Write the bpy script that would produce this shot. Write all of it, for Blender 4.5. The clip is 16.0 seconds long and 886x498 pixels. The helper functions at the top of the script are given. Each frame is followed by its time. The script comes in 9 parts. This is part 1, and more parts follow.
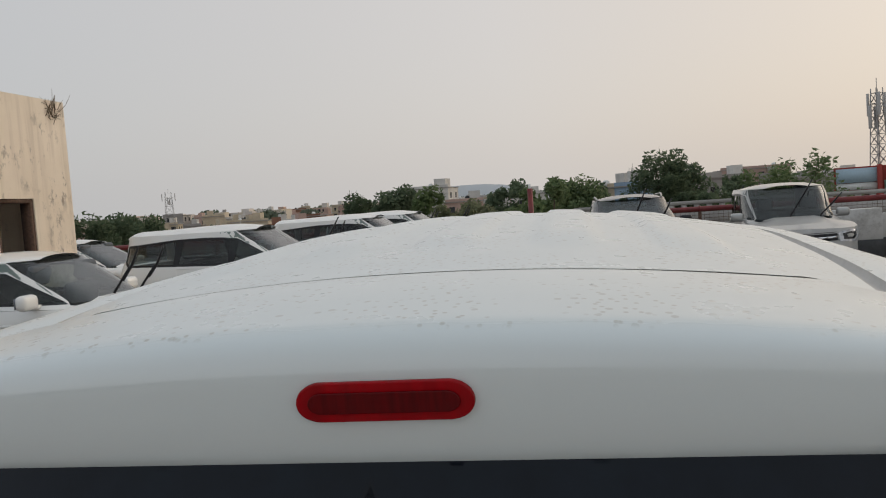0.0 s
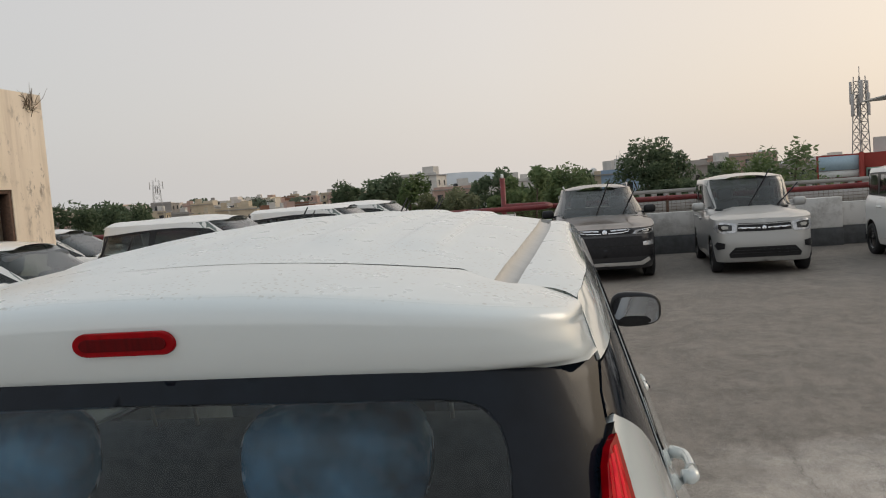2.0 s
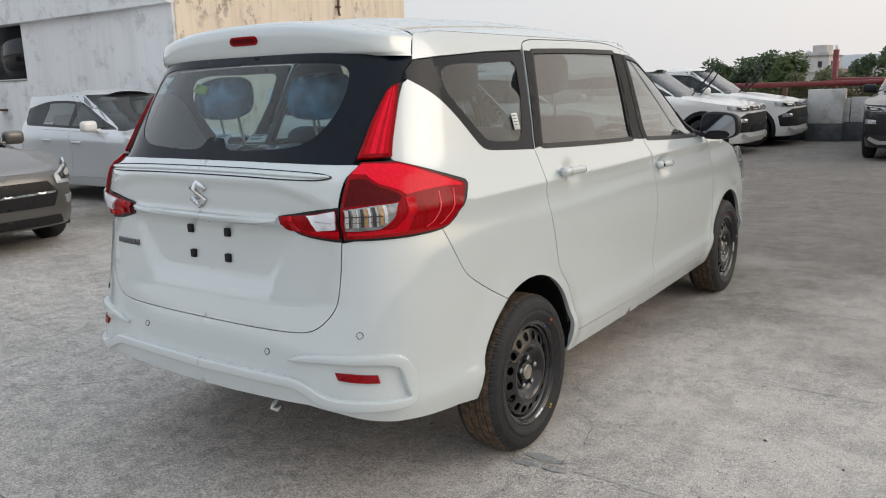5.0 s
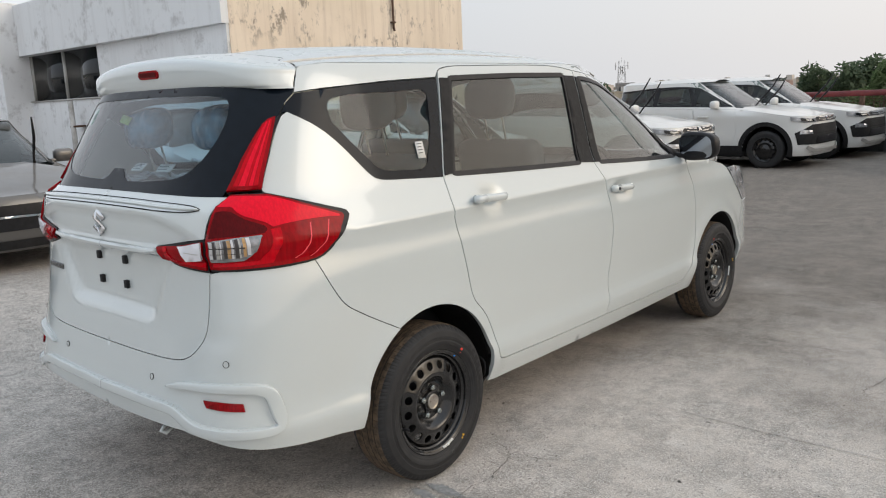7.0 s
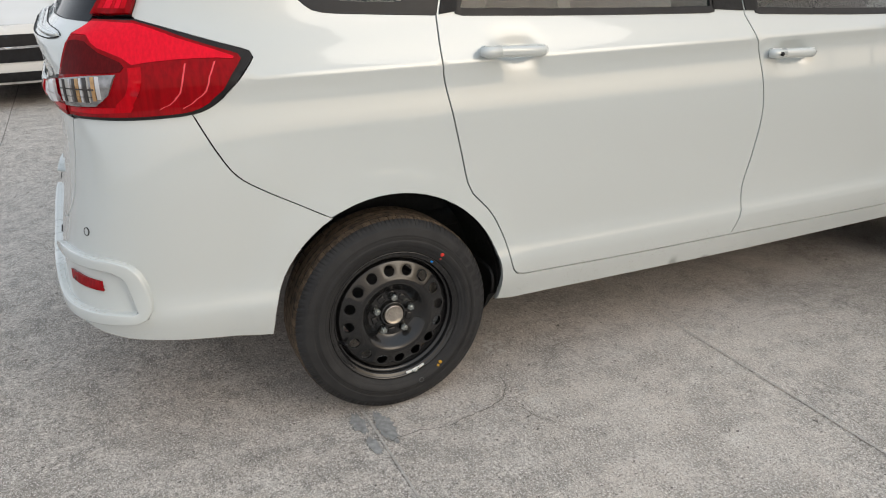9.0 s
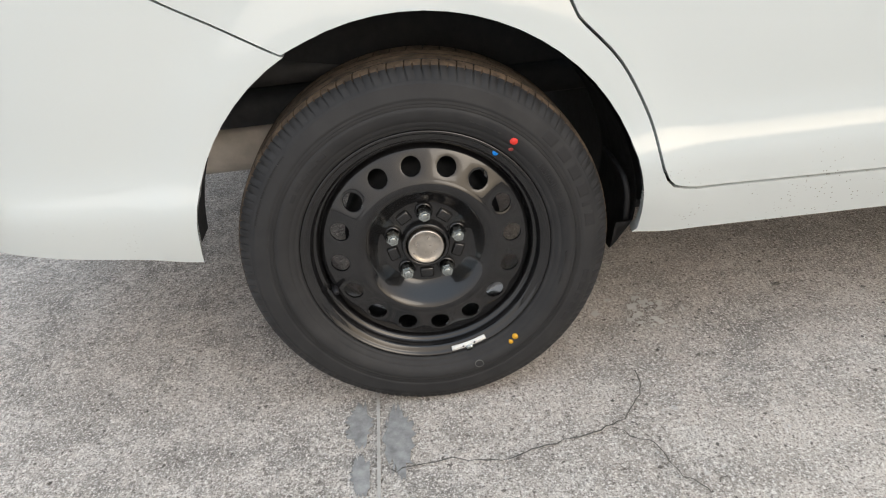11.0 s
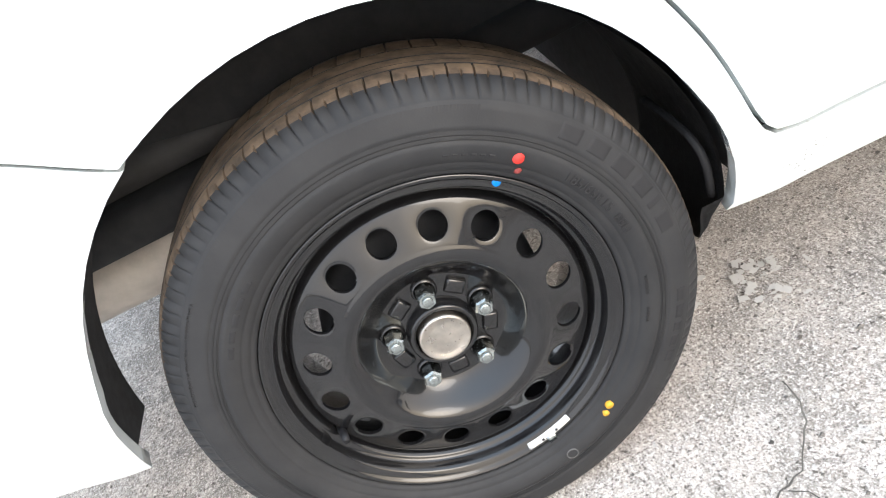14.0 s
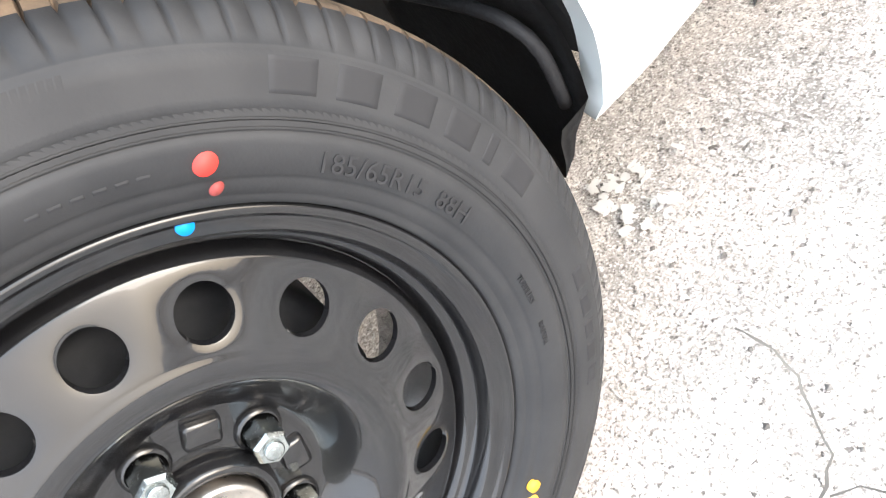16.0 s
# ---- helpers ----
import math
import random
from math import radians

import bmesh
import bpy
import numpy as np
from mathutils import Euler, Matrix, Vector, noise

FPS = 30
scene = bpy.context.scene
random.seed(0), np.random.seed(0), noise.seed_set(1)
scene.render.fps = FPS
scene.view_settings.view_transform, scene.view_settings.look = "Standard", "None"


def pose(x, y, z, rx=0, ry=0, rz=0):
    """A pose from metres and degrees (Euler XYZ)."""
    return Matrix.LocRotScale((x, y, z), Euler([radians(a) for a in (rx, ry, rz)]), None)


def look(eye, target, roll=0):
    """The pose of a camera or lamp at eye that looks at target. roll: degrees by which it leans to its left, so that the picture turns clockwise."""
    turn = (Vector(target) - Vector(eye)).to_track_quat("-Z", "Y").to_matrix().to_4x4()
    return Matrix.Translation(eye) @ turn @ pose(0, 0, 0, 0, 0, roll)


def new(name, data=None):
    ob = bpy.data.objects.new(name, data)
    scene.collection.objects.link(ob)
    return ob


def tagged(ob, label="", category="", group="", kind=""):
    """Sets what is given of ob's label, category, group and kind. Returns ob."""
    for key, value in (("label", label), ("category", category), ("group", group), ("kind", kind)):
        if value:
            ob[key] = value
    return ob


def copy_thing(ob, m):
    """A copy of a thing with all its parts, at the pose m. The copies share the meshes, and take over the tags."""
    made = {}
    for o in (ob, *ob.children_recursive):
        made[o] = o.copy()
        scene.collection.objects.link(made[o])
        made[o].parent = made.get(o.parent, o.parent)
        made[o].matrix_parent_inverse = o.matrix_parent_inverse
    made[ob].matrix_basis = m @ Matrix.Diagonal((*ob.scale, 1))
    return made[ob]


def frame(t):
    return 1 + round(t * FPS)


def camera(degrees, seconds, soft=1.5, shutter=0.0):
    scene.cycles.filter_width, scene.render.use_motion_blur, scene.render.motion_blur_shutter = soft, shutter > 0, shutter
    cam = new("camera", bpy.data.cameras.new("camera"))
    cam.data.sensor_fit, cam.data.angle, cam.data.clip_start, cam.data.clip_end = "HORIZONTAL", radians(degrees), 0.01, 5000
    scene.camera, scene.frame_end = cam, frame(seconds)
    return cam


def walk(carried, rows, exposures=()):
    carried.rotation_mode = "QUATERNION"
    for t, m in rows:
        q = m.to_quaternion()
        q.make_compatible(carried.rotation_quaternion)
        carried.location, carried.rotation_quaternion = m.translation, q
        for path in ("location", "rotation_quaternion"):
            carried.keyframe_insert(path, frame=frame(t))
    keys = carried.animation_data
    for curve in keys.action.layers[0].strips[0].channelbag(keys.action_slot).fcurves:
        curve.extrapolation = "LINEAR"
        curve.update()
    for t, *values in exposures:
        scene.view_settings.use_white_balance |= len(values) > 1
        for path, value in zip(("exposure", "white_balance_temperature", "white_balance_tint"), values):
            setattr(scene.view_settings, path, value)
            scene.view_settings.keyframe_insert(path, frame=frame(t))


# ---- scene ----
cam = camera(59.0, 16.0, 1.1)
PATH = [
    (0, (0.167, -1.178, 1.752), (-0.151, 0.793, 1.633), -4.0),
    (0.2, (0.097, -1.008, 1.819), (-0.146, 0.966, 1.609), -6.2),
    (0.5, (0.094, -1.064, 1.925), (-0.094, 0.899, 1.593), -8.3),
    (1, (0.157, -1.129, 1.878), (0.01, 0.851, 1.638), -6.5),
    (1.5, (0.401, -1.313, 1.858), (0.179, 0.672, 1.764), -4.9),
    (2, (0.584, -1.525, 1.772), (0.289, 0.447, 1.62), -4.1),
    (2.5, (0.842, -1.699, 1.752), (0.414, 0.249, 1.603), -3.2),
    (3, (1.16, -1.84, 1.631), (0.517, 0.053, 1.555), -0.3),
    (3.3, (1.323, -1.975, 1.532), (0.573, -0.125, 1.404), 1.1),
    (3.5, (1.426, -2.079, 1.48), (0.615, -0.262, 1.275), 1.1),
    (3.8, (1.61, -2.205, 1.459), (0.706, -0.451, 1.133), 0.8),
    (4, (1.74, -2.259, 1.433), (0.758, -0.561, 1.044), -0.3),
    (4.5, (2.048, -2.392, 1.44), (0.926, -0.79, 1.021), -2.2),
    (5, (2.268, -2.585, 1.423), (1.143, -0.983, 1.015), -1.8),
    (5.2, (2.364, -2.642, 1.44), (1.249, -1.031, 1.035), -1.6),
    (7.3, (2.905, -1.951, 1.470), (1.525, -0.554, 1.088), -2.03),
    (7.5, (2.951, -1.819, 1.454), (1.512, -0.493, 1.041), -1.54),
    (8, (2.956, -1.470, 1.401), (1.425, -0.311, 0.841), -0.95),
    (8.5, (2.918, -1.114, 1.379), (1.316, -0.110, 0.727), -0.21),
    (9, (2.864, -0.741, 1.355), (1.165, 0.023, 0.627), -1.10),
    (9.5, (2.458, -0.353, 1.156), (0.715, 0.129, 0.301), -3.33),
    (9.7, (2.294, -0.118, 1.115), (0.542, 0.139, 0.185), -5.63),
    (11.8, (1.988, -0.006, 0.832), (0.217, 0.043, -0.098), -6.06),
    (12, (1.985, -0.009, 0.827), (0.222, 0.055, -0.114), -5.88),
    (12.5, (1.984, -0.010, 0.835), (0.234, 0.059, -0.131), -6.00),
    (13, (1.921, -0.050, 0.841), (0.190, -0.027, -0.161), -8.54),
    (13.5, (1.757, -0.039, 0.843), (0.051, -0.059, -0.201), -14.66),
    (14, (1.551, 0.075, 0.852), (-0.145, 0.003, -0.204), -28.02),
    (14.5, (1.360, 0.098, 0.747), (-0.308, 0.198, -0.351), -41.90),
    (15, (1.267, 0.092, 0.681), (-0.276, 0.387, -0.557), -40.38),
    (15.5, (1.236, 0.120, 0.658), (-0.263, 0.445, -0.625), -40.83),
    (16, (1.205, 0.146, 0.638), (-0.277, 0.418, -0.678), -42.46),
]
walk(cam, [(t, look(eye, target, roll)) for t, eye, target, roll in PATH], exposures=[(0.0, -0.27, 6530, 10), (0.5, -0.22, 6730, 10), (1.5, -0.36, 6750, 10), (2.0, -0.10, 6690, 10), (2.5, 0.05, 6650, 10), (3.5, 0.00, 6550, 10), (4.0, 0.12, 6330, 10), (5.0, 0.22, 6330, 10), (8.0, 0.23, 6330, 10), (9.5, 0.26, 6430, 10), (12.0, 0.92, 6120, 10), (13.0, 0.89, 6080, 10), (13.5, 1.09, 6100, 10), (14.0, 1.77, 5950, 10), (14.5, 2.75, 5950, 10), (15.0, 3.00, 5950, 10), (16.0, 2.68, 5950, 10)])
# ---- light: a low hazy evening sun and a dusty sky ----
SUN_TURN, SUN_HIGH = radians(62), radians(27)  # clockwise from +y, above the horizon
world = bpy.data.worlds.new("dusty_evening_sky")
scene.world = world
world.use_nodes = True
wn, wl = world.node_tree.nodes, world.node_tree.links
wn.clear()
sky = wn.new("ShaderNodeTexSky")
sky.sky_type, sky.sun_disc = "NISHITA", False
sky.sun_elevation, sky.sun_rotation = SUN_HIGH, SUN_TURN
sky.air_density, sky.dust_density, sky.ozone_density = 1.2, 6.0, 1.5
haze_way = wn.new("ShaderNodeTexCoord")
toward = wn.new("ShaderNodeVectorMath")
toward.operation = "DOT_PRODUCT"
toward.inputs[1].default_value = (math.sin(SUN_TURN) * 0.45, math.cos(SUN_TURN) * 0.45, 0.125)
wl.new(haze_way.outputs["Generated"], toward.inputs[0])
haze = wn.new("ShaderNodeValToRGB")
for k, (where, tint) in enumerate(((0.0, (0.74, 0.75, 0.77)), (0.27, (0.70, 0.71, 0.73)), (0.42, (0.60, 0.605, 0.615)), (0.70, (0.74, 0.70, 0.67)), (0.86, (0.80, 0.70, 0.605)), (1.0, (0.85, 0.73, 0.60)))):
    stop = haze.color_ramp.elements[k] if k < 2 else haze.color_ramp.elements.new(where)
    stop.position, stop.color = where, (*tint, 1)
around = wn.new("ShaderNodeMath")
around.inputs[1].default_value = 0.5
wl.new(toward.outputs["Value"], around.inputs[0])
wl.new(around.outputs[0], haze.inputs[0])
haze_light = wn.new("ShaderNodeBackground")
# the haze thins and brightens towards the zenith
high = wn.new("ShaderNodeSeparateXYZ")
wl.new(haze_way.outputs["Generated"], high.inputs[0])
zenith = wn.new("ShaderNodeMapRange")
zenith.inputs["From Min"].default_value, zenith.inputs["From Max"].default_value = 0.35, 1.0
zenith.inputs["To Min"].default_value, zenith.inputs["To Max"].default_value = 0.97, 1.35
wl.new(high.outputs["Z"], zenith.inputs["Value"])
wl.new(zenith.outputs["Result"], haze_light.inputs["Strength"])
blue_up = wn.new("ShaderNodeMix")
blue_up.data_type = "RGBA"
blue_up.inputs[7].default_value = (0.52, 0.58, 0.63, 1)
climb = wn.new("ShaderNodeMapRange")
climb.inputs["From Min"].default_value, climb.inputs["From Max"].default_value = 0.30, 0.85
wl.new(high.outputs["Z"], climb.inputs["Value"])
wl.new(climb.outputs["Result"], blue_up.inputs[0])
wl.new(haze.outputs[0], blue_up.inputs[6])
wl.new(blue_up.outputs[2], haze_light.inputs["Color"])
sky_light = wn.new("ShaderNodeBackground")
sky_light.inputs["Strength"].default_value = 0.03
wl.new(sky.outputs[0], sky_light.inputs["Color"])
both = wn.new("ShaderNodeAddShader")
wl.new(haze_light.outputs[0], both.inputs[0])
wl.new(sky_light.outputs[0], both.inputs[1])
wl.new(both.outputs[0], wn.new("ShaderNodeOutputWorld").inputs["Surface"])

sun = new("sun", bpy.data.lights.new("sun", "SUN"))
sun.data.energy, sun.data.angle, sun.data.color = 0.34, radians(32), (1.0, 0.92, 0.82)
sun.matrix_world = look((0, 0, 0), (-math.sin(SUN_TURN) * math.cos(SUN_HIGH), -math.cos(SUN_TURN) * math.cos(SUN_HIGH), -math.sin(SUN_HIGH)))

# ---- materials ----
class Mat:
    """A small builder of node materials."""

    def __init__(self, name, color, rough=0.5, metal=0.0, coat=0.0, spec=0.5):
        self.m = bpy.data.materials.new(name)
        self.m.use_nodes = True
        self.n, self.l = self.m.node_tree.nodes, self.m.node_tree.links
        self.b = self.n["Principled BSDF"]
        self.b.inputs["Base Color"].default_value = (*color, 1)
        self.b.inputs["Roughness"].default_value = rough
        self.b.inputs["Metallic"].default_value = metal
        self.b.inputs["Coat Weight"].default_value = coat
        self.b.inputs["Coat Roughness"].default_value = 0.04
        self.b.inputs["Specular IOR Level"].default_value = spec
        self.c = self.n.new("ShaderNodeTexCoord").outputs["Object"]

    def noise(self, scale, detail=4, rough=0.6, stretch=None):
        t = self.n.new("ShaderNodeTexNoise")
        t.inputs["Scale"].default_value, t.inputs["Detail"].default_value, t.inputs["Roughness"].default_value = scale, detail, rough
        src = self.c
        if stretch:
            mp = self.n.new("ShaderNodeMapping")
            mp.inputs["Scale"].default_value = stretch
            self.l.new(self.c, mp.inputs["Vector"])
            src = mp.outputs[0]
        self.l.new(src, t.inputs["Vector"])
        return t.outputs["Fac"]

    def cells(self, scale, feature="F1", stretch=None, flat="3D"):
        t = self.n.new("ShaderNodeTexVoronoi")
        t.feature, t.voronoi_dimensions = feature, flat
        t.inputs["Scale"].default_value = scale
        src = self.c
        if stretch:
            mp = self.n.new("ShaderNodeMapping")
            mp.inputs["Scale"].default_value = stretch
            self.l.new(self.c, mp.inputs["Vector"])
            src = mp.outputs[0]
        self.l.new(src, t.inputs["Vector"])
        return t

    def ramp(self, fac, *stops):
        r = self.n.new("ShaderNodeValToRGB")
        e = r.color_ramp.elements
        while len(e) < len(stops):
            e.new(0.5)
        for el, (p, col) in zip(e, stops):
            el.position = p
            el.color = (*col, 1) if len(np.shape(col)) else (col, col, col, 1)
        self.l.new(fac, r.inputs[0])
        return r.outputs[0]

    def mix(self, fac, a, b, how="MIX"):
        x = self.n.new("ShaderNodeMix")
        x.data_type, x.blend_type = "RGBA", how
        for sock, v in ((x.inputs[0], fac), (x.inputs[6], a), (x.inputs[7], b)):
            if hasattr(v, "is_output"):
                self.l.new(v, sock)
            elif np.shape(v):
                sock.default_value = (*v, 1)
            else:
                sock.default_value = v
        return x.outputs[2]

    def math(self, op, a, b=0.0):
        x = self.n.new("ShaderNodeMath")
        x.operation = op
        for sock, v in zip(x.inputs, (a, b)):
            if hasattr(v, "is_output"):
                self.l.new(v, sock)
            else:
                sock.default_value = v
        return x.outputs[0]

    def color(self, out):
        self.l.new(out, self.b.inputs["Base Color"])
        return self

    def rough(self, out):
        self.l.new(out, self.b.inputs["Roughness"])
        return self

    def bump(self, out, strength=0.3, dist=0.01):
        x = self.n.new("ShaderNodeBump")
        x.inputs["Strength"].default_value, x.inputs["Distance"].default_value = strength, dist
        self.l.new(out, x.inputs["Height"])
        if self.b.inputs["Normal"].links:
            self.l.new(self.b.inputs["Normal"].links[0].from_socket, x.inputs["Normal"])
        self.l.new(x.outputs[0], self.b.inputs["Normal"])
        return self

    def random(self):
        return self.n.new("ShaderNodeObjectInfo").outputs["Random"]


def paint(name, color, dust=0.12, rough=0.32, dust_color=(0.55, 0.48, 0.40), metal=0.0):
    m = Mat(name, color, rough, metal, coat=0.75)
    up = m.n.new("ShaderNodeSeparateXYZ")
    m.l.new(m.n.new("ShaderNodeNewGeometry").outputs["Normal"], up.inputs[0])
    film = m.math("MULTIPLY", m.ramp(up.outputs["Z"], (0.45, 0.0), (0.95, 1.0)), m.ramp(m.noise(2.3, 5), (0.3, 0.45), (0.7, 1.0)))
    m.color(m.mix(m.math("MULTIPLY", film, dust), m.mix(m.ramp(m.noise(1.1, 3), (0.3, 0.0), (0.75, 0.10)), color, tuple(c * 0.93 for c in color)), dust_color))
    m.rough(m.math("ADD", m.math("MULTIPLY", film, 0.25 * min(1, dust * 3)), m.ramp(m.noise(9, 4), (0.3, rough - 0.04), (0.8, rough + 0.06))))
    return m.m


WHITE = Mat("pearl_white_paint", (0.66, 0.69, 0.685), 0.22, coat=1.0)
WHITE.b.inputs["Coat Roughness"].default_value = 0.025
WHITE.b.inputs["Coat IOR"].default_value = 1.75
_up = WHITE.n.new("ShaderNodeSeparateXYZ")
WHITE.l.new(WHITE.n.new("ShaderNodeNewGeometry").outputs["Normal"], _up.inputs[0])
_flat = WHITE.ramp(_up.outputs["Z"], (0.80, 0.0), (0.93, 1.0))
_spot = WHITE.math("MULTIPLY", WHITE.ramp(WHITE.cells(70, flat="2D").outputs["Distance"], (0.10, 1.0), (0.19, 0.0)), WHITE.ramp(WHITE.noise(9.0, 5), (0.47, 0.0), (0.54, 1.0)))
_at = WHITE.n.new("ShaderNodeSeparateXYZ")
WHITE.l.new(WHITE.c, _at.inputs[0])
_mud = WHITE.math("MULTIPLY", WHITE.ramp(WHITE.cells(130).outputs["Distance"], (0.13, 1.0), (0.19, 0.0)), WHITE.math("MULTIPLY", WHITE.ramp(WHITE.noise(8.0, 3), (0.52, 0.0), (0.60, 0.8)), WHITE.ramp(_at.outputs["Z"], (0.34, 1.0), (0.44, 0.0))))
_film = WHITE.math("MULTIPLY", _flat, WHITE.ramp(WHITE.noise(2.0, 5), (0.3, 0.06), (0.8, 0.24)))
_coat = WHITE.mix(WHITE.ramp(WHITE.noise(0.9, 3), (0.3, 0.0), (0.8, 0.4)), (0.560, 0.605, 0.608), (0.520, 0.560, 0.562))
_coat = WHITE.mix(_film, _coat, (0.62, 0.59, 0.52))
_coat = WHITE.mix(WHITE.math("MULTIPLY", _spot, WHITE.math("MULTIPLY", _flat, 0.65)), _coat, (0.30, 0.27, 0.22))
_drop = WHITE.math("MULTIPLY", WHITE.ramp(WHITE.math("ADD", WHITE.cells(38, flat="2D").outputs["Distance"], WHITE.math("MULTIPLY", WHITE.noise(120, 3), 0.12)), (0.165, 1.0), (0.20, 0.0)), WHITE.ramp(WHITE.noise(13.0, 4), (0.52, 0.0), (0.56, 1.0)))
_coat = WHITE.mix(WHITE.math("MULTIPLY", _drop, WHITE.math("MULTIPLY", _flat, 0.5)), _coat, (0.26, 0.235, 0.19))
WHITE.color(WHITE.mix(_mud, _coat, (0.20, 0.17, 0.14)))
WHITE.rough(WHITE.math("ADD", WHITE.ramp(WHITE.noise(14, 4), (0.3, 0.16), (0.8, 0.24)), WHITE.math("MULTIPLY", _flat, 0.10)))
WHITE.l.new(WHITE.math("ADD", 0.025, WHITE.math("MULTIPLY", _flat, 0.28)), WHITE.b.inputs["Coat Roughness"])
WHITE.l.new(WHITE.math("SUBTRACT", 1.0, WHITE.math("MULTIPLY", _flat, 0.5)), WHITE.b.inputs["Coat Weight"])
WHITE = WHITE.m

def plain(name, color, rough=0.5, metal=0.0, vary=0.18, scale=22, bump=0.0, coat=0.0, spec=0.5):
    m = Mat(name, color, rough, metal, coat, spec)
    m.color(m.mix(m.ramp(m.noise(scale, 5), (0.3, 0.0), (0.75, 1.0)), tuple(c * (1 - vary) for c in color), tuple(min(1, c * (1 + vary)) for c in color)))
    m.rough(m.ramp(m.noise(scale * 2.7, 3), (0.3, max(0.02, rough - 0.07)), (0.8, min(1, rough + 0.09))))
    if bump:
        m.bump(m.noise(scale * 9, 4), bump, 0.004)
    return m.m


BLACK_TRIM = plain("black_trim", (0.014, 0.014, 0.016), 0.38, vary=0.3, spec=0.25)
BLACK_PLASTIC = plain("grained_black_plastic", (0.018, 0.018, 0.019), 0.62, vary=0.3, bump=0.25, spec=0.2)
LINER = plain("dark_wheel_housing", (0.010, 0.011, 0.013), 0.8, vary=0.4)
FRIT = plain("black_ceramic_glass_border", (0.005, 0.008, 0.013), 0.08, vary=0.2, spec=0.18)
SEAM = plain("grey_seam_filler", (0.085, 0.09, 0.095), 0.8, vary=0.2)
GAP = plain("dark_seam", (0.012, 0.012, 0.012), 0.9, vary=0.2)
DARK_CHROME = plain("dark_badge_chrome", (0.16, 0.165, 0.17), 0.22, 1.0, vary=0.1)
CHROME = plain("bright_chrome", (0.72, 0.73, 0.75), 0.10, 1.0, vary=0.05)
SILVER = plain("silver_strip", (0.42, 0.41, 0.39), 0.40, 0.35, vary=0.08)
STEEL = plain("zinc_plated_steel", (0.40, 0.43, 0.42), 0.24, 1.0, vary=0.30, scale=90)
HUB = plain("worn_hub_steel", (0.50, 0.46, 0.41), 0.32, 1.0, vary=0.25, scale=40)
RIM_BLACK = Mat("black_enamel_steel", (0.009, 0.009, 0.010), 0.24, coat=0.9, spec=0.15)
RIM_BLACK.b.inputs["Coat Roughness"].default_value = 0.055
RIM_BLACK.color(RIM_BLACK.mix(RIM_BLACK.ramp(RIM_BLACK.noise(30, 5), (0.35, 0.0), (0.8, 1.0)), (0.007, 0.007, 0.008), (0.012, 0.012, 0.012)))
RIM_BLACK = RIM_BLACK.m
MUFFLER = plain("brushed_exhaust_steel", (0.46, 0.42, 0.37), 0.45, 0.15, vary=0.25, scale=14)

TYRE = Mat("tyre_rubber", (0.024, 0.024, 0.025), 0.60, spec=0.28)
TYRE.color(TYRE.mix(TYRE.ramp(TYRE.noise(18, 5), (0.35, 0.0), (0.8, 1.0)), (0.020, 0.0205, 0.022), (0.033, 0.033, 0.034)))
TYRE.bump(TYRE.noise(420, 3), 0.12, 0.001)
TYRE = TYRE.m
TREAD = Mat("dusty_tread_rubber", (0.10, 0.075, 0.055), 0.85, spec=0.25)
TREAD.color(TREAD.mix(TREAD.ramp(TREAD.noise(40, 5), (0.3, 0.0), (0.75, 1.0)), (0.04, 0.032, 0.025), (0.18, 0.128, 0.085)))
TREAD = TREAD.m
TYRE_MARK = plain("moulded_tyre_letters", (0.021, 0.021, 0.0225), 0.62, vary=0.15, spec=0.25)
RED_DOT = plain("red_paint_dot", (0.60, 0.03, 0.02), 0.6)
BLUE_DOT = plain("blue_paint_dot", (0.0, 0.22, 0.75), 0.5)
YELLOW_DOT = plain("yellow_paint_dot", (0.60, 0.33, 0.02), 0.6)


def lens(name, color, rough=0.08, dark=0.35, scale=26):
    m = Mat(name, color, rough, coat=0.18, spec=0.06)
    m.color(m.mix(m.ramp(m.noise(scale * 3, 2, stretch=(1.0, 1.0, 0.06)), (0.35, 0.0), (0.65, 1.0)), tuple(c * dark for c in color), color))
    return m.m


RED_LENS = lens("red_lamp_lens", (0.30, 0.0004, 0.004), 0.06, 0.72)
RED_LENS.node_tree.nodes["Principled BSDF"].inputs["Coat Tint"].default_value = (1.0, 0.85, 0.85, 1)
DEEP_RED = lens("deep_red_lamp_glass", (0.10, 0.0004, 0.002), 0.05, 0.7, 60)
BRIGHT_RED = lens("bright_red_light_guide", (0.80, 0.004, 0.024), 0.10, 0.85, 45)
RED_GUIDE = lens("red_light_guide", (0.55, 0.0006, 0.008), 0.10, 0.80, 45)
PINK_GUIDE = lens("pale_red_light_line", (0.85, 0.10, 0.12), 0.12, 0.9, 45)
AMBER_FACET = plain("amber_tinted_facet", (0.50, 0.30, 0.13), 0.12, 0.4, vary=0.35, scale=60, coat=0.5)
REVERSING = plain("clear_reversing_lens", (0.74, 0.75, 0.80), 0.12, 0.1, vary=0.10, scale=8, coat=0.6)
INDICATOR_LENS = plain("faceted_indicator_lens", (0.30, 0.30, 0.31), 0.10, 0.6, vary=0.45, scale=45, coat=0.5)
# shaded sides of the lens facets, their dark put into the colour
FACET_SHADED = plain("shaded_lens_facet", (0.06, 0.055, 0.055), 0.15, 0.3, vary=0.3)
CLEAR_LENS = plain("clear_lamp_lens", (0.62, 0.62, 0.64), 0.12, 0.35, vary=0.12, scale=8, coat=0.5)
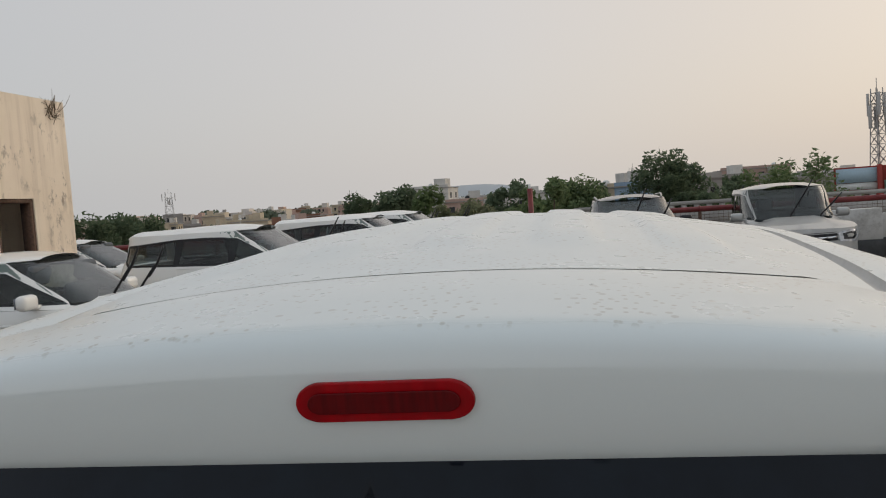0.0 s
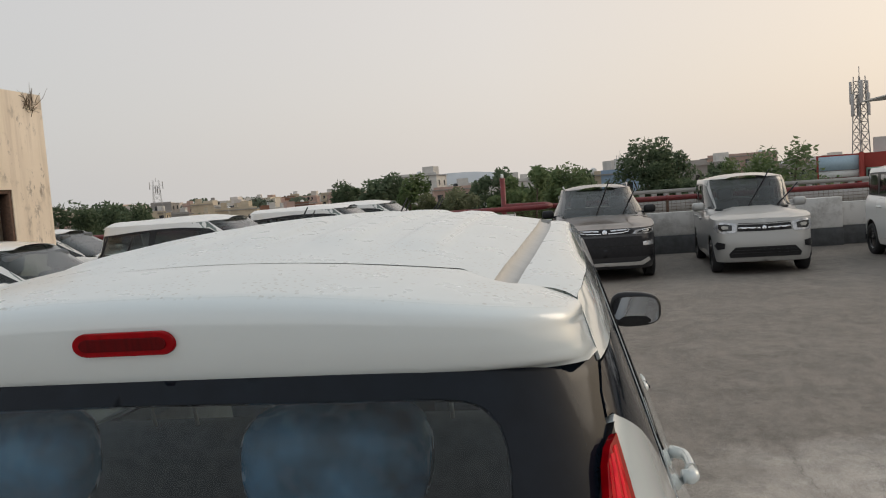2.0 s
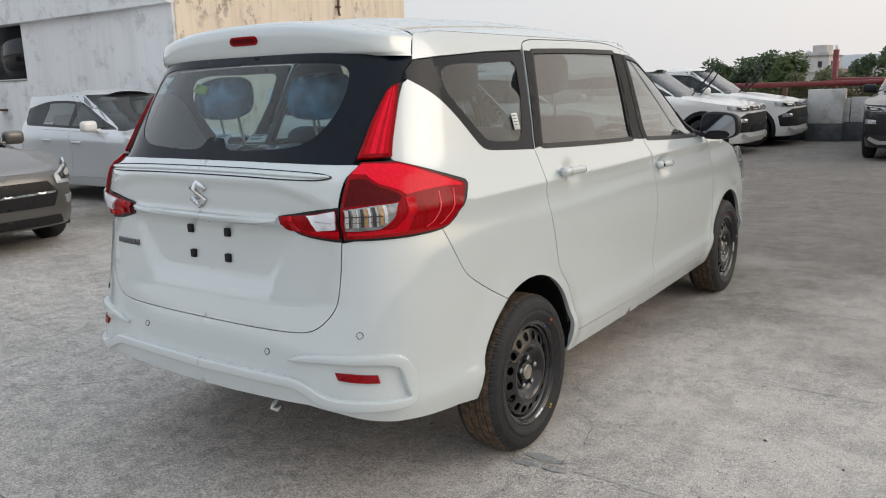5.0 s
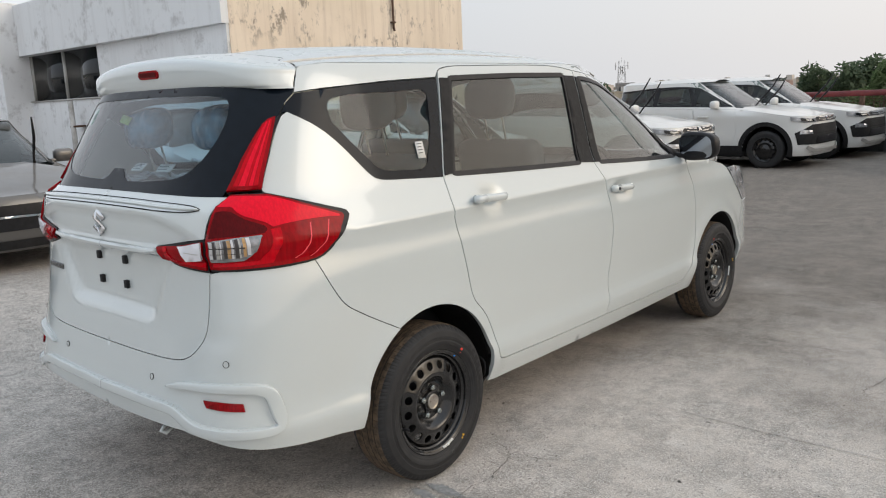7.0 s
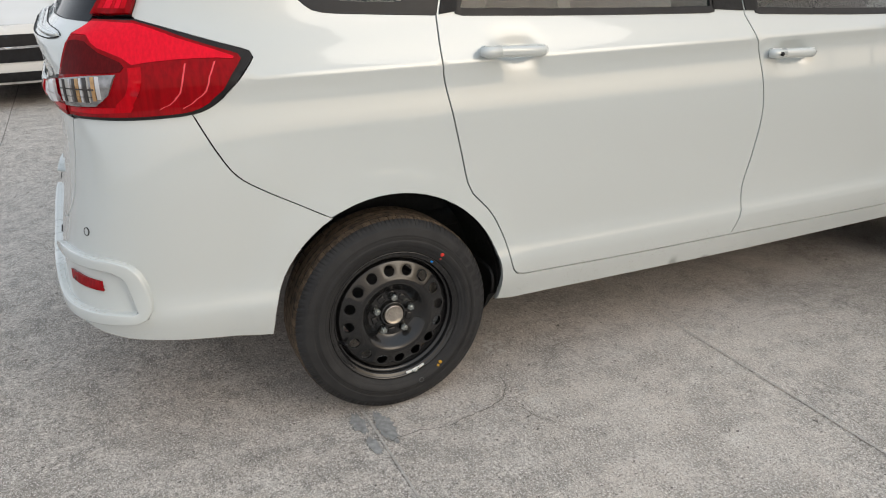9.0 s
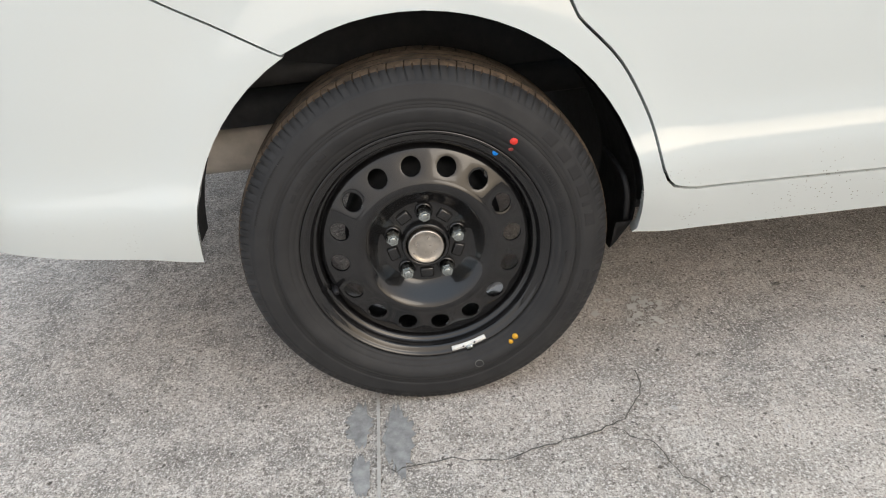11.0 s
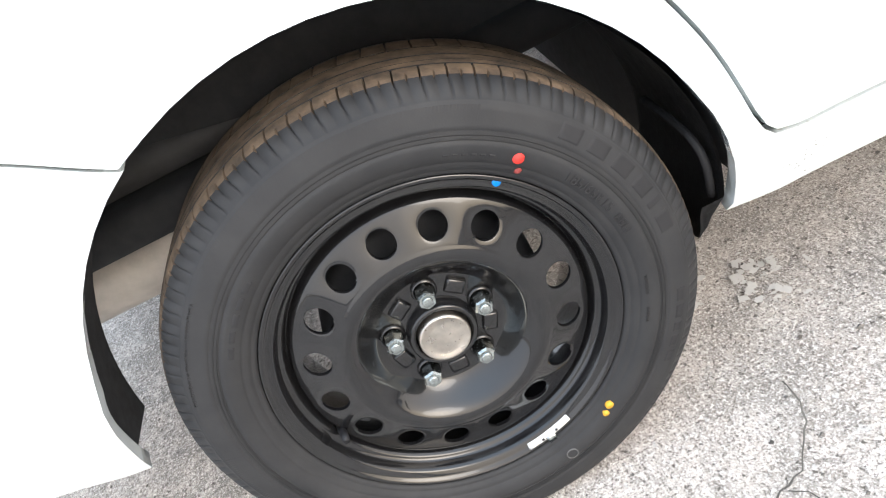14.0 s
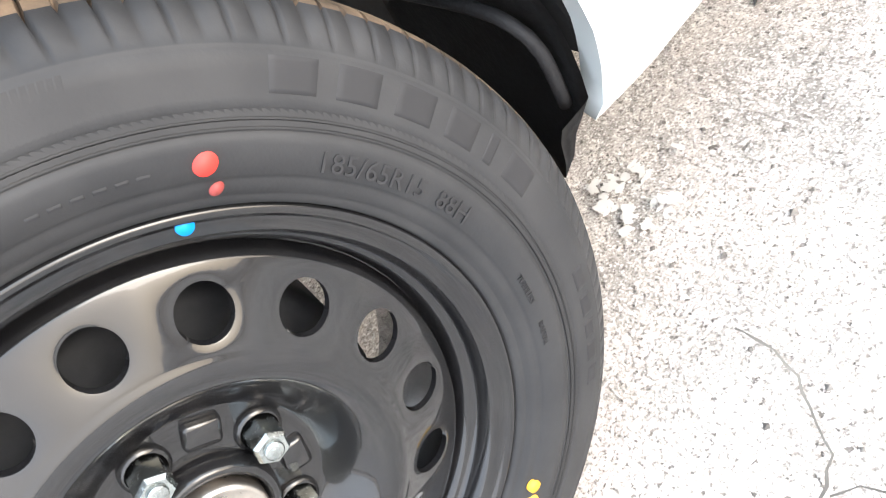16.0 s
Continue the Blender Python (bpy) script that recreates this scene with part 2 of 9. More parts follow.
REFLECTOR_RED = lens("red_reflector", (0.30, 0.004, 0.008), 0.25, 0.6, 90)


def glass(name, tint, rough=0.0, dust=0.0, curve_power=3.0):
    """A pane: clear tinted glass with a mirror-like surface, and a film of dust whose paleness also stands for
    reflected sky.
    """
    m = bpy.data.materials.new(name)
    m.use_nodes = True
    n, l = m.node_tree.nodes, m.node_tree.links
    n.clear()
    see, shine, mix, out = n.new("ShaderNodeBsdfTransparent"), n.new("ShaderNodeBsdfGlossy"), n.new("ShaderNodeMixShader"), n.new("ShaderNodeOutputMaterial")
    facing, power, scale = n.new("ShaderNodeLayerWeight"), n.new("ShaderNodeMath"), n.new("ShaderNodeMapRange")
    power.operation = "POWER"
    l.new(facing.outputs["Facing"], power.inputs[0])
    power.inputs[1].default_value = curve_power
    l.new(power.outputs[0], scale.inputs["Value"])
    scale.inputs["To Min"].default_value, scale.inputs["To Max"].default_value = 0.035, 0.95
    see.inputs["Color"].default_value = (*tint, 1)
    shine.inputs["Roughness"].default_value = rough
    facing.inputs["Blend"].default_value = 0.5
    l.new(scale.outputs["Result"], mix.inputs[0])
    l.new(see.outputs[0], mix.inputs[1])
    l.new(shine.outputs[0], mix.inputs[2])
    last = mix.outputs[0]
    # diffuse film: dust, and the sky's sheen put into its colour
    if dust:
        film, lay, spots = n.new("ShaderNodeBsdfDiffuse"), n.new("ShaderNodeMixShader"), n.new("ShaderNodeTexNoise")
        film.inputs["Color"].default_value = (0.52, 0.49, 0.44, 1)
        spots.inputs["Scale"].default_value, spots.inputs["Detail"].default_value = 3.0, 6.0
        amount = n.new("ShaderNodeMapRange")
        amount.inputs["To Min"].default_value, amount.inputs["To Max"].default_value = dust * 0.5, dust * 1.5
        l.new(spots.outputs["Fac"], amount.inputs["Value"])
        l.new(amount.outputs[0], lay.inputs[0])
        l.new(last, lay.inputs[1])
        l.new(film.outputs[0], lay.inputs[2])
        last = lay.outputs[0]
    l.new(last, out.inputs["Surface"])
    return m


GLASS = glass("tinted_window_glass", (0.60, 0.66, 0.64), 0.01, 0.010, 2.7)
REAR_GLASS = glass("tinted_rear_glass", (0.56, 0.70, 0.76), 0.01, 0.010)
MIRROR = plain("mirror_glass", (0.30, 0.32, 0.36), 0.02, 1.0, vary=0.01)
DARK_GLASS = plain("dark_lens_glass", (0.012, 0.014, 0.016), 0.05, vary=0.1)
CAR_GLASS = glass("dark_car_window_glass", (0.32, 0.37, 0.37), 0.01, 0.015)
WINDSCREEN = glass("dusty_sheened_windscreen_glass", (0.36, 0.42, 0.41), 0.02, 0.022)

SEAT = plain("grey_seat_fabric", (0.10, 0.11, 0.12), 0.85, vary=0.25, scale=30, bump=0.2)
SEAT_BLUE = plain("blue_film_wrapped_foam", (0.05, 0.16, 0.25), 0.26, vary=0.8, scale=9, coat=0.5, spec=0.3)
CABIN = plain("dark_cabin_plastic", (0.05, 0.05, 0.052), 0.7, vary=0.2)
BEIGE = plain("grey_cabin_lining", (0.36, 0.355, 0.34), 0.8, vary=0.12)
BAG = Mat("crumpled_clear_plastic", (0.26, 0.28, 0.30), 0.18, coat=0.5)
BAG.bump(BAG.noise(26, 4), 0.9, 0.03)
BAG = BAG.m
PAPER = plain("white_paper", (0.72, 0.72, 0.70), 0.7, vary=0.05)
GREEN_TAG = plain("yellow_green_sticker", (0.42, 0.62, 0.10), 0.6, vary=0.1)
INK = plain("black_ink", (0.02, 0.02, 0.025), 0.6)

# worn grey concrete of the roof deck, its aggregate laid bare in places
DECK = Mat("worn_concrete", (0.45, 0.42, 0.39), 0.88, spec=0.25)
_big, _mid, _fine = DECK.noise(0.5, 6, 0.62), DECK.noise(3.2, 6, 0.65), DECK.noise(150, 4, 0.70)
_where = DECK.n.new("ShaderNodeSeparateXYZ")
DECK.l.new(DECK.c, _where.inputs[0])
_base = DECK.mix(DECK.ramp(_big, (0.36, 0.0), (0.66, 1.0)), (0.63, 0.555, 0.49), (0.74, 0.668, 0.60))
_base = DECK.mix(DECK.ramp(_mid, (0.38, 0.0), (0.66, 0.55)), _base, (0.60, 0.56, 0.51))
# the deck's tone is darker away from the car's bay, along +y
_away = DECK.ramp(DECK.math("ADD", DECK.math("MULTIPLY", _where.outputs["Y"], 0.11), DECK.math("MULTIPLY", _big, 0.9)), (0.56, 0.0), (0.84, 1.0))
# where the skin of the slab is worn off and the aggregate lies bare: everywhere behind the tail, in patches elsewhere
_behind = DECK.ramp(DECK.math("ADD", DECK.math("MULTIPLY", _where.outputs["Y"], -0.55), DECK.math("MULTIPLY", _where.outputs["X"], -0.30)), (-0.10, 0.0), (0.75, 0.34))
_bare = DECK.ramp(DECK.math("ADD", DECK.noise(1.3, 8, 0.74), _behind), (0.45, 0.22), (0.62, 1.0))
# scabbed skin: ragged crumbs of lighter cement over darker, rougher ground
_scab = DECK.noise(62, 6, 0.74, (1.0, 0.8, 1.0))
_rough_tone = DECK.ramp(_scab, (0.38, (0.15, 0.133, 0.117)), (0.47, (0.40, 0.367, 0.335)), (0.54, (0.57, 0.525, 0.48)), (0.62, (0.84, 0.79, 0.735)))
_base = DECK.mix(DECK.math("MULTIPLY", _bare, 0.80), _base, _rough_tone)
# worn patches, deepened on bare ground to carry the shade under the tail
_worn_shade = DECK.ramp(DECK.noise(11, 7, 0.76), (0.41, 0.7), (0.51, 0.0))
_base = DECK.mix(DECK.math("MULTIPLY", _worn_shade, _bare), _base, (0.20, 0.184, 0.168))
# stains and scuffs a hand or two across
_blotch = DECK.ramp(DECK.noise(5.5, 9, 0.82, (1.0, 0.7, 1.0)), (0.42, 1.0), (0.53, 0.0))
_base = DECK.mix(DECK.math("MULTIPLY", _blotch, 0.60), _base, (0.29, 0.266, 0.24))
_chalk = DECK.ramp(DECK.noise(8.0, 8, 0.80), (0.54, 0.0), (0.66, 0.6))
_base = DECK.mix(_chalk, _base, (0.78, 0.735, 0.68))
# grains of sand and stone, light and dark
_salt = DECK.noise(300, 3, 0.6)
_base = DECK.mix(DECK.ramp(_fine, (0.36, 0.9), (0.45, 0.0)), _base, (0.19, 0.168, 0.145))
_base = DECK.mix(DECK.ramp(_fine, (0.53, 0.0), (0.62, 0.95)), _base, (0.86, 0.82, 0.77))
_base = DECK.mix(DECK.ramp(_salt, (0.34, 0.75), (0.45, 0.0)), _base, (0.20, 0.18, 0.16))
_base = DECK.mix(DECK.ramp(_salt, (0.56, 0.0), (0.66, 0.75)), _base, (0.84, 0.81, 0.76))
# dark flecks and pits, and a few pale stones
_fleck = DECK.ramp(DECK.noise(88, 3, 0.62), (0.335, 1.0), (0.365, 0.0))
_base = DECK.mix(DECK.math("MULTIPLY", _fleck, 0.85), _base, (0.13, 0.115, 0.10))
_stone = DECK.math("MULTIPLY", DECK.ramp(DECK.noise(52, 3, 0.6, (1.0, 1.3, 1.0)), (0.655, 0.0), (0.675, 1.0)), 0.7)
_base = DECK.mix(_stone, _base, (0.66, 0.64, 0.61))
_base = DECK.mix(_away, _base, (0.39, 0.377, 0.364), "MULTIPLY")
DECK.color(_base)
_dip = DECK.math("ADD", DECK.math("MULTIPLY", DECK.math("SUBTRACT", 1.0, _scab), _bare), DECK.math("MULTIPLY", _fleck, 0.7))
DECK.bump(DECK.mix(0.45, _fine, DECK.ramp(_dip, (0.0, 1.0), (1.0, 0.0))), 1.0, 0.010)
DECK = DECK.m
GROUT = plain("pale_joint_filler", (0.46, 0.44, 0.41), 0.85, vary=0.15)
PATCH = plain("smooth_cement_patch", (0.31, 0.31, 0.305), 0.85, vary=0.35, scale=55, bump=0.4)
CRACK = plain("dark_crack", (0.13, 0.12, 0.105), 0.95, vary=0.5, scale=9)
LIME = plain("white_lime_spill", (0.66, 0.64, 0.60), 0.9, vary=0.1)

# stained plaster
PLASTER = Mat("weathered_plaster", (0.78, 0.66, 0.53), 0.85, spec=0.25)
_st = PLASTER.math("MULTIPLY", PLASTER.ramp(PLASTER.noise(5.0, 7, 0.75, (1, 1, 0.55)), (0.53, 0.0), (0.60, 1.0)), PLASTER.ramp(PLASTER.noise(0.9, 3), (0.42, 0.0), (0.55, 1.0)))
_run = PLASTER.ramp(PLASTER.noise(6.0, 4, 0.6, (1, 1, 0.06)), (0.50, 0.0), (0.72, 0.55))
_pl = PLASTER.mix(_run, PLASTER.mix(PLASTER.ramp(PLASTER.noise(0.8, 5), (0.3, 0.0), (0.7, 1.0)), (0.74, 0.635, 0.51), (0.86, 0.75, 0.62)), (0.56, 0.46, 0.36))
PLASTER.color(PLASTER.mix(PLASTER.math("MULTIPLY", _st, 0.85), _pl, (0.26, 0.215, 0.17)))
PLASTER.bump(PLASTER.noise(30, 5), 0.35, 0.01)
PLASTER = PLASTER.m
LIMEWASH = Mat("dirty_white_parapet_paint", (0.62, 0.61, 0.59), 0.85, spec=0.25)
_dirt = LIMEWASH.ramp(LIMEWASH.noise(2.4, 7, 0.75), (0.47, 0.0), (0.66, 0.8))
LIMEWASH.color(LIMEWASH.mix(_dirt, LIMEWASH.mix(LIMEWASH.ramp(LIMEWASH.noise(0.5, 4), (0.3, 0.0), (0.7, 1.0)), (0.52, 0.51, 0.49), (0.66, 0.65, 0.63)), (0.30, 0.28, 0.26)))
LIMEWASH.bump(LIMEWASH.noise(25, 5), 0.3, 0.01)
LIMEWASH = LIMEWASH.m
BASE_GREY = plain("dark_grey_skirting_paint", (0.075, 0.078, 0.082), 0.8, vary=0.35, scale=5, bump=0.2)
RED_PIPE = plain("oxide_red_pipe_paint", (0.165, 0.020, 0.020), 0.5, vary=0.3, scale=6)
RUST = plain("rusty_iron", (0.10, 0.055, 0.035), 0.8, vary=0.4)
DARK_HOLE = plain("dark_opening", (0.008, 0.008, 0.008), 0.9)
# ---- tools ----
import mathutils


def part(name, bm, material, parent=None, label="", smooth=True):
    """Links a bmesh as one mesh object, under a thing or a part."""
    me = bpy.data.meshes.new(name)
    if smooth:
        for fc in bm.faces:
            fc.smooth = True
    bm.to_mesh(me)
    bm.free()
    me.materials.append(material)
    ob = new(name, me)
    if parent is not None:
        ob.parent = parent
    if label:
        ob["label"] = label
    return ob


def same_part(name, mesh, parent, m=None, label=""):
    ob = new(name, mesh)
    ob.parent = parent
    if m is not None:
        ob.matrix_basis = m
    if label:
        ob["label"] = label
    return ob


def thing(name, label, category, group="", at=None):
    ob = new(name)
    if at is not None:
        ob.matrix_basis = at
    return tagged(ob, label, category, group)


def add_box(bm, x0, y0, z0, x1, y1, z1, bevel=0.0, seg=2):
    r = bmesh.ops.create_cube(bm, size=1.0, matrix=Matrix.Translation(((x0 + x1) / 2, (y0 + y1) / 2, (z0 + z1) / 2)) @ Matrix.Diagonal((x1 - x0, y1 - y0, z1 - z0, 1)))
    if bevel:
        es = list({e for v in r["verts"] for e in v.link_edges})
        bmesh.ops.bevel(bm, geom=es, offset=bevel, segments=seg, affect="EDGES", profile=0.5)
    return bm


def box(*a, bevel=0.0, seg=2):
    return add_box(bmesh.new(), *a, bevel=bevel, seg=seg)


def add_tube(bm, pts, radius, sides=8, closed=False, caps=True):
    """A tube along points; radius: one number or one per point."""
    pts = [Vector(p) for p in pts]
    rad = list(radius) if np.shape(radius) else [radius] * len(pts)
    rings, ref = [], None
    for i, p in enumerate(pts):
        a = pts[i - 1] if i or closed else p
        b = pts[(i + 1) % len(pts)] if i < len(pts) - 1 or closed else p
        d = (b - a).normalized()
        if ref is None:
            ref = d.orthogonal().normalized()
        ref = (ref - d * ref.dot(d)).normalized()
        o = d.cross(ref)
        rings.append([bm.verts.new(p + rad[i] * (math.cos(k) * ref + math.sin(k) * o)) for k in [2 * math.pi * j / sides for j in range(sides)]])
    n = len(rings)
    for i in range(n if closed else n - 1):
        a, b = rings[i], rings[(i + 1) % n]
        for j in range(sides):
            bm.faces.new((a[j], a[(j + 1) % sides], b[(j + 1) % sides], b[j]))
    if caps and not closed:
        bm.faces.new(rings[0][::-1])
        bm.faces.new(rings[-1])
    return bm


def tube(*a, **k):
    return add_tube(bmesh.new(), *a, **k)


def add_lathe(bm, profile, steps=48, axis="x"):
    """Turns a profile of (along, radius) round an axis."""
    rings = []
    for a, r in profile:
        ring = []
        for k in range(steps):
            t = 2 * math.pi * k / steps
            c, s = r * math.cos(t), r * math.sin(t)
            ring.append(bm.verts.new((a, c, s) if axis == "x" else (c, a, s) if axis == "y" else (c, s, a)))
        rings.append(ring)
    for a, b in zip(rings, rings[1:]):
        for k in range(steps):
            bm.faces.new((a[k], b[k], b[(k + 1) % steps], a[(k + 1) % steps]))
    return bm


def grid_mesh(fn, us, vs, flip=False):
    """A sheet of quads over fn(u, v)."""
    bm = bmesh.new()
    vv = [[bm.verts.new(fn(u, v)) for v in vs] for u in us]
    for a, b in zip(vv, vv[1:]):
        for k in range(len(vs) - 1):
            q = (a[k], b[k], b[k + 1], a[k + 1])
            bm.faces.new(q[::-1] if flip else q)
    return bm


def both_sides(bm, weld=True):
    """Adds the mirror image across x = 0."""
    old = list(bm.verts)
    made = {v: bm.verts.new((-v.co.x, v.co.y, v.co.z)) for v in old}
    for fc in list(bm.faces):
        bm.faces.new([made[v] for v in reversed(fc.verts)])
    if weld:
        bmesh.ops.remove_doubles(bm, verts=[v for v in bm.verts if abs(v.co.x) < 1e-4], dist=2e-4)
    return bm


def flipped(bm):
    """The mirror image across x = 0 alone."""
    for v in bm.verts:
        v.co.x = -v.co.x
    bmesh.ops.reverse_faces(bm, faces=bm.faces)
    return bm


def curve(pts, step=0.02):
    """A rounded line through points, in any number of axes."""
    p = np.array(pts, float)
    if len(p) < 3:
        n = max(1, int(np.linalg.norm(p[-1] - p[0]) / step))
        return [tuple(p[0] + (p[-1] - p[0]) * k / n) for k in range(n + 1)]
    out = []
    for i in range(len(p) - 1):
        a, b = p[max(i - 1, 0)], p[i]
        c, d = p[i + 1], p[min(i + 2, len(p) - 1)]
        n = max(1, int(np.linalg.norm(c - b) / step))
        for k in range(n):
            t = k / n
            out.append(tuple(0.5 * (2 * b + (c - a) * t + (2 * a - 5 * b + 4 * c - d) * t * t + (3 * b - a - 3 * c + d) * t ** 3)))
    return out + [tuple(p[-1])]


def inside(poly, pts):
    poly, pts = np.asarray(poly), np.asarray(pts)
    x, y = pts[:, 0], pts[:, 1]
    r = np.zeros(len(pts), bool)
    for (ax, ay), (bx, by) in zip(poly, np.roll(poly, -1, 0)):
        if ay == by:
            continue
        hit = ((ay > y) != (by > y)) & (x < (bx - ax) * (y - ay) / (by - ay) + ax)
        r ^= hit
    return r


def near_line(poly, pts):
    d = np.full(len(pts), 9.0)
    for a, b in zip(poly, np.roll(poly, -1, 0)):
        ab = b - a
        t = np.clip(((pts - a) @ ab) / max(ab @ ab, 1e-12), 0, 1)
        d = np.minimum(d, np.linalg.norm(pts - a - t[:, None] * ab, axis=1))
    return d


def tidy(poly, step):
    """A closed outline with no doubled points and no long edges."""
    out = []
    p = [np.array(q, float) for q in poly]
    for a, b in zip(p, p[1:] + p[:1]):
        n = max(1, int(math.ceil(np.linalg.norm(b - a) / step)))
        for k in range(n):
            q = a + (b - a) * k / n
            if not out or np.linalg.norm(q - out[-1]) > 1e-3:
                out.append(q)
    if np.linalg.norm(out[0] - out[-1]) < 1e-3:
        out.pop()
    return np.array(out)


def inset(poly, d):
    """An outline drawn in by d."""
    p = np.asarray(poly, float)
    if ((p[:, 0] * np.roll(p[:, 1], -1) - np.roll(p[:, 0], -1) * p[:, 1]).sum()) < 0:
        p = p[::-1]
    e = np.roll(p, -1, 0) - p
    e /= np.maximum(np.linalg.norm(e, axis=1, keepdims=True), 1e-9)
    nrm = np.stack([-e[:, 1], e[:, 0]], 1)
    m = nrm + np.roll(nrm, 1, 0)
    m /= np.maximum(np.linalg.norm(m, axis=1, keepdims=True), 0.5)
    return p + d * m


def sheet(place, outline, holes=(), step=0.035, gap=0.0, lift=0.0, flange=0.0, rows=(), keep_edge=None):
    """A panel: the patch of a body surface inside an outline, less its holes, with its edges turned in."""
    loops = [tidy(inset(tidy(outline, step), gap) if gap else outline, step)] + [tidy(h, step) for h in holes]
    lo, hi = loops[0].min(0), loops[0].max(0)
    us, vs = np.arange(lo[0] + step / 2, hi[0], step), list(np.arange(lo[1] + step / 2, hi[1], step))
    vs = np.array([v for v in vs if all(abs(v - r) > step * 0.3 for r in rows)] + [r for r in rows if lo[1] < r < hi[1]])
    g = np.stack(np.meshgrid(us, vs), -1).reshape(-1, 2) if len(us) and len(vs) else np.zeros((0, 2))
    if len(g):
        ok = inside(loops[0], g)
        for h in loops[1:]:
            ok &= ~inside(h, g)
        g = g[ok]
    for lp in loops:
        if len(g):
            g = g[near_line(lp, g) > step * 0.42]
    co, ed = [], []
    for lp in loops:
        n0 = len(co)
        co += [Vector(q) for q in lp]
        ed += [(n0 + k, n0 + (k + 1) % len(lp)) for k in range(len(lp))]
    co += [Vector(q) for q in g]
    vv, _, ff, *_ = mathutils.geometry.delaunay_2d_cdt(co, ed, [], 0, 1e-6)
    vv = np.array([tuple(v) for v in vv])
    ff = np.array([fc for fc in ff if len(fc) == 3])
    mid = vv[ff].mean(1)
    ok = inside(loops[0], mid)
    for h in loops[1:]:
        ok &= ~inside(h, mid)
    ff = ff[ok]
    e = 1e-3
    p = place(vv[:, 0], vv[:, 1])
    nrm = np.cross(place(vv[:, 0] + e, vv[:, 1]) - place(vv[:, 0] - e, vv[:, 1]), place(vv[:, 0], vv[:, 1] + e) - place(vv[:, 0], vv[:, 1] - e))
    nrm /= np.maximum(np.linalg.norm(nrm, axis=1, keepdims=True), 1e-12)
    bm = bmesh.new()
    bv = [bm.verts.new(q) for q in p + lift * nrm]
    for fc in ff:
        t = vv[fc]
        a = (t[1][0] - t[0][0]) * (t[2][1] - t[0][1]) - (t[2][0] - t[0][0]) * (t[1][1] - t[0][1])
        if abs(a) > 1e-10:
            try:
                bm.faces.new([bv[k] for k in (fc if a > 0 else fc[::-1])])
            except ValueError:
                pass
    if flange:
        rim = [x for x in bm.edges if len(x.link_faces) == 1]
        inner, lipped = {}, {}
        index = {v: k for k, v in enumerate(bv)}
        for x in rim:
            a, b = x.verts
            if keep_edge and keep_edge(a.co) and keep_edge(b.co):
                continue
            for v in (a, b):
                if v not in inner:
                    lipped[v] = bm.verts.new(v.co)
                    inner[v] = bm.verts.new(v.co - flange * Vector(nrm[index[v]]))
            fc = x.link_faces[0]
            vs2 = list(fc.verts)
            order = (a, b) if vs2[(vs2.index(a) + 1) % 3] == b else (b, a)
            bm.faces.new((lipped[order[1]], lipped[order[0]], inner[order[0]], inner[order[1]]))
    for v in list(bm.verts):
        if not v.link_faces:
            bm.verts.remove(v)
    return bm


def text_mesh(words, size, depth=0.0005):
    cu = bpy.data.curves.new("writing", "FONT")
    cu.body, cu.size, cu.extrude, cu.resolution_u = words, size, depth, 2
    ob = bpy.data.objects.new("writing", cu)
    scene.collection.objects.link(ob)
    bpy.context.view_layer.update()
    me = bpy.data.meshes.new_from_object(ob.evaluated_get(bpy.context.evaluated_depsgraph_get()))
    bpy.data.objects.remove(ob)
    bm = bmesh.new()
    bm.from_mesh(me)
    return bm


def smooth_step(a, b, x):
    t = np.clip((np.asarray(x, float) - a) / (b - a), 0, 1)
    return t * t * (3 - 2 * t)


# ---- body surfaces ----
def pchip(xs, ys):
    """A smooth curve through the given knots that never overshoots them."""
    xs, ys = np.array(xs, float), np.array(ys, float)
    h, d = np.diff(xs), np.diff(ys) / np.diff(xs)
    m = np.zeros(len(xs))
    m[0], m[-1] = d[0], d[-1]
    for i in range(1, len(xs) - 1):
        if d[i - 1] * d[i] > 0:
            w1, w2 = 2 * h[i] + h[i - 1], h[i] + 2 * h[i - 1]
            m[i] = (w1 + w2) / (w1 / d[i - 1] + w2 / d[i])

    def at(x):
        x = np.clip(np.asarray(x, float), xs[0], xs[-1])
        i = np.clip(np.searchsorted(xs, x) - 1, 0, len(xs) - 2)
        t = (x - xs[i]) / h[i]
        return ((1 + 2 * t) * (1 - t) ** 2 * ys[i] + t * (1 - t) ** 2 * h[i] * m[i]
                + t * t * (3 - 2 * t) * ys[i + 1] + t * t * (t - 1) * h[i] * m[i + 1])
    return at


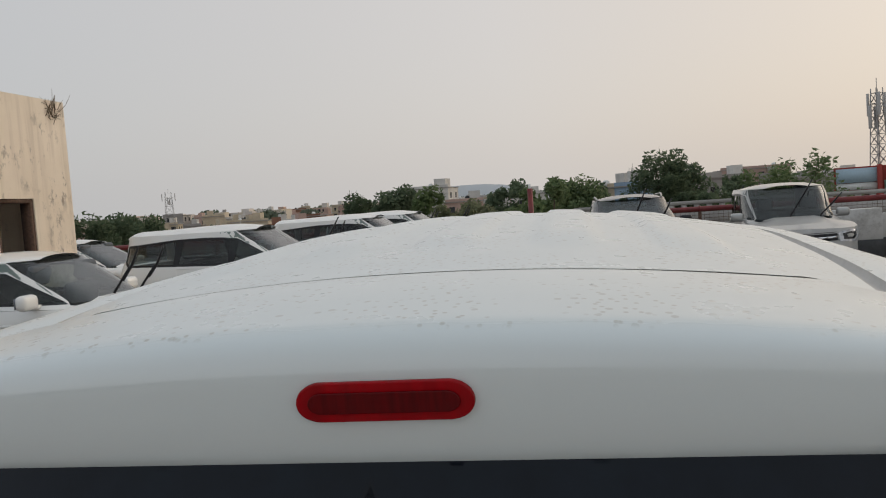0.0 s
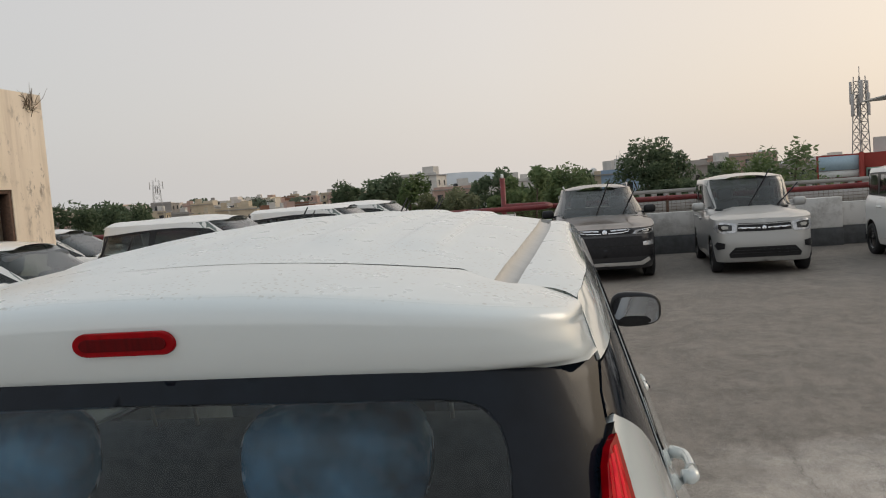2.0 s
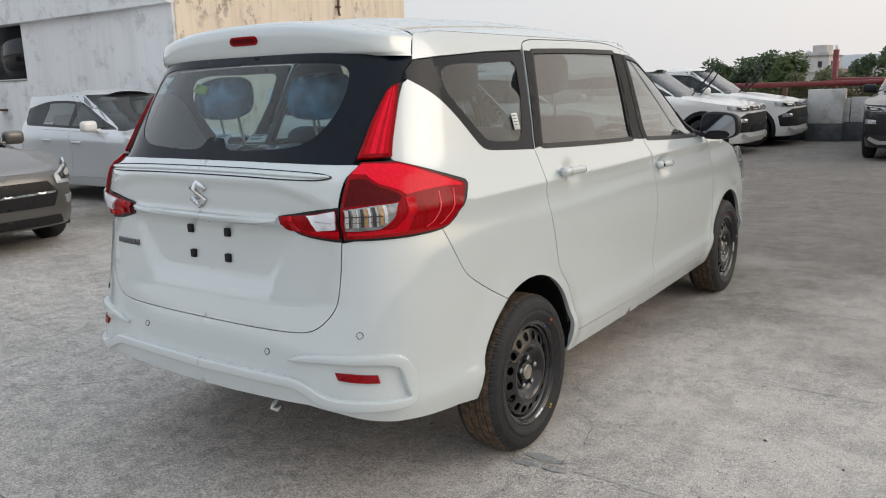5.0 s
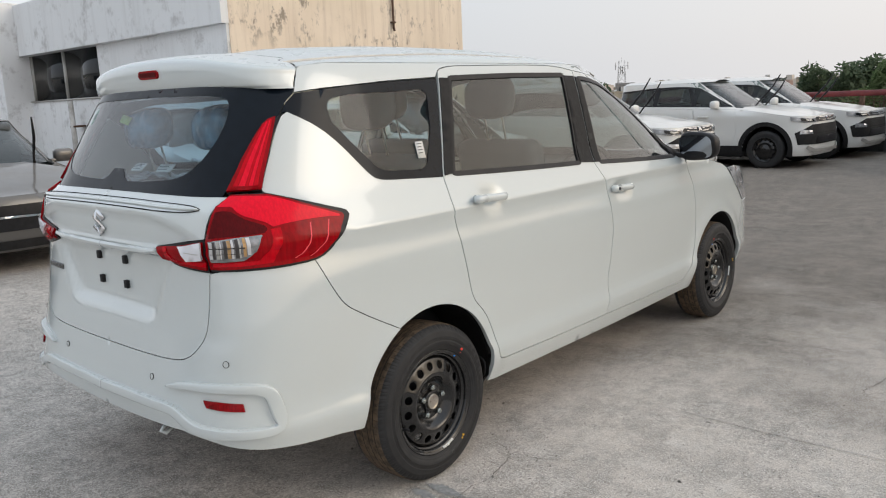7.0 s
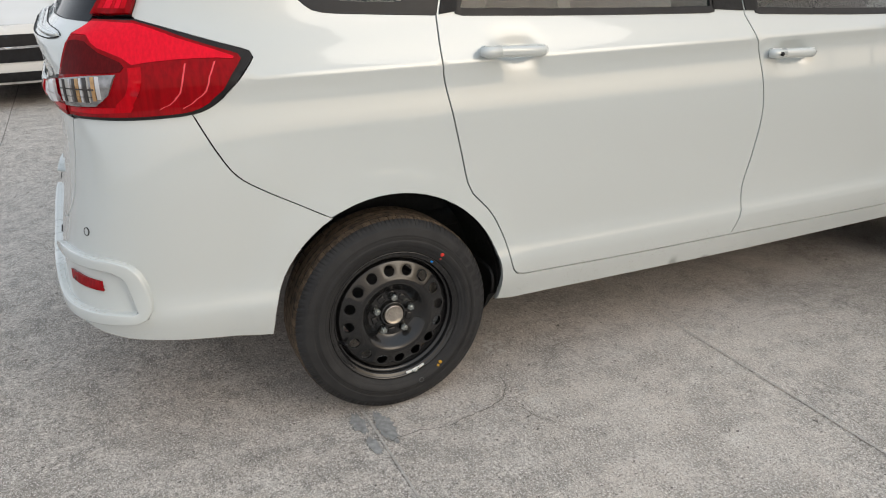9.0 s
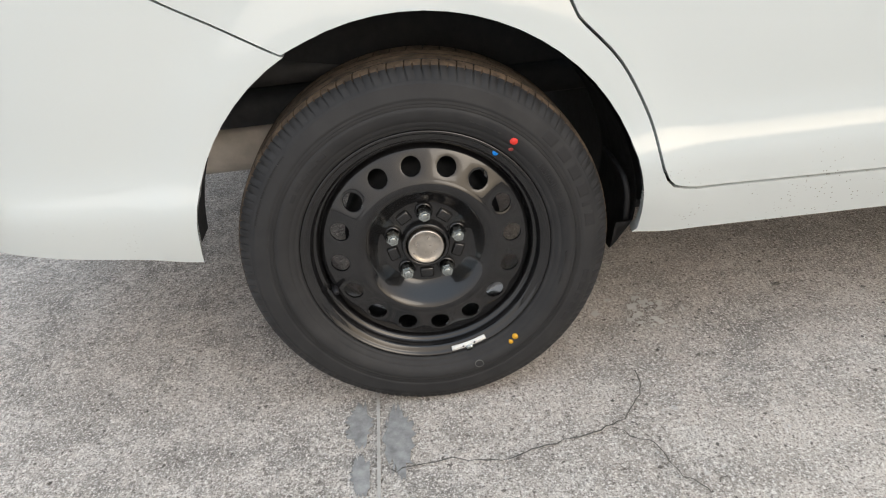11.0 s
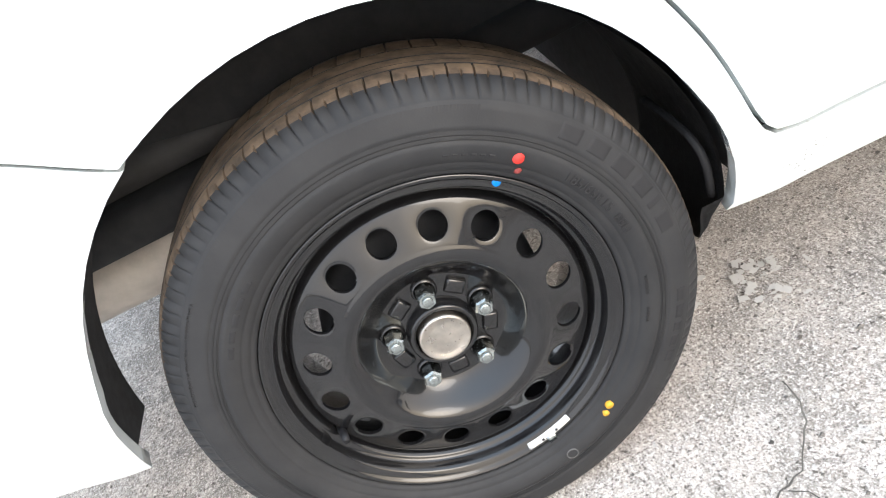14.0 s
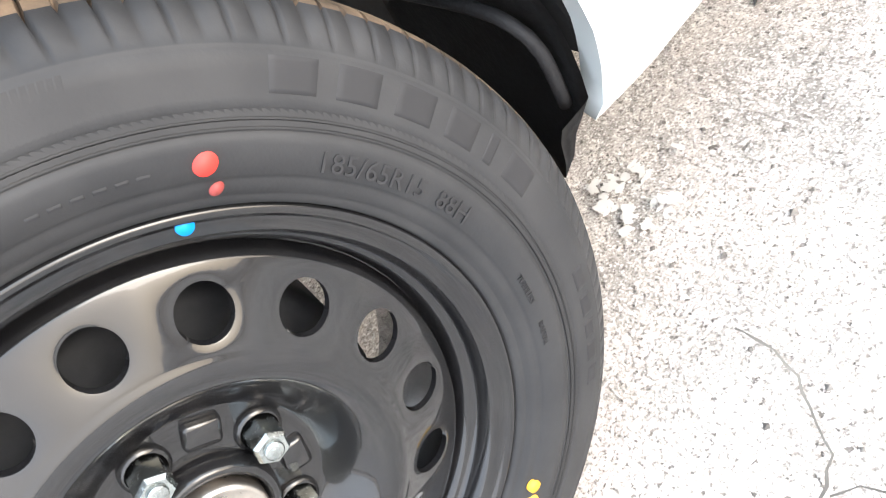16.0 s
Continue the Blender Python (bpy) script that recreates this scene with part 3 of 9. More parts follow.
class Shell:
    """Half a car body as a sheet over (c, z): c runs in metres round the plan, from the tail's middle (negative) along the side to the nose."""

    def __init__(self, wide, tail, nose, square, rear_at, front_at, belly=0.012, cabin=None, relief=None):
        self.wide, self.tail, self.nose = pchip(*wide), pchip(*tail), pchip(*nose)
        self.square, self.rear_at, self.front_at = pchip(*square), rear_at, front_at
        self.mid, self.belly, self.cabin, self.relief = (rear_at + front_at) / 2, belly, cabin, relief
        self.quarter = 1.35

    def place(self, c, z):
        c, z = np.asarray(c, float), np.asarray(z, float)
        w, n = self.wide(z), self.square(z)
        long = self.front_at - self.rear_at
        tail, nose = c < 0, c > long
        a = np.where(tail, -c, np.where(nose, c - long, 0)) / self.quarter * np.pi / 2
        a = np.clip(a, 0, np.pi / 2)
        r = 1 / (np.abs(np.cos(a)) ** n + np.abs(np.sin(a)) ** n) ** (1 / n)
        x = w * np.cos(a) * r
        y = np.where(tail, self.rear_at - (self.rear_at - self.tail(z)) * np.sin(a) * r,
                     np.where(nose, self.front_at + (self.nose(z) - self.front_at) * np.sin(a) * r, self.rear_at + c))
        x = x * (1 - self.belly * (y - self.mid) ** 2)
        if self.cabin:  # the glasshouse draws in towards the windscreen
            from_y, front, z0, z1 = self.cabin
            t = np.clip((y - from_y) / np.maximum(front(z) - from_y, 0.1), 0, 0.995)
            k = smooth_step(z0, z1, z)
            x = x * (1 - k + k * (1 - t ** 4.5) ** (1 / 4.5))
        if self.relief:
            x, y = self.relief(x, y, z)
        return np.stack([x, y, z + 0 * x], -1)

    def by_y(self, y, z):
        """c on the side or round a corner, from the length y."""
        c = np.linspace(-self.quarter, self.front_at - self.rear_at + self.quarter, 500)
        return float(np.interp(y, self.place(c, z + 0 * c)[:, 1], c))

    def by_x(self, x, z):
        """c on the tail, from the distance x off the middle."""
        c = np.linspace(-self.quarter, 0.0, 300)
        return float(np.interp(x, self.place(c, z + 0 * c)[:, 0], c))


# ---- parked cars ----
def side(sh, pts):
    """Outline points (length y, height z) on a car's side."""
    return [(sh.by_y(y, z), z) for y, z in pts]


def tail_pts(sh, pts):
    """Outline points (x off the middle, height z) on a car's tail."""
    return [(sh.by_x(x, z), z) for x, z in pts]


def arch(yc, zc, r, z_end, a0=0, a1=180, n=18):
    """A wheel arch from front to back, down to z_end at both feet."""
    out = [(yc + r * math.cos(radians(a0)), z_end)]
    out += [(yc + r * math.cos(radians(a0 + (a1 - a0) * k / n)), zc + r * math.sin(radians(a0 + (a1 - a0) * k / n))) for k in range(n + 1)]
    return out + [(yc + r * math.cos(radians(a1)), z_end)]


PLAIN_WHEEL = {}


def plain_wheel(parent, r, x, y, sign, rim_mat, steer=0):
    """A steel wheel for the cars that stand further off."""
    key = (r, rim_mat.name)
    if key not in PLAIN_WHEEL:
        w, ri = 0.19, r * 0.64
        tyre = add_lathe(bmesh.new(), [(-w, ri), (-w - 0.004, ri + 0.02), (-w + 0.012, r * 0.9), (-w + 0.035, r), (-0.035, r), (-0.010, r * 0.96), (0.0, r * 0.86), (-0.004, ri + 0.03), (-0.012, ri)], 40)
        rim = add_lathe(bmesh.new(), [(-0.012, ri + 0.004), (-0.004, ri), (-0.030, ri * 0.93), (-0.055, ri * 0.86), (-0.030, ri * 0.72), (-0.022, ri * 0.55), (-0.030, ri * 0.36), (-0.014, ri * 0.28), (-0.012, 0.0001)], 40)
        for k in range(12):
            t = 2 * math.pi * k / 12
            m = Matrix.Translation((-0.0325, ri * 0.78 * math.cos(t), ri * 0.78 * math.sin(t))) @ Matrix.Rotation(math.pi / 2, 4, "Y")
            bmesh.ops.create_circle(rim, cap_ends=True, radius=ri * 0.075, segments=10, matrix=Matrix.Translation((0.006, 0, 0)) @ m)
        a, b = bpy.data.meshes.new("tyre"), bpy.data.meshes.new("rim")
        for bm, me, mt in ((tyre, a, TYRE), (rim, b, rim_mat)):
            for fc in bm.faces:
                fc.smooth = True
            bmesh.ops.recalc_face_normals(bm, faces=bm.faces)
            bm.to_mesh(me)
            bm.free()
            me.materials.append(mt)
        PLAIN_WHEEL[key] = (a, b)
    a, b = PLAIN_WHEEL[key]
    hub = new("wheel")
    hub.parent = parent
    hub.matrix_basis = Matrix.Translation((sign * x, y, r - 0.004)) @ (Matrix.Rotation(math.pi, 4, "Z") if sign < 0 else Matrix.Identity(4))
    same_part("tyre", a, hub)
    same_part("rim", b, hub)
    return hub


def seat_mesh(w=0.5, head=True):
    bm = box(-w / 2, -0.25, 0.0, w / 2, 0.27, 0.16, bevel=0.06, seg=3)
    bk = box(-w / 2, -0.06, 0.0, w / 2, 0.08, 0.62, bevel=0.055, seg=3)
    if head:
        add_box(bk, -0.14, -0.045, 0.66, 0.14, 0.06, 0.86, bevel=0.045, seg=3)
        add_box(bk, -0.06, -0.005, 0.58, -0.05, 0.005, 0.70)
        add_box(bk, 0.05, -0.005, 0.58, 0.06, 0.005, 0.70)
    bmesh.ops.transform(bk, matrix=Matrix.Translation((0, -0.22, 0.12)) @ Matrix.Rotation(radians(-16), 4, "X") , verts=bk.verts)
    me = bpy.data.meshes.new("tmp")
    bk.to_mesh(me)
    bk.free()
    bm.from_mesh(me)
    return bm


def badge(bm, m, size):
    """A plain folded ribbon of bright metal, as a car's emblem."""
    zig = [(0.42, 0.20), (0.0, 0.5), (-0.42, 0.18), (0.16, -0.12), (0.0, -0.24), (-0.24, -0.06), (-0.42, -0.20), (0.0, -0.5), (0.42, -0.18), (-0.16, 0.12), (0.0, 0.24), (0.24, 0.06)]
    top = [bm.verts.new(m @ Vector((x * size, y * size, size * 0.06))) for x, y in zig]
    low = [bm.verts.new(m @ Vector((x * size * 1.06, y * size * 1.06, 0))) for x, y in zig]
    bm.faces.new(top)
    for k in range(len(zig)):
        j = (k + 1) % len(zig)
        bm.faces.new((low[k], low[j], top[j], top[k]))
    return bm


def wiper(parent, x, y, z, tilt_x, length, lean):
    """A wiper that stands up off the screen, with arm and blade."""
    a = Vector((x, y, z))
    tip = a + Vector((tilt_x, lean, length))
    bm = tube([a - Vector((0, 0, 0.03)), a, a.lerp(tip, 0.55) + Vector((0, 0.03, 0))], [0.017, 0.014, 0.010], 6)
    arm = part("wiper", bm, BLACK_TRIM, parent, "black wiper arm pulled up off the glass")
    part("blade", tube([a.lerp(tip, 0.25) + Vector((0, 0.035, 0)), a.lerp(tip, 0.6) + Vector((0, 0.05, 0)), tip + Vector((0, 0.02, 0))], [0.011, 0.016, 0.009], 5), BLACK_TRIM, arm)


def parked_car(name, label, category, at, s, body_mat, group="cars parked on the roof deck", roof_mat=None):
    """A five-door car that stands further off: rear axle at y = 0, nose towards +y."""
    me = thing(name, label, category, group, at)
    wb, w, h, r = s["wheelbase"], s["half_width"], s["height"], s["tyre"]
    nose, tail = wb + s["front"], -s["rear"]
    bz0, bz1 = s["belt"]                       # belt at the tail and at the cowl
    cowl, wt, rt = s["cowl"], s["screen_top"], s["roof_end"]
    hz0, hz1 = s["hood"]                       # bonnet at the cowl and at the nose
    ze = h - 0.09                              # roof edge
    wide = pchip((0.16, 0.24, 0.34, 0.5, 0.72, bz1 - 0.14, bz1 - 0.04, bz0 + 0.02, ze - 0.15, ze, h), (w * 0.90, w * 0.95, w * 0.975, w * 0.985, w * 0.985, w, w * 0.985, w * 0.93, w * s["tumble"] + 0.04, w * s["tumble"], w * s["tumble"] - 0.05))
    sh = Shell(((0, 1), (0, 0)), ((0.16, 0.35, 0.6, bz0, bz0 + 0.05, ze, h), (tail + 0.08, tail, tail + 0.01, tail + 0.06, tail + 0.09, rt - 0.02, rt + 0.06)),
               ((0.16, 0.3, 0.5, 0.7, hz1, hz0 + 0.05, h), (nose - 0.10, nose - 0.01, nose, nose - 0.02, nose - 0.06, nose - 0.28, nose - 0.5)),
               ((0.2, 0.6, bz0, h), (s["square"],) * 4), s.get("rear_at", 0.1), wb - 0.1, belly=0.010)
    sh.wide = wide
    front = pchip((bz1 - 0.1, bz1, ze, h), (cowl + 0.10, cowl, wt, wt - 0.1))
    sh.cabin = (wt - 0.9, front, bz1 - 0.06, bz1 + 0.06)
    cab = Shell(((0, 1), (0, 0)), ((bz1 - 0.1, h), (tail, tail + 0.1)), ((0, 1), (0, 0)), ((0.2, h), (4.5, 4.5)), 0.1, wt - 0.9, belly=0.010)
    cab.wide, cab.nose, cab.mid = wide, front, sh.mid
    end, mid_c = wb - 0.1 - sh.rear_at + sh.quarter, -sh.quarter

    def belt(y):
        return bz0 + (bz1 - bz0) * np.clip((y - tail) / (cowl - tail), 0, 1)

    def hood_z(y):
        return hz0 + (hz1 - hz0) * smooth_step(cowl - 0.1, nose - 0.05, y)

    low = 0.22
    ar = r + 0.065
    side_low = [(sh.by_y(y, z), z) for y, z in arch(wb, r + 0.01, ar, low, 0, 180) + arch(0.0, r + 0.01, ar, low, 0, 180)]
    up = [(sh.by_y(y, belt(y)), belt(y)) for y in np.linspace(tail + 0.15, cowl, 14)]
    bonnet = [(sh.by_y(y, hood_z(y)), hood_z(y)) for y in np.linspace(cowl + 0.02, nose - 0.12, 12)]
    outline = [(mid_c, low)] + [(mid_c, belt(tail))] + up + bonnet + [(end, hood_z(nose - 0.05)), (end, low)] + side_low
    d0, d1, d2, sill = s["doors"][0], s["doors"][1], s["doors"][2], 0.34
    rear_door = side(sh, [(d0 - 0.02, belt(d0) - 0.01), (d0 + 0.02, 0.85), (max(d0 + 0.03, ar + 0.05) if d0 < ar + 0.2 else d0, 0.6), (ar + 0.10, sill), (d1 - 0.01, sill), (d1 + 0.02, 0.75), (d1 - 0.02, belt(d1) - 0.01)])
    front_door = side(sh, [(d1 - 0.01, belt(d1) - 0.01), (d1 + 0.03, 0.75), (d1, sill), (d2 - 0.08, sill), (d2, 0.65), (d2 - 0.04, belt(d2) - 0.01)])
    keep = lambda q: abs(q.x) < 1e-3
    rows = (bz1 - 0.14, 0.5)
    lower = sheet(sh.place, outline, [rear_door, front_door], 0.07, flange=0.02, rows=rows, keep_edge=keep)
    part("body", both_sides(lower), body_mat, me)
    for sgn in (1, -1):
        for nm, poly in (("rear_door", rear_door), ("front_door", front_door)):
            bm = sheet(sh.place, poly, (), 0.07, gap=0.004, flange=0.02, rows=rows)
            door = part(nm, bm if sgn > 0 else flipped(bm), body_mat, me)
            y0 = (d0 + 0.10) if nm == "rear_door" else d1 + 0.10
            hz = float(belt(y0)) - 0.16
            hx = float(sh.place(sh.by_y(y0 + 0.08, hz), hz)[0])
            part("handle", box(sgn * hx - 0.012, y0, hz - 0.016, sgn * hx + 0.028, y0 + 0.19, hz + 0.016, bevel=0.011), s.get("handle_mat", body_mat), door)
    # glasshouse
    y_top = [(y, ze - 0.070 - 0.05 * smooth_step(wt - 0.5, wt + 0.1, y) - s.get("drop", 0.05) * smooth_step(0.5, rt - 0.1, y)) for y in np.linspace(wt - 0.12, rt + s.get("dlo_back", 0.22), 9)]
    a_line = [(cowl - 0.16, belt(cowl) + 0.03)] + [(cowl - 0.16 + (wt - 0.12 - cowl + 0.16) * k / 4, belt(cowl) + 0.03 + (y_top[0][1] - belt(cowl) - 0.03) * k / 4) for k in range(1, 4)]
    dlo = side(sh, a_line + y_top + [(s["dlo_end"], belt(0) + 0.10), (s["dlo_end"] + 0.10, belt(0) + 0.03)])
    roof_edge = [(y, ze) for y in np.linspace(wt, rt, 10)]
    upper = side(sh, [(y, belt(y)) for y in np.linspace(cowl, tail + 0.15, 12)])
    c_side = [(mid_c * s.get("rear_pillar", 0.60), z) for z in np.linspace(bz0 + 0.02, ze, 5)]
    a_edge = [(sh.by_y(float(front(z)) - 0.16 * (1 - 0.3 * k / 4), z), z) for k, z in enumerate(np.linspace(ze, belt(cowl) + 0.02, 5))]
    pillar = sheet(sh.place, upper + c_side + side(sh, roof_edge[::-1]) + a_edge, [dlo], 0.07, flange=0.015)
    part("pillar", both_sides(pillar, False), s.get("pillar_mat", body_mat), me)
    b0, b1, b2 = s["glass"]                     # rear pillar, centre pillar, front end of the glass
    dl = np.array(dlo)
    for sgn in (1, -1):
        panes = []
        for p0, p1 in ((b0 + 0.04, b1 - 0.05), (b1 + 0.05, b2)):
            cut = inset(tidy(dlo, 0.05), 0.034)
            c0, c1 = sh.by_y(p0, bz1 + 0.2), sh.by_y(p1, bz1 + 0.2)
            pts = [(min(max(c, c0 + 0.10 * (z - bz1 - 0.2)), c1), z) for c, z in cut]
            panes.append(pts)
        if s.get("quarter_glass"):
            cut = inset(tidy(dlo, 0.05), 0.03)
            c1 = sh.by_y(b0 - 0.05, bz1 + 0.2)
            panes.append([(min(c, c1), z) for c, z in cut])
        frame_bm = sheet(sh.place, dlo, [tidy(p, 0.07) for p in panes], 0.07, flange=0.01, lift=-0.004)
        part("window_frame", frame_bm if sgn > 0 else flipped(frame_bm), BLACK_TRIM, me)
        for p in panes:
            bm = sheet(sh.place, p, (), 0.12, lift=-0.006)
            ob = part("window", bm if sgn > 0 else flipped(bm), CAR_GLASS, me)
            ob.visible_shadow = False
    # windscreen, tail glass
    cend = cab.front_at - cab.rear_at + cab.quarter
    wz0, wz1 = hz0 + 0.015, ze - 0.01
    scr = grid_mesh(lambda u, v: cab.place(cend - u * cab.quarter * 0.66, wz0 + (wz1 - wz0) * v), np.linspace(0, 1, 12), np.linspace(0, 1, 8), True)
    ob = part("windscreen", both_sides(scr), s.get("screen_mat", WINDSCREEN), me, "windscreen pale with dust and a painted sky sheen")
    ob.visible_shadow = False
    rg = grid_mesh(lambda u, v: sh.place(mid_c * (1 - 0.40 * u), bz0 + 0.02 + (ze - bz0 - 0.04) * v), np.linspace(0, 1, 8), np.linspace(0, 1, 6), False)
    ob = part("rear_window", both_sides(rg), CAR_GLASS, me)
    # roof and bonnet
    def roof_at(u, y):
        z = ze - s.get("roof_fall", 0.03) * smooth_step(0.8, rt, y)
        xe = float(sh.place(sh.by_y(min(max(y, rt + 0.02), wt - 0.01), ze), ze)[0])
        rise = 0.085 * (1 - abs(u) ** 2.6) * min(1.0, 0.45 + 0.55 * float(smooth_step(wt, wt - 0.5, y)))
        return (u * xe, y, z + rise)
    rf = grid_mesh(roof_at, np.linspace(-1, 1, 15), np.linspace(rt - 0.02, wt + 0.03, 20))
    part("roof", rf, roof_mat or body_mat, me)
    def hood_at(u, y):
        z = float(hood_z(y))
        xe = float(sh.place(sh.by_y(min(y, nose - 0.075), z), z)[0])
        crown = float(smooth_step(nose - 0.06, nose - 0.42, y))
        return (u * xe, y, z + crown * (0.045 * (1 - abs(u) ** 3) + 0.012 * math.exp(-((abs(u) - 0.62) / 0.09) ** 2)))
    hd = grid_mesh(hood_at, np.linspace(-1, 1, 17), np.linspace(cowl - 0.04, nose - 0.075, 14))
    part("bonnet", hd, s.get("bonnet_mat", body_mat), me)
    # nose: lamps, grille, lower intake
    def nose_sheet(nm, poly, mat, lift=0.004, lab=""):
        """poly: points (x off the middle, z) on the nose, for the right side."""
        def cx(x, z):
            cc = np.linspace(end, wb - 0.1 - sh.rear_at, 300)
            return float(np.interp(x, sh.place(cc, z + 0 * cc)[:, 0], cc))
        pts = [(cx(x, z), z) for x, z in poly]
        obs = []
        if min(x for x, z in poly) < 1e-3:
            obs.append(part(nm, both_sides(sheet(sh.place, pts, (), 0.05, lift=lift, flange=0.015, keep_edge=keep)), mat, me, lab))
        else:
            for sgn in (1, -1):
                bm = sheet(sh.place, pts, (), 0.04, lift=lift, flange=0.02)
                obs.append(part(nm, bm if sgn > 0 else flipped(bm), mat, me, lab))
        return obs
    for nm, poly, mat, lift in s["face"]:
        nose_sheet(nm, poly, mat, lift)
        if nm == "headlamp":  # dark bowl and projector behind the glass
            cx_, cz_ = np.mean([q[0] for q in poly]), np.mean([q[1] for q in poly])
            for nm2, k, mat2 in (("lamp_bowl", 0.62, DARK_GLASS), ("projector", 0.30, SILVER)):
                nose_sheet(nm2, [(cx_ + (x - cx_) * k, cz_ + (z - cz_) * k) for x, z in poly], mat2, lift + 0.005 * (2 if k < 0.5 else 1))
    if s.get("cladding"):
        strip = [(y, 0.40) for y in np.linspace(ar + 0.02, wb - ar - 0.02, 6)]
        for sgn in (1, -1):
            bm = sheet(sh.place, side(sh, strip + [(wb - ar - 0.02, 0.22), (ar + 0.02, 0.22)]), (), 0.08, lift=0.008, flange=0.02)
            part("sill_cladding", bm if sgn > 0 else flipped(bm), BLACK_PLASTIC, me)
            for yc in (0.0, wb):
                ring = [(yc + (ar + 0.075) * math.cos(t), r + 0.01 + (ar + 0.075) * math.sin(t)) for t in np.linspace(-0.35, math.pi + 0.35, 20)]
                hole = [(yc + ar * math.cos(t), r + 0.01 + ar * math.sin(t)) for t in np.linspace(math.pi + 0.30, -0.30, 20)]
                bm = sheet(sh.place, side(sh, ring + hole), (), 0.06, lift=0.010, flange=0.03)
                part("arch_cladding", bm if sgn > 0 else flipped(bm), BLACK_PLASTIC, me)
    if s.get("rails"):
        for sgn in (1, -1):
            pts = [(sgn * abs(roof_at(0.93, y)[0]), y, roof_at(0.93, y)[2] + (0.055 if 0 < k < 5 else 0.0)) for k, y in enumerate(np.linspace(rt + 0.15, wt - 0.25, 6))]
            part("roof_rail", tube(curve(pts, 0.1), 0.016, 8), s["rails"], me, "silver roof rail")
    # mirrors
    for sgn in (1, -1):
        my, mz = cowl - 0.42, float(belt(cowl)) + 0.055
        mx = float(sh.place(sh.by_y(my, mz), mz)[0])
        bm = box(0, -0.06, -0.075, 0.22, 0.06, 0.075, bevel=0.05, seg=3)
        add_box(bm, -0.08, -0.02, -0.075, 0.06, 0.03, -0.035, bevel=0.012)
        bmesh.ops.transform(bm, matrix=Matrix.Translation((mx + 0.05, my, mz + 0.03)), verts=bm.verts)
        mir = part("door_mirror", bm if sgn > 0 else flipped(bm), s.get("mirror_mat", body_mat), me)
        g = box(mx + 0.07, my - 0.067, mz - 0.02, mx + 0.25, my - 0.060, mz + 0.08, bevel=0.003)
        part("mirror_glass", g if sgn > 0 else flipped(g), MIRROR, mir)
    # wipers lifted off the screen
    if s.get("wipers"):
        wy = cowl - 0.02
        wiper(me, -0.42, wy, hz0 + 0.05, *s["wipers"][0])
        wiper(me, 0.06, wy, hz0 + 0.05, *s["wipers"][1])
    # underbody, arches, cabin
    part("underbody", box(-w * 0.80, tail + 0.2, 0.20, w * 0.80, nose - 0.22, 0.34), LINER, me)
    for yc in (0.0, wb):
        for sgn in (1, -1):
            bm = bmesh.new()
            vs = [[(sgn * x, yc + (ar + 0.012) * math.cos(t), r + (ar + 0.012) * math.sin(t)) for t in np.linspace(-0.1, math.pi + 0.1, 14)] for x in (w * 0.55, w * 0.945)]
            vv = [[bm.verts.new(q) for q in row] for row in vs]
            for k in range(13):
                bm.faces.new((vv[0][k], vv[0][k + 1], vv[1][k + 1], vv[1][k]))
            bm.faces.new([vv[0][k] for k in range(14)])
            part("wheel_housing", bm, LINER, me)
    cb = box(-w * 0.88, tail + 0.3, 0.30, w * 0.88, cowl - 0.05, 0.42)
    add_box(cb, -w * 0.82, cowl - 0.45, 0.42, w * 0.82, cowl + 0.10, bz1 - 0.03, bevel=0.05)
    add_box(cb, -w * 0.84, tail + 0.18, 0.42, w * 0.84, tail + 0.75, bz0 - 0.08)
    part("cabin_floor", cb, CABIN, me)
    for sx in (-0.36, 0.36):
        bm = seat_mesh(0.48)
        bmesh.ops.transform(bm, matrix=Matrix.Translation((sx, wb * 0.5 + 0.10, 0.46)), verts=bm.verts)
        part("front_seat", bm, SEAT, me)
    bm = seat_mesh(1.2, False)
    bmesh.ops.transform(bm, matrix=Matrix.Translation((0, wb * 0.5 - 0.85, 0.46)), verts=bm.verts)
    part("rear_bench", bm, SEAT, me)
    for y in (0.0, wb):
        for sgn in (1, -1):
            plain_wheel(me, r, w - 0.03, y, sgn, RIM_BLACK)
    return me


PAINT_WHITE = paint("dusty_white_paint", (0.72, 0.72, 0.70), 0.25)
PAINT_SILVER = paint("dusty_silver_paint", (0.36, 0.36, 0.35), 0.30, metal=0.3)
PAINT_ICE = paint("pale_silver_paint", (0.60, 0.62, 0.64), 0.10, metal=0.2)
DUSTY_BONNET = paint("brown_dust_on_black_paint", (0.010, 0.011, 0.015), 0.55, dust_color=(0.16, 0.115, 0.08))
PAINT_BLACK = paint("dusty_black_paint", (0.010, 0.011, 0.015), 0.05, dust_color=(0.28, 0.23, 0.18))
PAINT_GREY = paint("dusty_grey_paint", (0.105, 0.100, 0.095), 0.35, dust_color=(0.36, 0.31, 0.26), metal=0.4)
PAINT_NAVY = paint("dusty_dark_paint", (0.030, 0.033, 0.040), 0.35, dust_color=(0.36, 0.31, 0.26))

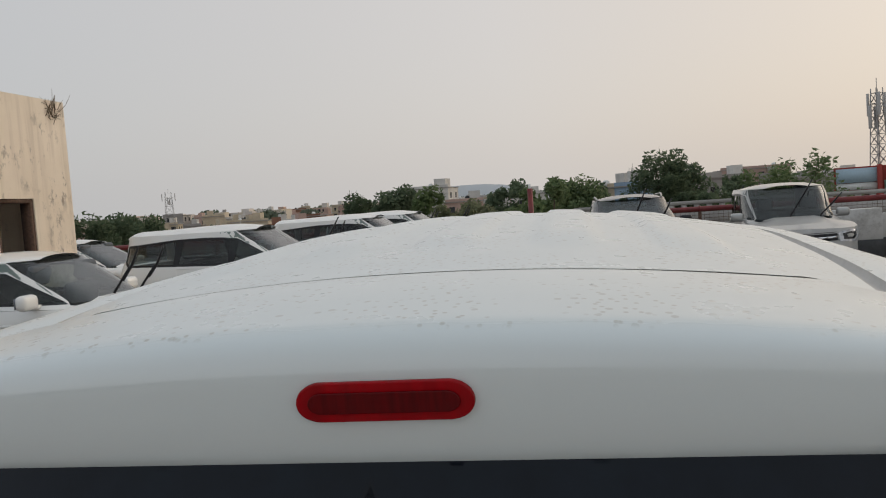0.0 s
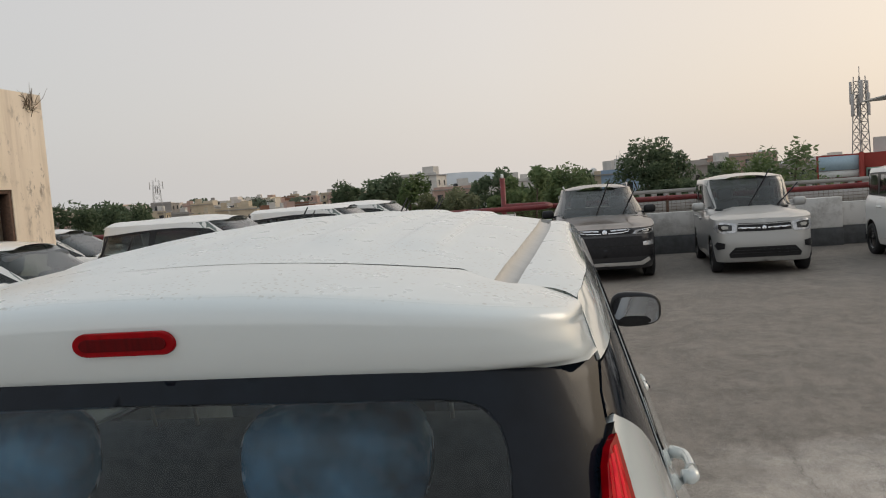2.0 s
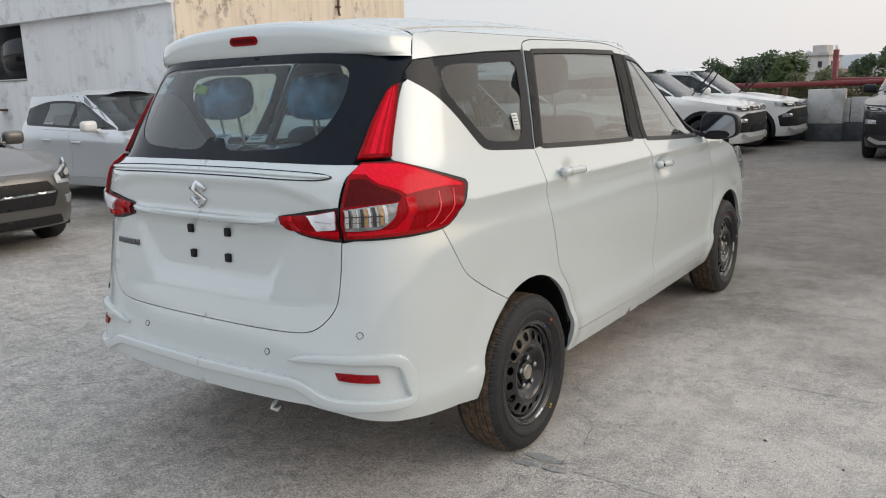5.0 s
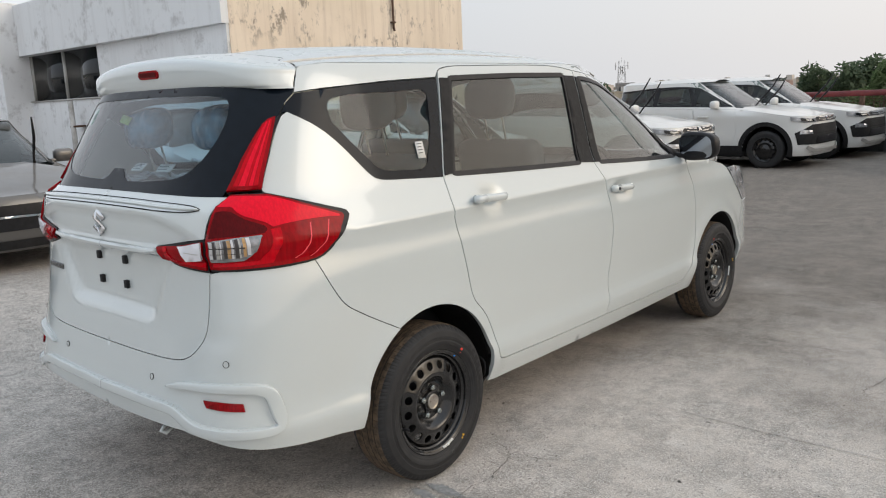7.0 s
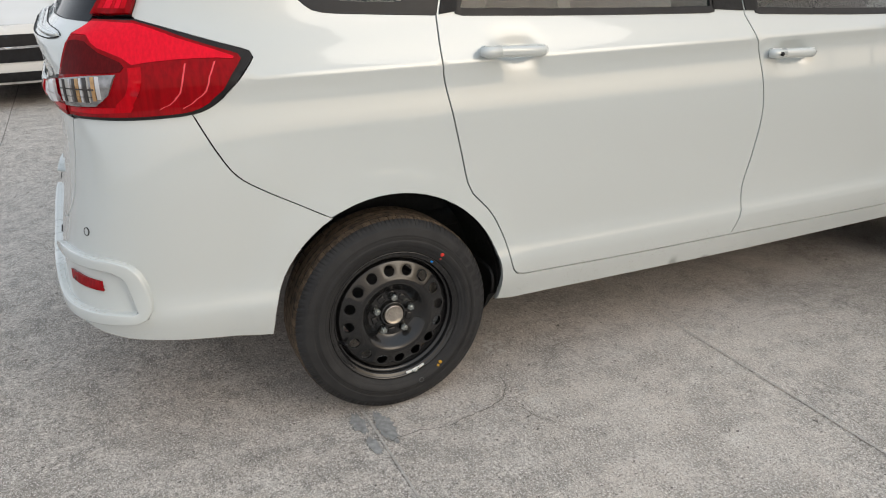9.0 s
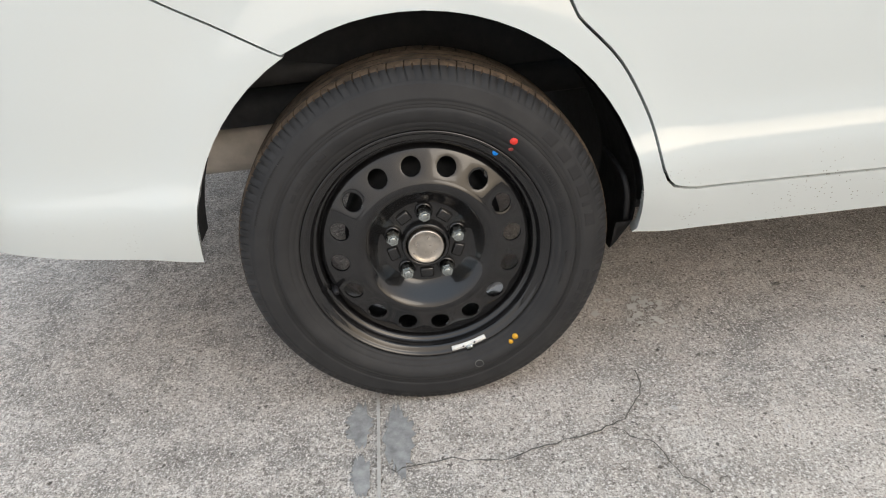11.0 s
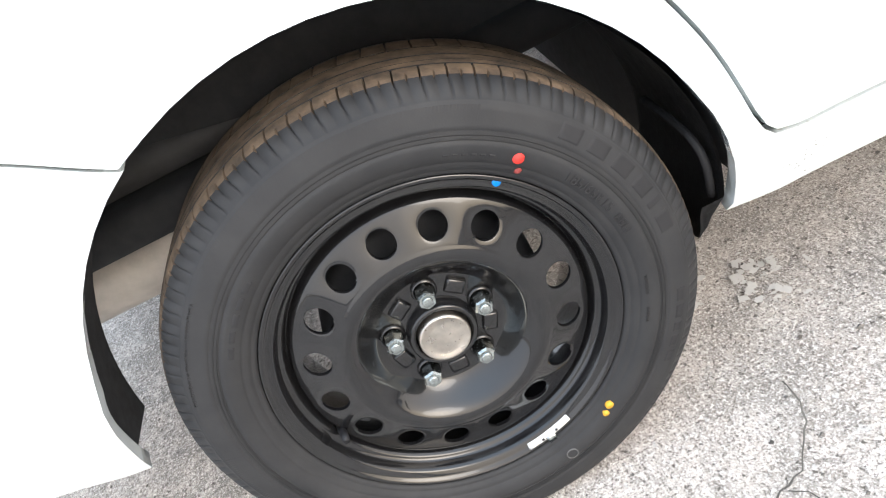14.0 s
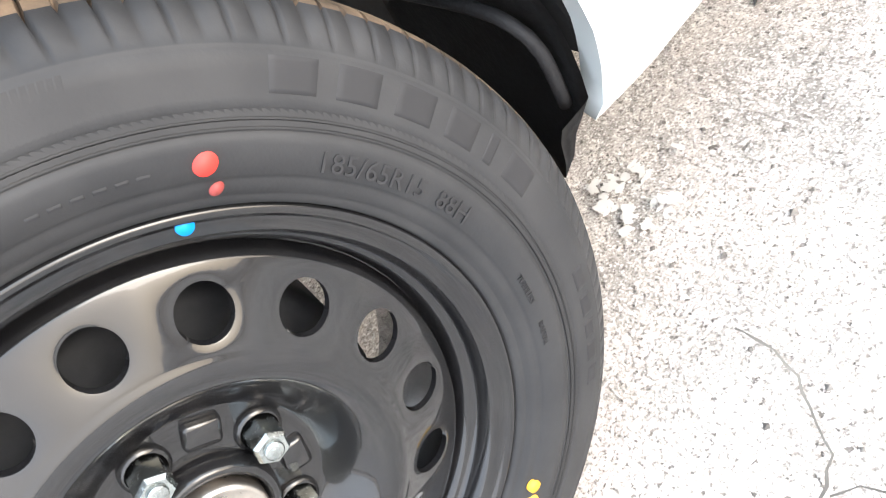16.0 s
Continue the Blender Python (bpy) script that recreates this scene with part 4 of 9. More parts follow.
HEADLAMP = plain("headlamp_glass", (0.48, 0.49, 0.51), 0.08, 0.45, vary=0.5, scale=16, coat=0.7)
SUV = dict(wheelbase=2.50, half_width=0.895, height=1.655, tyre=0.335, front=0.78, rear=0.72, belt=(1.14, 1.06), cowl=2.02, screen_top=1.30, roof_end=-0.55,
           hood=(1.04, 0.90), square=4.6, tumble=0.75, doors=(0.36, 1.16, 1.98), dlo_end=-0.52, glass=(0.34, 1.14, 2.0), quarter_glass=True, dlo_back=0.06, drop=0.06, cladding=True,
           handle_mat=PAINT_WHITE, wipers=((-0.02, 0.62, 0.02), (-0.06, 0.66, 0.05)), rails=None, pillar_mat=None,
           face=(("headlamp", ((0.45, 0.80), (0.52, 0.86), (0.845, 0.90), (0.84, 0.83), (0.70, 0.79)), HEADLAMP, 0.012),
                 ("grille", ((0.0, 0.80), (0.0, 0.885), (0.44, 0.885), (0.50, 0.84), (0.42, 0.80)), BLACK_TRIM, 0.010),
                 ("grille_bar", ((0.10, 0.855), (0.10, 0.875), (0.40, 0.885), (0.42, 0.87)), CHROME, 0.022),
                 ("bumper_black", ((0.0, 0.42), (0.0, 0.76), (0.60, 0.76), (0.82, 0.62), (0.80, 0.42)), BLACK_PLASTIC, 0.012),
                 ("skid_plate", ((0.0, 0.285), (0.0, 0.335), (0.56, 0.335), (0.70, 0.40), (0.72, 0.35), (0.60, 0.285)), SILVER, 0.030),
                 ("fog_lamp", ((0.62, 0.60), (0.62, 0.66), (0.78, 0.68), (0.79, 0.60)), HEADLAMP, 0.020)))
SUV["face"] += (("badge", ((0.0, 0.80), (0.0, 0.885), (0.034, 0.865), (0.042, 0.842), (0.032, 0.818)), CHROME, 0.030),
                ("grille_bar", ((0.06, 0.815), (0.06, 0.828), (0.30, 0.838), (0.40, 0.855), (0.40, 0.842), (0.30, 0.822)), CHROME, 0.022),
                ("bumper_fold", ((0.0, 0.60), (0.0, 0.615), (0.58, 0.615), (0.60, 0.60)), GAP, 0.016),
                ("intake", ((0.0, 0.44), (0.0, 0.56), (0.46, 0.56), (0.54, 0.48), (0.52, 0.44)), BLACK_TRIM, 0.017))
WAGON = dict(wheelbase=2.435, half_width=0.81, height=1.68, tyre=0.29, front=0.66, rear=0.56, belt=(1.08, 1.03), cowl=2.02, screen_top=1.42, roof_end=-0.42,
             hood=(1.05, 0.92), square=5.2, tumble=0.86, doors=(0.32, 1.10, 1.92), dlo_end=-0.36, glass=(0.32, 1.10, 1.95), quarter_glass=True, drop=0.02,
             wipers=((-0.30, 0.36, 0.16), (-0.32, 0.62, 0.24)),
             face=(("headlamp", ((0.44, 0.71), (0.42, 0.85), (0.60, 0.89), (0.735, 0.88), (0.755, 0.78), (0.68, 0.70)), HEADLAMP, 0.012),
                   ("grille", ((0.0, 0.72), (0.0, 0.83), (0.41, 0.84), (0.42, 0.73)), BLACK_TRIM, 0.008),
                   ("grille_bar", ((0.06, 0.765), (0.06, 0.785), (0.40, 0.795), (0.40, 0.770)), CHROME, 0.020),
                   ("intake", ((0.0, 0.30), (0.0, 0.47), (0.46, 0.47), (0.56, 0.36), (0.54, 0.30)), BLACK_PLASTIC, 0.010),
                   ("fog_lamp", ((0.62, 0.45), (0.61, 0.54), (0.72, 0.56), (0.755, 0.50), (0.72, 0.43)), BLACK_TRIM, 0.010)))
WAGON["face"] += (("badge", ((0.0, 0.745), (0.0, 0.812), (0.028, 0.795), (0.034, 0.775), (0.026, 0.757)), CHROME, 0.026),
                  ("bonnet_edge", ((0.0, 0.845), (0.0, 0.852), (0.40, 0.862), (0.40, 0.855)), GAP, 0.006),
                  ("intake_slat", ((0.0, 0.36), (0.0, 0.372), (0.50, 0.372), (0.51, 0.36)), BLACK_TRIM, 0.020),
                  ("intake_slat", ((0.0, 0.41), (0.0, 0.422), (0.47, 0.422), (0.48, 0.41)), BLACK_TRIM, 0.020))
HATCH = dict(wheelbase=2.45, half_width=0.86, height=1.52, tyre=0.30, front=0.78, rear=0.62, belt=(1.02, 0.93), cowl=2.10, screen_top=1.28, roof_end=-0.45,
             hood=(0.95, 0.74), square=3.6, tumble=0.74, doors=(0.32, 1.08, 1.96), dlo_end=-0.20, glass=(0.30, 1.06, 1.98), drop=0.07,
             wipers=((0.10, 0.46, 0.32), (0.06, 0.48, 0.34)),
             face=(("headlamp", ((0.50, 0.62), (0.48, 0.70), (0.66, 0.78), (0.80, 0.84), (0.81, 0.72), (0.70, 0.62)), HEADLAMP, 0.012),
                   ("grille", ((0.0, 0.42), (0.0, 0.66), (0.40, 0.66), (0.50, 0.55), (0.44, 0.42)), BLACK_TRIM, 0.010),
                   ("grille_bar", ((0.0, 0.535), (0.0, 0.555), (0.46, 0.565), (0.46, 0.545)), CHROME, 0.022),
                   ("intake", ((0.0, 0.25), (0.0, 0.33), (0.50, 0.33), (0.54, 0.25)), BLACK_PLASTIC, 0.012),
                   ("fog_lamp", ((0.60, 0.42), (0.60, 0.50), (0.70, 0.51), (0.71, 0.42)), HEADLAMP, 0.014)))
SMALL = dict(wheelbase=2.38, half_width=0.76, height=1.55, tyre=0.28, front=0.62, rear=0.56, belt=(1.07, 1.00), cowl=1.92, screen_top=1.25, roof_end=-0.40,
             hood=(1.02, 0.90), square=4.2, tumble=0.82, doors=(0.30, 1.02, 1.82), dlo_end=-0.18, glass=(0.28, 1.0, 1.85), drop=0.03,
             wipers=((0.10, 0.42, 0.34), (0.10, 0.46, 0.36)),
             face=(("headlamp", ((0.43, 0.70), (0.42, 0.82), (0.64, 0.86), (0.735, 0.82), (0.73, 0.70), (0.62, 0.66)), HEADLAMP, 0.012),
                   ("grille", ((0.0, 0.74), (0.0, 0.82), (0.40, 0.82), (0.40, 0.74)), BLACK_TRIM, 0.008),
                   ("grille_bar", ((0.05, 0.785), (0.05, 0.80), (0.38, 0.80), (0.38, 0.785)), CHROME, 0.018),
                   ("intake", ((0.0, 0.30), (0.0, 0.50), (0.50, 0.50), (0.60, 0.40), (0.56, 0.30)), BLACK_PLASTIC, 0.010)))


def nose_to(x, y, heading, s):
    """The pose of a parked car whose nose stands at (x, y); heading: degrees from +y, counter-clockwise."""
    d = s["wheelbase"] + s["front"]
    return pose(x, y, 0, 0, 0, heading) @ Matrix.Translation((0, -d, 0))


SUV_WHITE = dict(SUV, pillar_mat=PAINT_WHITE)
SUV_WHITE["wipers"] = ((-0.04, 0.50, 0.34), (-0.10, 0.56, 0.38))
SUV_BLACK = dict(SUV, bonnet_mat=DUSTY_BONNET, face=tuple((n_, p_, BLACK_TRIM if m_ is BLACK_PLASTIC else m_, l_) for n_, p_, m_, l_ in SUV["face"]), handle_mat=PAINT_BLACK, pillar_mat=PAINT_BLACK, mirror_mat=BLACK_TRIM, rails=SILVER, wipers=((-0.22, 0.46, 0.16), (-0.26, 0.66, 0.24)))
parked_car("suv", "dusty black compact SUV with silver roof rails, wipers lifted", "car", nose_to(1.34, 11.85, 180, SUV), SUV_BLACK, PAINT_BLACK)
parked_car("suv", "white compact SUV with black cladding, wipers lifted", "car", nose_to(-2.14, 9.45, -92, SUV), SUV_WHITE, PAINT_WHITE)
parked_car("suv", "white compact SUV with black wheel arches beside another SUV", "car", nose_to(-1.33, 13.0, -92, SUV), SUV_WHITE, PAINT_WHITE)
parked_car("suv", "white compact SUV standing next to the parapet", "car", nose_to(-0.98, 15.1, -92, SUV), SUV_WHITE, PAINT_WHITE)
parked_car("tall_hatchback", "dusty silver tall hatchback with wipers lifted", "car", nose_to(3.90, 11.85, 176, WAGON), WAGON, PAINT_SILVER)
parked_car("tall_hatchback", "white tall hatchback beside the parapet", "car", nose_to(7.0, 10.9, 178, WAGON), WAGON, PAINT_WHITE)
parked_car("small_hatchback", "small white hatchback with wipers lifted", "car", nose_to(-3.32, 6.15, -92, SMALL), SMALL, PAINT_WHITE)
parked_car("hatchback", "pale silver saloon beside the stair tower", "car", nose_to(-6.1, 4.30, -90, HATCH), dict(HATCH, handle_mat=PAINT_ICE, mirror_mat=PAINT_WHITE, roof_fall=0.11, drop=0.13, height=1.54, belt=(1.03, 0.95)), PAINT_ICE)
parked_car("hatchback", "dusty grey hatchback with mesh grille and wipers lifted", "car", nose_to(-5.0, 0.93, -90, HATCH), HATCH, PAINT_GREY)
parked_car("hatchback", "white hatchback with black mesh grille", "car", nose_to(-5.3, -1.30, -90, HATCH), HATCH, PAINT_WHITE)
parked_car("hatchback", "white hatchback parked behind the SUV row", "car", nose_to(-7.3, 13.2, -92, HATCH), dict(HATCH, wipers=None), PAINT_WHITE)
parked_car("hatchback", "dark hatchback in the rear row", "car", nose_to(-11.0, 0.2, -90, HATCH), dict(HATCH, wipers=None), PAINT_NAVY)

# ---- the white people carrier ----
def mpv_relief(x, y, z):
    on_side = smooth_step(0.55, 0.70, x)
    for yc in (0.0, 2.74):
        d = np.hypot(y - yc, z - 0.315)
        x = x + on_side * 0.013 * np.exp(-((d - 0.385) / 0.055) ** 2) * smooth_step(0.2, 0.4, z)
    for yh, zh in ((0.425, 1.056), (1.512, 0.979)):  # the bowls behind the handles
        x = x - on_side * 0.020 * np.exp(-(((y - yh) / 0.065) ** 4 + ((z - zh) / 0.036) ** 4))
    # the pressed hollow across the tailgate and its ledge
    on_tail = smooth_step(-0.60, -0.72, y) * smooth_step(0.62, 0.50, x)
    brow = 1.138 - 0.075 * smooth_step(0.28, 0.66, x) ** 1.3
    y = y + on_tail * 0.015 * smooth_step(brow, brow - 0.030, z) * smooth_step(0.998, 1.035, z)
    half = 0.295 + 0.62 * (z - 0.775)
    y = y + on_tail * 0.020 * smooth_step(half + 0.045, half - 0.035, x) * smooth_step(0.745, 0.790, z) * smooth_step(0.994, 0.976, z)
    return x, y


MPV_FRONT = pchip((1.02, 1.2, 1.4, 1.55, 1.68), (2.80, 2.50, 2.12, 1.82, 1.52))
BODY = Shell(
    wide=((0.18, 0.22, 0.27, 0.32, 0.36, 0.425, 0.465, 0.50, 0.62, 0.75, 0.90, 0.98, 1.010, 1.034, 1.041, 1.050, 1.12, 1.17, 1.30, 1.45, 1.55, 1.60, 1.68),
          (0.780, 0.805, 0.834, 0.852, 0.864, 0.873, 0.863, 0.860, 0.863, 0.864, 0.856, 0.844, 0.8425, 0.8480, 0.8480, 0.8430, 0.810, 0.786, 0.747, 0.701, 0.668, 0.648, 0.58)),
    tail=((0.18, 0.22, 0.27, 0.34, 0.45, 0.56, 0.66, 0.76, 0.90, 0.985, 1.003, 1.10, 1.142, 1.176, 1.30, 1.45, 1.55, 1.68),
          (-0.76, -0.80, -0.84, -0.88, -0.895, -0.875, -0.852, -0.832, -0.822, -0.824, -0.842, -0.850, -0.848, -0.800, -0.727, -0.640, -0.58, -0.50)),
    nose=((0.18, 0.3, 0.55, 0.8, 1.0, 1.2), (3.40, 3.52, 3.56, 3.52, 3.40, 3.2)),
    square=((0.2, 0.7, 0.85, 1.1, 1.2, 1.6), (6.0, 6.0, 5.6, 4.6, 4.5, 4.6)), rear_at=0.1, front_at=2.6, belly=0.007,
    cabin=(0.9, MPV_FRONT, 1.02, 1.16), relief=mpv_relief)
MID = -BODY.quarter
mpv = thing("people_carrier", "white seven-seat people carrier with black steel wheels, new and unplated", "car")


def S(*pts):
    return side(BODY, pts)


def T(*pts):
    return tail_pts(BODY, pts)


def on_body(name, outline, mat, parent=None, label="", holes=(), step=0.03, gap=0.0, lift=0.0, flange=0.014, rows=(), mirrored=True):
    """A panel on both sides of the car, as two parts."""
    made = []
    for sgn in (1, -1) if mirrored else (1,):
        bm = sheet(BODY.place, outline, holes, step, gap, lift, flange, rows)
        own = parent[0 if sgn > 0 else 1] if isinstance(parent, (list, tuple)) else parent or mpv
        made.append(part(name, bm if sgn > 0 else flipped(bm), mat, own, label))
    return made


def on_tail(name, outline, mat, parent=None, label="", holes=(), step=0.03, gap=0.0, lift=0.0, flange=0.014, rows=()):
    """A panel across the middle of the tail, as one part."""
    keep = lambda q: abs(q.x) < 4e-3
    bm = sheet(BODY.place, outline, holes, step, gap, lift, flange, rows, keep)
    for v in bm.verts:
        if abs(v.co.x) < 4e-3 and gap:
            v.co.x = 0.0
    return part(name, both_sides(bm), mat, parent or mpv, label)


def moulding(name, path, lift, mat, parent, label="", close=0.72):
    """A raised bar along a line on the body, with sloping flanks; path: (c, z, half-width). Built on both sides."""
    pts = np.array(curve(path, 0.012))
    e = 1e-3
    p = BODY.place(pts[:, 0], pts[:, 1])
    nrm = np.cross(BODY.place(pts[:, 0] + e, pts[:, 1]) - BODY.place(pts[:, 0] - e, pts[:, 1]), BODY.place(pts[:, 0], pts[:, 1] + e) - BODY.place(pts[:, 0], pts[:, 1] - e))
    nrm /= np.linalg.norm(nrm, axis=1, keepdims=True)
    for _ in range(3):
        nrm[1:-1] = (nrm[:-2] + nrm[1:-1] + nrm[2:]) / 3
    along_ = np.gradient(p, axis=0)
    across = np.cross(nrm, along_)
    across /= np.maximum(np.linalg.norm(across, axis=1, keepdims=True), 1e-9)
    profile = ((-1.0, -0.3), (-0.86, 0.45), (-close, 0.95), (-close + 0.12, 1.0), (close - 0.12, 1.0), (close, 0.95), (0.86, 0.45), (1.0, -0.3))
    for sgn in (1, -1):
        bm = bmesh.new()
        rows = [[bm.verts.new(tuple(p[k] + across[k] * pts[k, 2] * a + nrm[k] * lift * b)) for a, b in profile] for k in range(len(pts))]
        for u, v in zip(rows, rows[1:]):
            for k in range(len(profile) - 1):
                bm.faces.new((u[k], v[k], v[k + 1], u[k + 1]))
        bm.faces.new(rows[0])
        bm.faces.new(rows[-1][::-1])
        part(name, bm if sgn > 0 else flipped(bm), mat, parent, label)


def at_width(line):
    """(x off the middle or, past the corner, ('side', y), z, half-width) as a moulding's path."""
    return [(BODY.by_y(q[0][1], q[1]) if isinstance(q[0], tuple) else BODY.by_x(q[0], q[1]), q[1], q[2]) for q in line]


ROWS = (0.36, 0.425, 0.445, 0.465, 0.50, 1.00, 1.022, 1.034, 1.041, 1.050, 1.065)
GAPW = 0.0024
rear_arch = arch(-0.001, 0.330, 0.362, 0.25, -12, 192, 36)
front_arch = arch(2.74, 0.322, 0.364, 0.25, -12, 192, 30)
rear_arch = [(y, max(z, 0.25)) for y, z in rear_arch]
front_arch = [(y, max(z, 0.25)) for y, z in front_arch]

# seams, from the top down
seam_c = curve([(0.188, 1.168), (0.182, 1.032), (0.208, 0.885), (0.228, 0.780), (0.246, 0.690), (0.260, 0.658), (0.323, 0.586), (0.370, 0.491), (0.390, 0.410), (0.412, 0.373), (0.455, 0.361)])
seam_b = curve([(1.300, 1.116), (1.356, 0.985), (1.385, 0.810), (1.362, 0.650), (1.336, 0.540), (1.336, 0.440), (1.305, 0.350)])
seam_a = curve([(2.290, 1.045), (2.370, 0.90), (2.400, 0.70), (2.375, 0.52), (2.300, 0.40), (2.225, 0.338)])
sill_line = curve([(0.455, 0.361), (0.9, 0.353), (1.305, 0.350), (1.8, 0.343), (2.225, 0.338)])
door_top = curve([(0.188, 1.168), (0.312, 1.552), (0.325, 1.582), (0.375, 1.597), (0.52, 1.604), (1.10, 1.606), (1.352, 1.582)])
front_top = curve([(1.352, 1.582), (1.55, 1.557), (1.711, 1.515), (1.976, 1.376), (2.18, 1.225), (2.33, 1.11), (2.345, 1.075), (2.290, 1.045)])
b_split = curve([(1.352, 1.582), (1.322, 1.42), (1.305, 1.22), (1.300, 1.116)])
cut = lambda line, a, b: [p for p in line if a <= p[0] <= b]

# panes
pane_r = curve([(0.385, 1.548), (0.80, 1.556), (1.235, 1.556)]) + curve([(1.235, 1.556), (1.20, 1.34), (1.165, 1.140)]) + curve([(1.165, 1.140), (0.7, 1.156), (0.258, 1.176)]) + curve([(0.258, 1.176), (0.321, 1.36), (0.385, 1.548)])
pane_f = curve([(1.392, 1.540), (1.55, 1.520), (1.70, 1.475), (1.93, 1.355), (2.10, 1.225), (2.20, 1.120), (2.195, 1.090)]) + curve([(2.195, 1.090), (1.8, 1.105), (1.358, 1.128)]) + curve([(1.358, 1.128), (1.372, 1.30), (1.392, 1.540)])

rear_door = on_body("rear_door", S(*(seam_c + sill_line[:sill_line.index(min(sill_line, key=lambda p: abs(p[0] - 1.305))) + 1] + seam_b[::-1] + b_split[::-1] + door_top[::-1])), WHITE, holes=[S(*pane_r)], gap=GAPW, rows=ROWS)
front_door = on_body("front_door", S(*(b_split + seam_b + cut(sill_line, 1.31, 3) + seam_a[::-1] + front_top[::-1])), WHITE, holes=[S(*pane_f)], gap=GAPW, rows=ROWS)
for doors, pane in ((rear_door, pane_r), (front_door, pane_f)):
    for d, sgn in zip(doors, (1, -1)):
        outer = inset(tidy(S(*pane), 0.03), -0.014)
        bm = sheet(BODY.place, outer, [inset(tidy(S(*pane), 0.03), 0.006)], 0.03, lift=0.003, flange=0.012)
        part("window_frame", bm if sgn > 0 else flipped(bm), BLACK_TRIM, d, "black window surround")
        bm = sheet(BODY.place, S(*pane), (), 0.06, lift=-0.004)
        g = part("window", bm if sgn > 0 else flipped(bm), GLASS, d, "tinted window glass")
        g.visible_shadow = False
on_body("pillar_trim", S((0.320, 1.553), (0.378, 1.552), (0.311, 1.36), (0.250, 1.174), (0.197, 1.169)), BLACK_PLASTIC, rear_door, lift=0.0045, flange=0.006)
on_body("pillar_trim", S((1.243, 1.556), (1.340, 1.552), (1.322, 1.42), (1.301, 1.22), (1.296, 1.128), (1.170, 1.138), (1.205, 1.34)), BLACK_PLASTIC, rear_door, lift=0.0045, flange=0.006)
on_body("pillar_trim", S((1.352, 1.550), (1.386, 1.542), (1.366, 1.30), (1.354, 1.126), (1.306, 1.128), (1.310, 1.22), (1.331, 1.42)), BLACK_PLASTIC, front_door, lift=0.0045, flange=0.006)
on_body("mirror_base", S((2.10, 1.225), (2.20, 1.120), (2.198, 1.085), (2.325, 1.078), (2.31, 1.10), (2.17, 1.215)), BLACK_PLASTIC, front_door, lift=0.006, flange=0.008)
for doors, y0, z0 in ((rear_door, 0.305, 1.065), (front_door, 1.402, 0.985)):
    for d, sgn in zip(doors, (1, -1)):
        hx = 0.842 * (1 - 0.007 * (y0 + 0.12 - 1.35) ** 2)
        pts = [(sgn * (hx - 0.006), y0 + 0.005, z0), (sgn * (hx + 0.026), y0 + 0.015, z0), (sgn * (hx + 0.034), y0 + 0.09, z0 - 0.002), (sgn * (hx + 0.030), y0 + 0.17, z0 - 0.006), (sgn * (hx - 0.006), y0 + 0.205, z0 - 0.009)]
        bm = tube(curve(pts, 0.02), 0.0165, 10)
        for v in bm.verts:
            v.co.x += (hx + 0.012 - abs(v.co.x)) * 0.25 * sgn
        h = part("handle", bm, WHITE, d, "white door handle")
        cap = tube([(sgn * (hx + 0.012), y0 - 0.012, z0 + 0.001), (sgn * (hx + 0.020), y0 + 0.006, z0), (sgn * (hx + 0.024), y0 + 0.046, z0)], [0.013, 0.0175, 0.0178], 10)
        part("handle_cap", cap, WHITE, h)
        if y0 > 1:
            part("key_slot", tube([(sgn * (hx + 0.036), y0 + 0.02, z0), (sgn * (hx + 0.043), y0 + 0.02, z0)], 0.007, 10), BLACK_TRIM, h)

# rear quarter
lamp_rim = curve([(-0.640, 0.953), (-0.57, 0.956), (-0.505, 0.962), (-0.445, 0.985), (-0.378, 1.046), (-0.338, 1.092), (-0.344, 1.107), (-0.415, 1.130), (-0.50, 1.157), (-0.600, 1.190)])  # by y
lamp_up_out = curve([(-0.606, 1.198), (-0.575, 1.262), (-0.537, 1.33), (-0.500, 1.395), (-0.470, 1.437)])
window_low = curve([(-0.446, 1.450), (-0.360, 1.398), (-0.295, 1.340), (-0.218, 1.252), (-0.178, 1.210), (-0.135, 1.191), (0.0, 1.180), (0.188, 1.168)])
bumper_seam = curve([(-0.505, 0.962), (-0.462, 0.868), (-0.417, 0.796), (-0.348, 0.746), (-0.260, 0.695), (-0.178, 0.649)])
quarter_out = S(*([p for p in lamp_rim if p[0] >= -0.5055 or p[1] > 1.0])) + S(*lamp_up_out) + S(*window_low) + S(*seam_c)
quarter_out += S(*sill_line[1:]) + S((2.34, 0.345), (2.375, 0.268), (1.4, 0.262), (0.42, 0.270), (0.350, 0.281)) + S(*[p for p in rear_arch if (p[0] > -0.172 and p[1] > 0.29)]) + S(*bumper_seam[::-1])
on_body("quarter_panel", quarter_out, WHITE, gap=GAPW, rows=ROWS, flange=0.02)
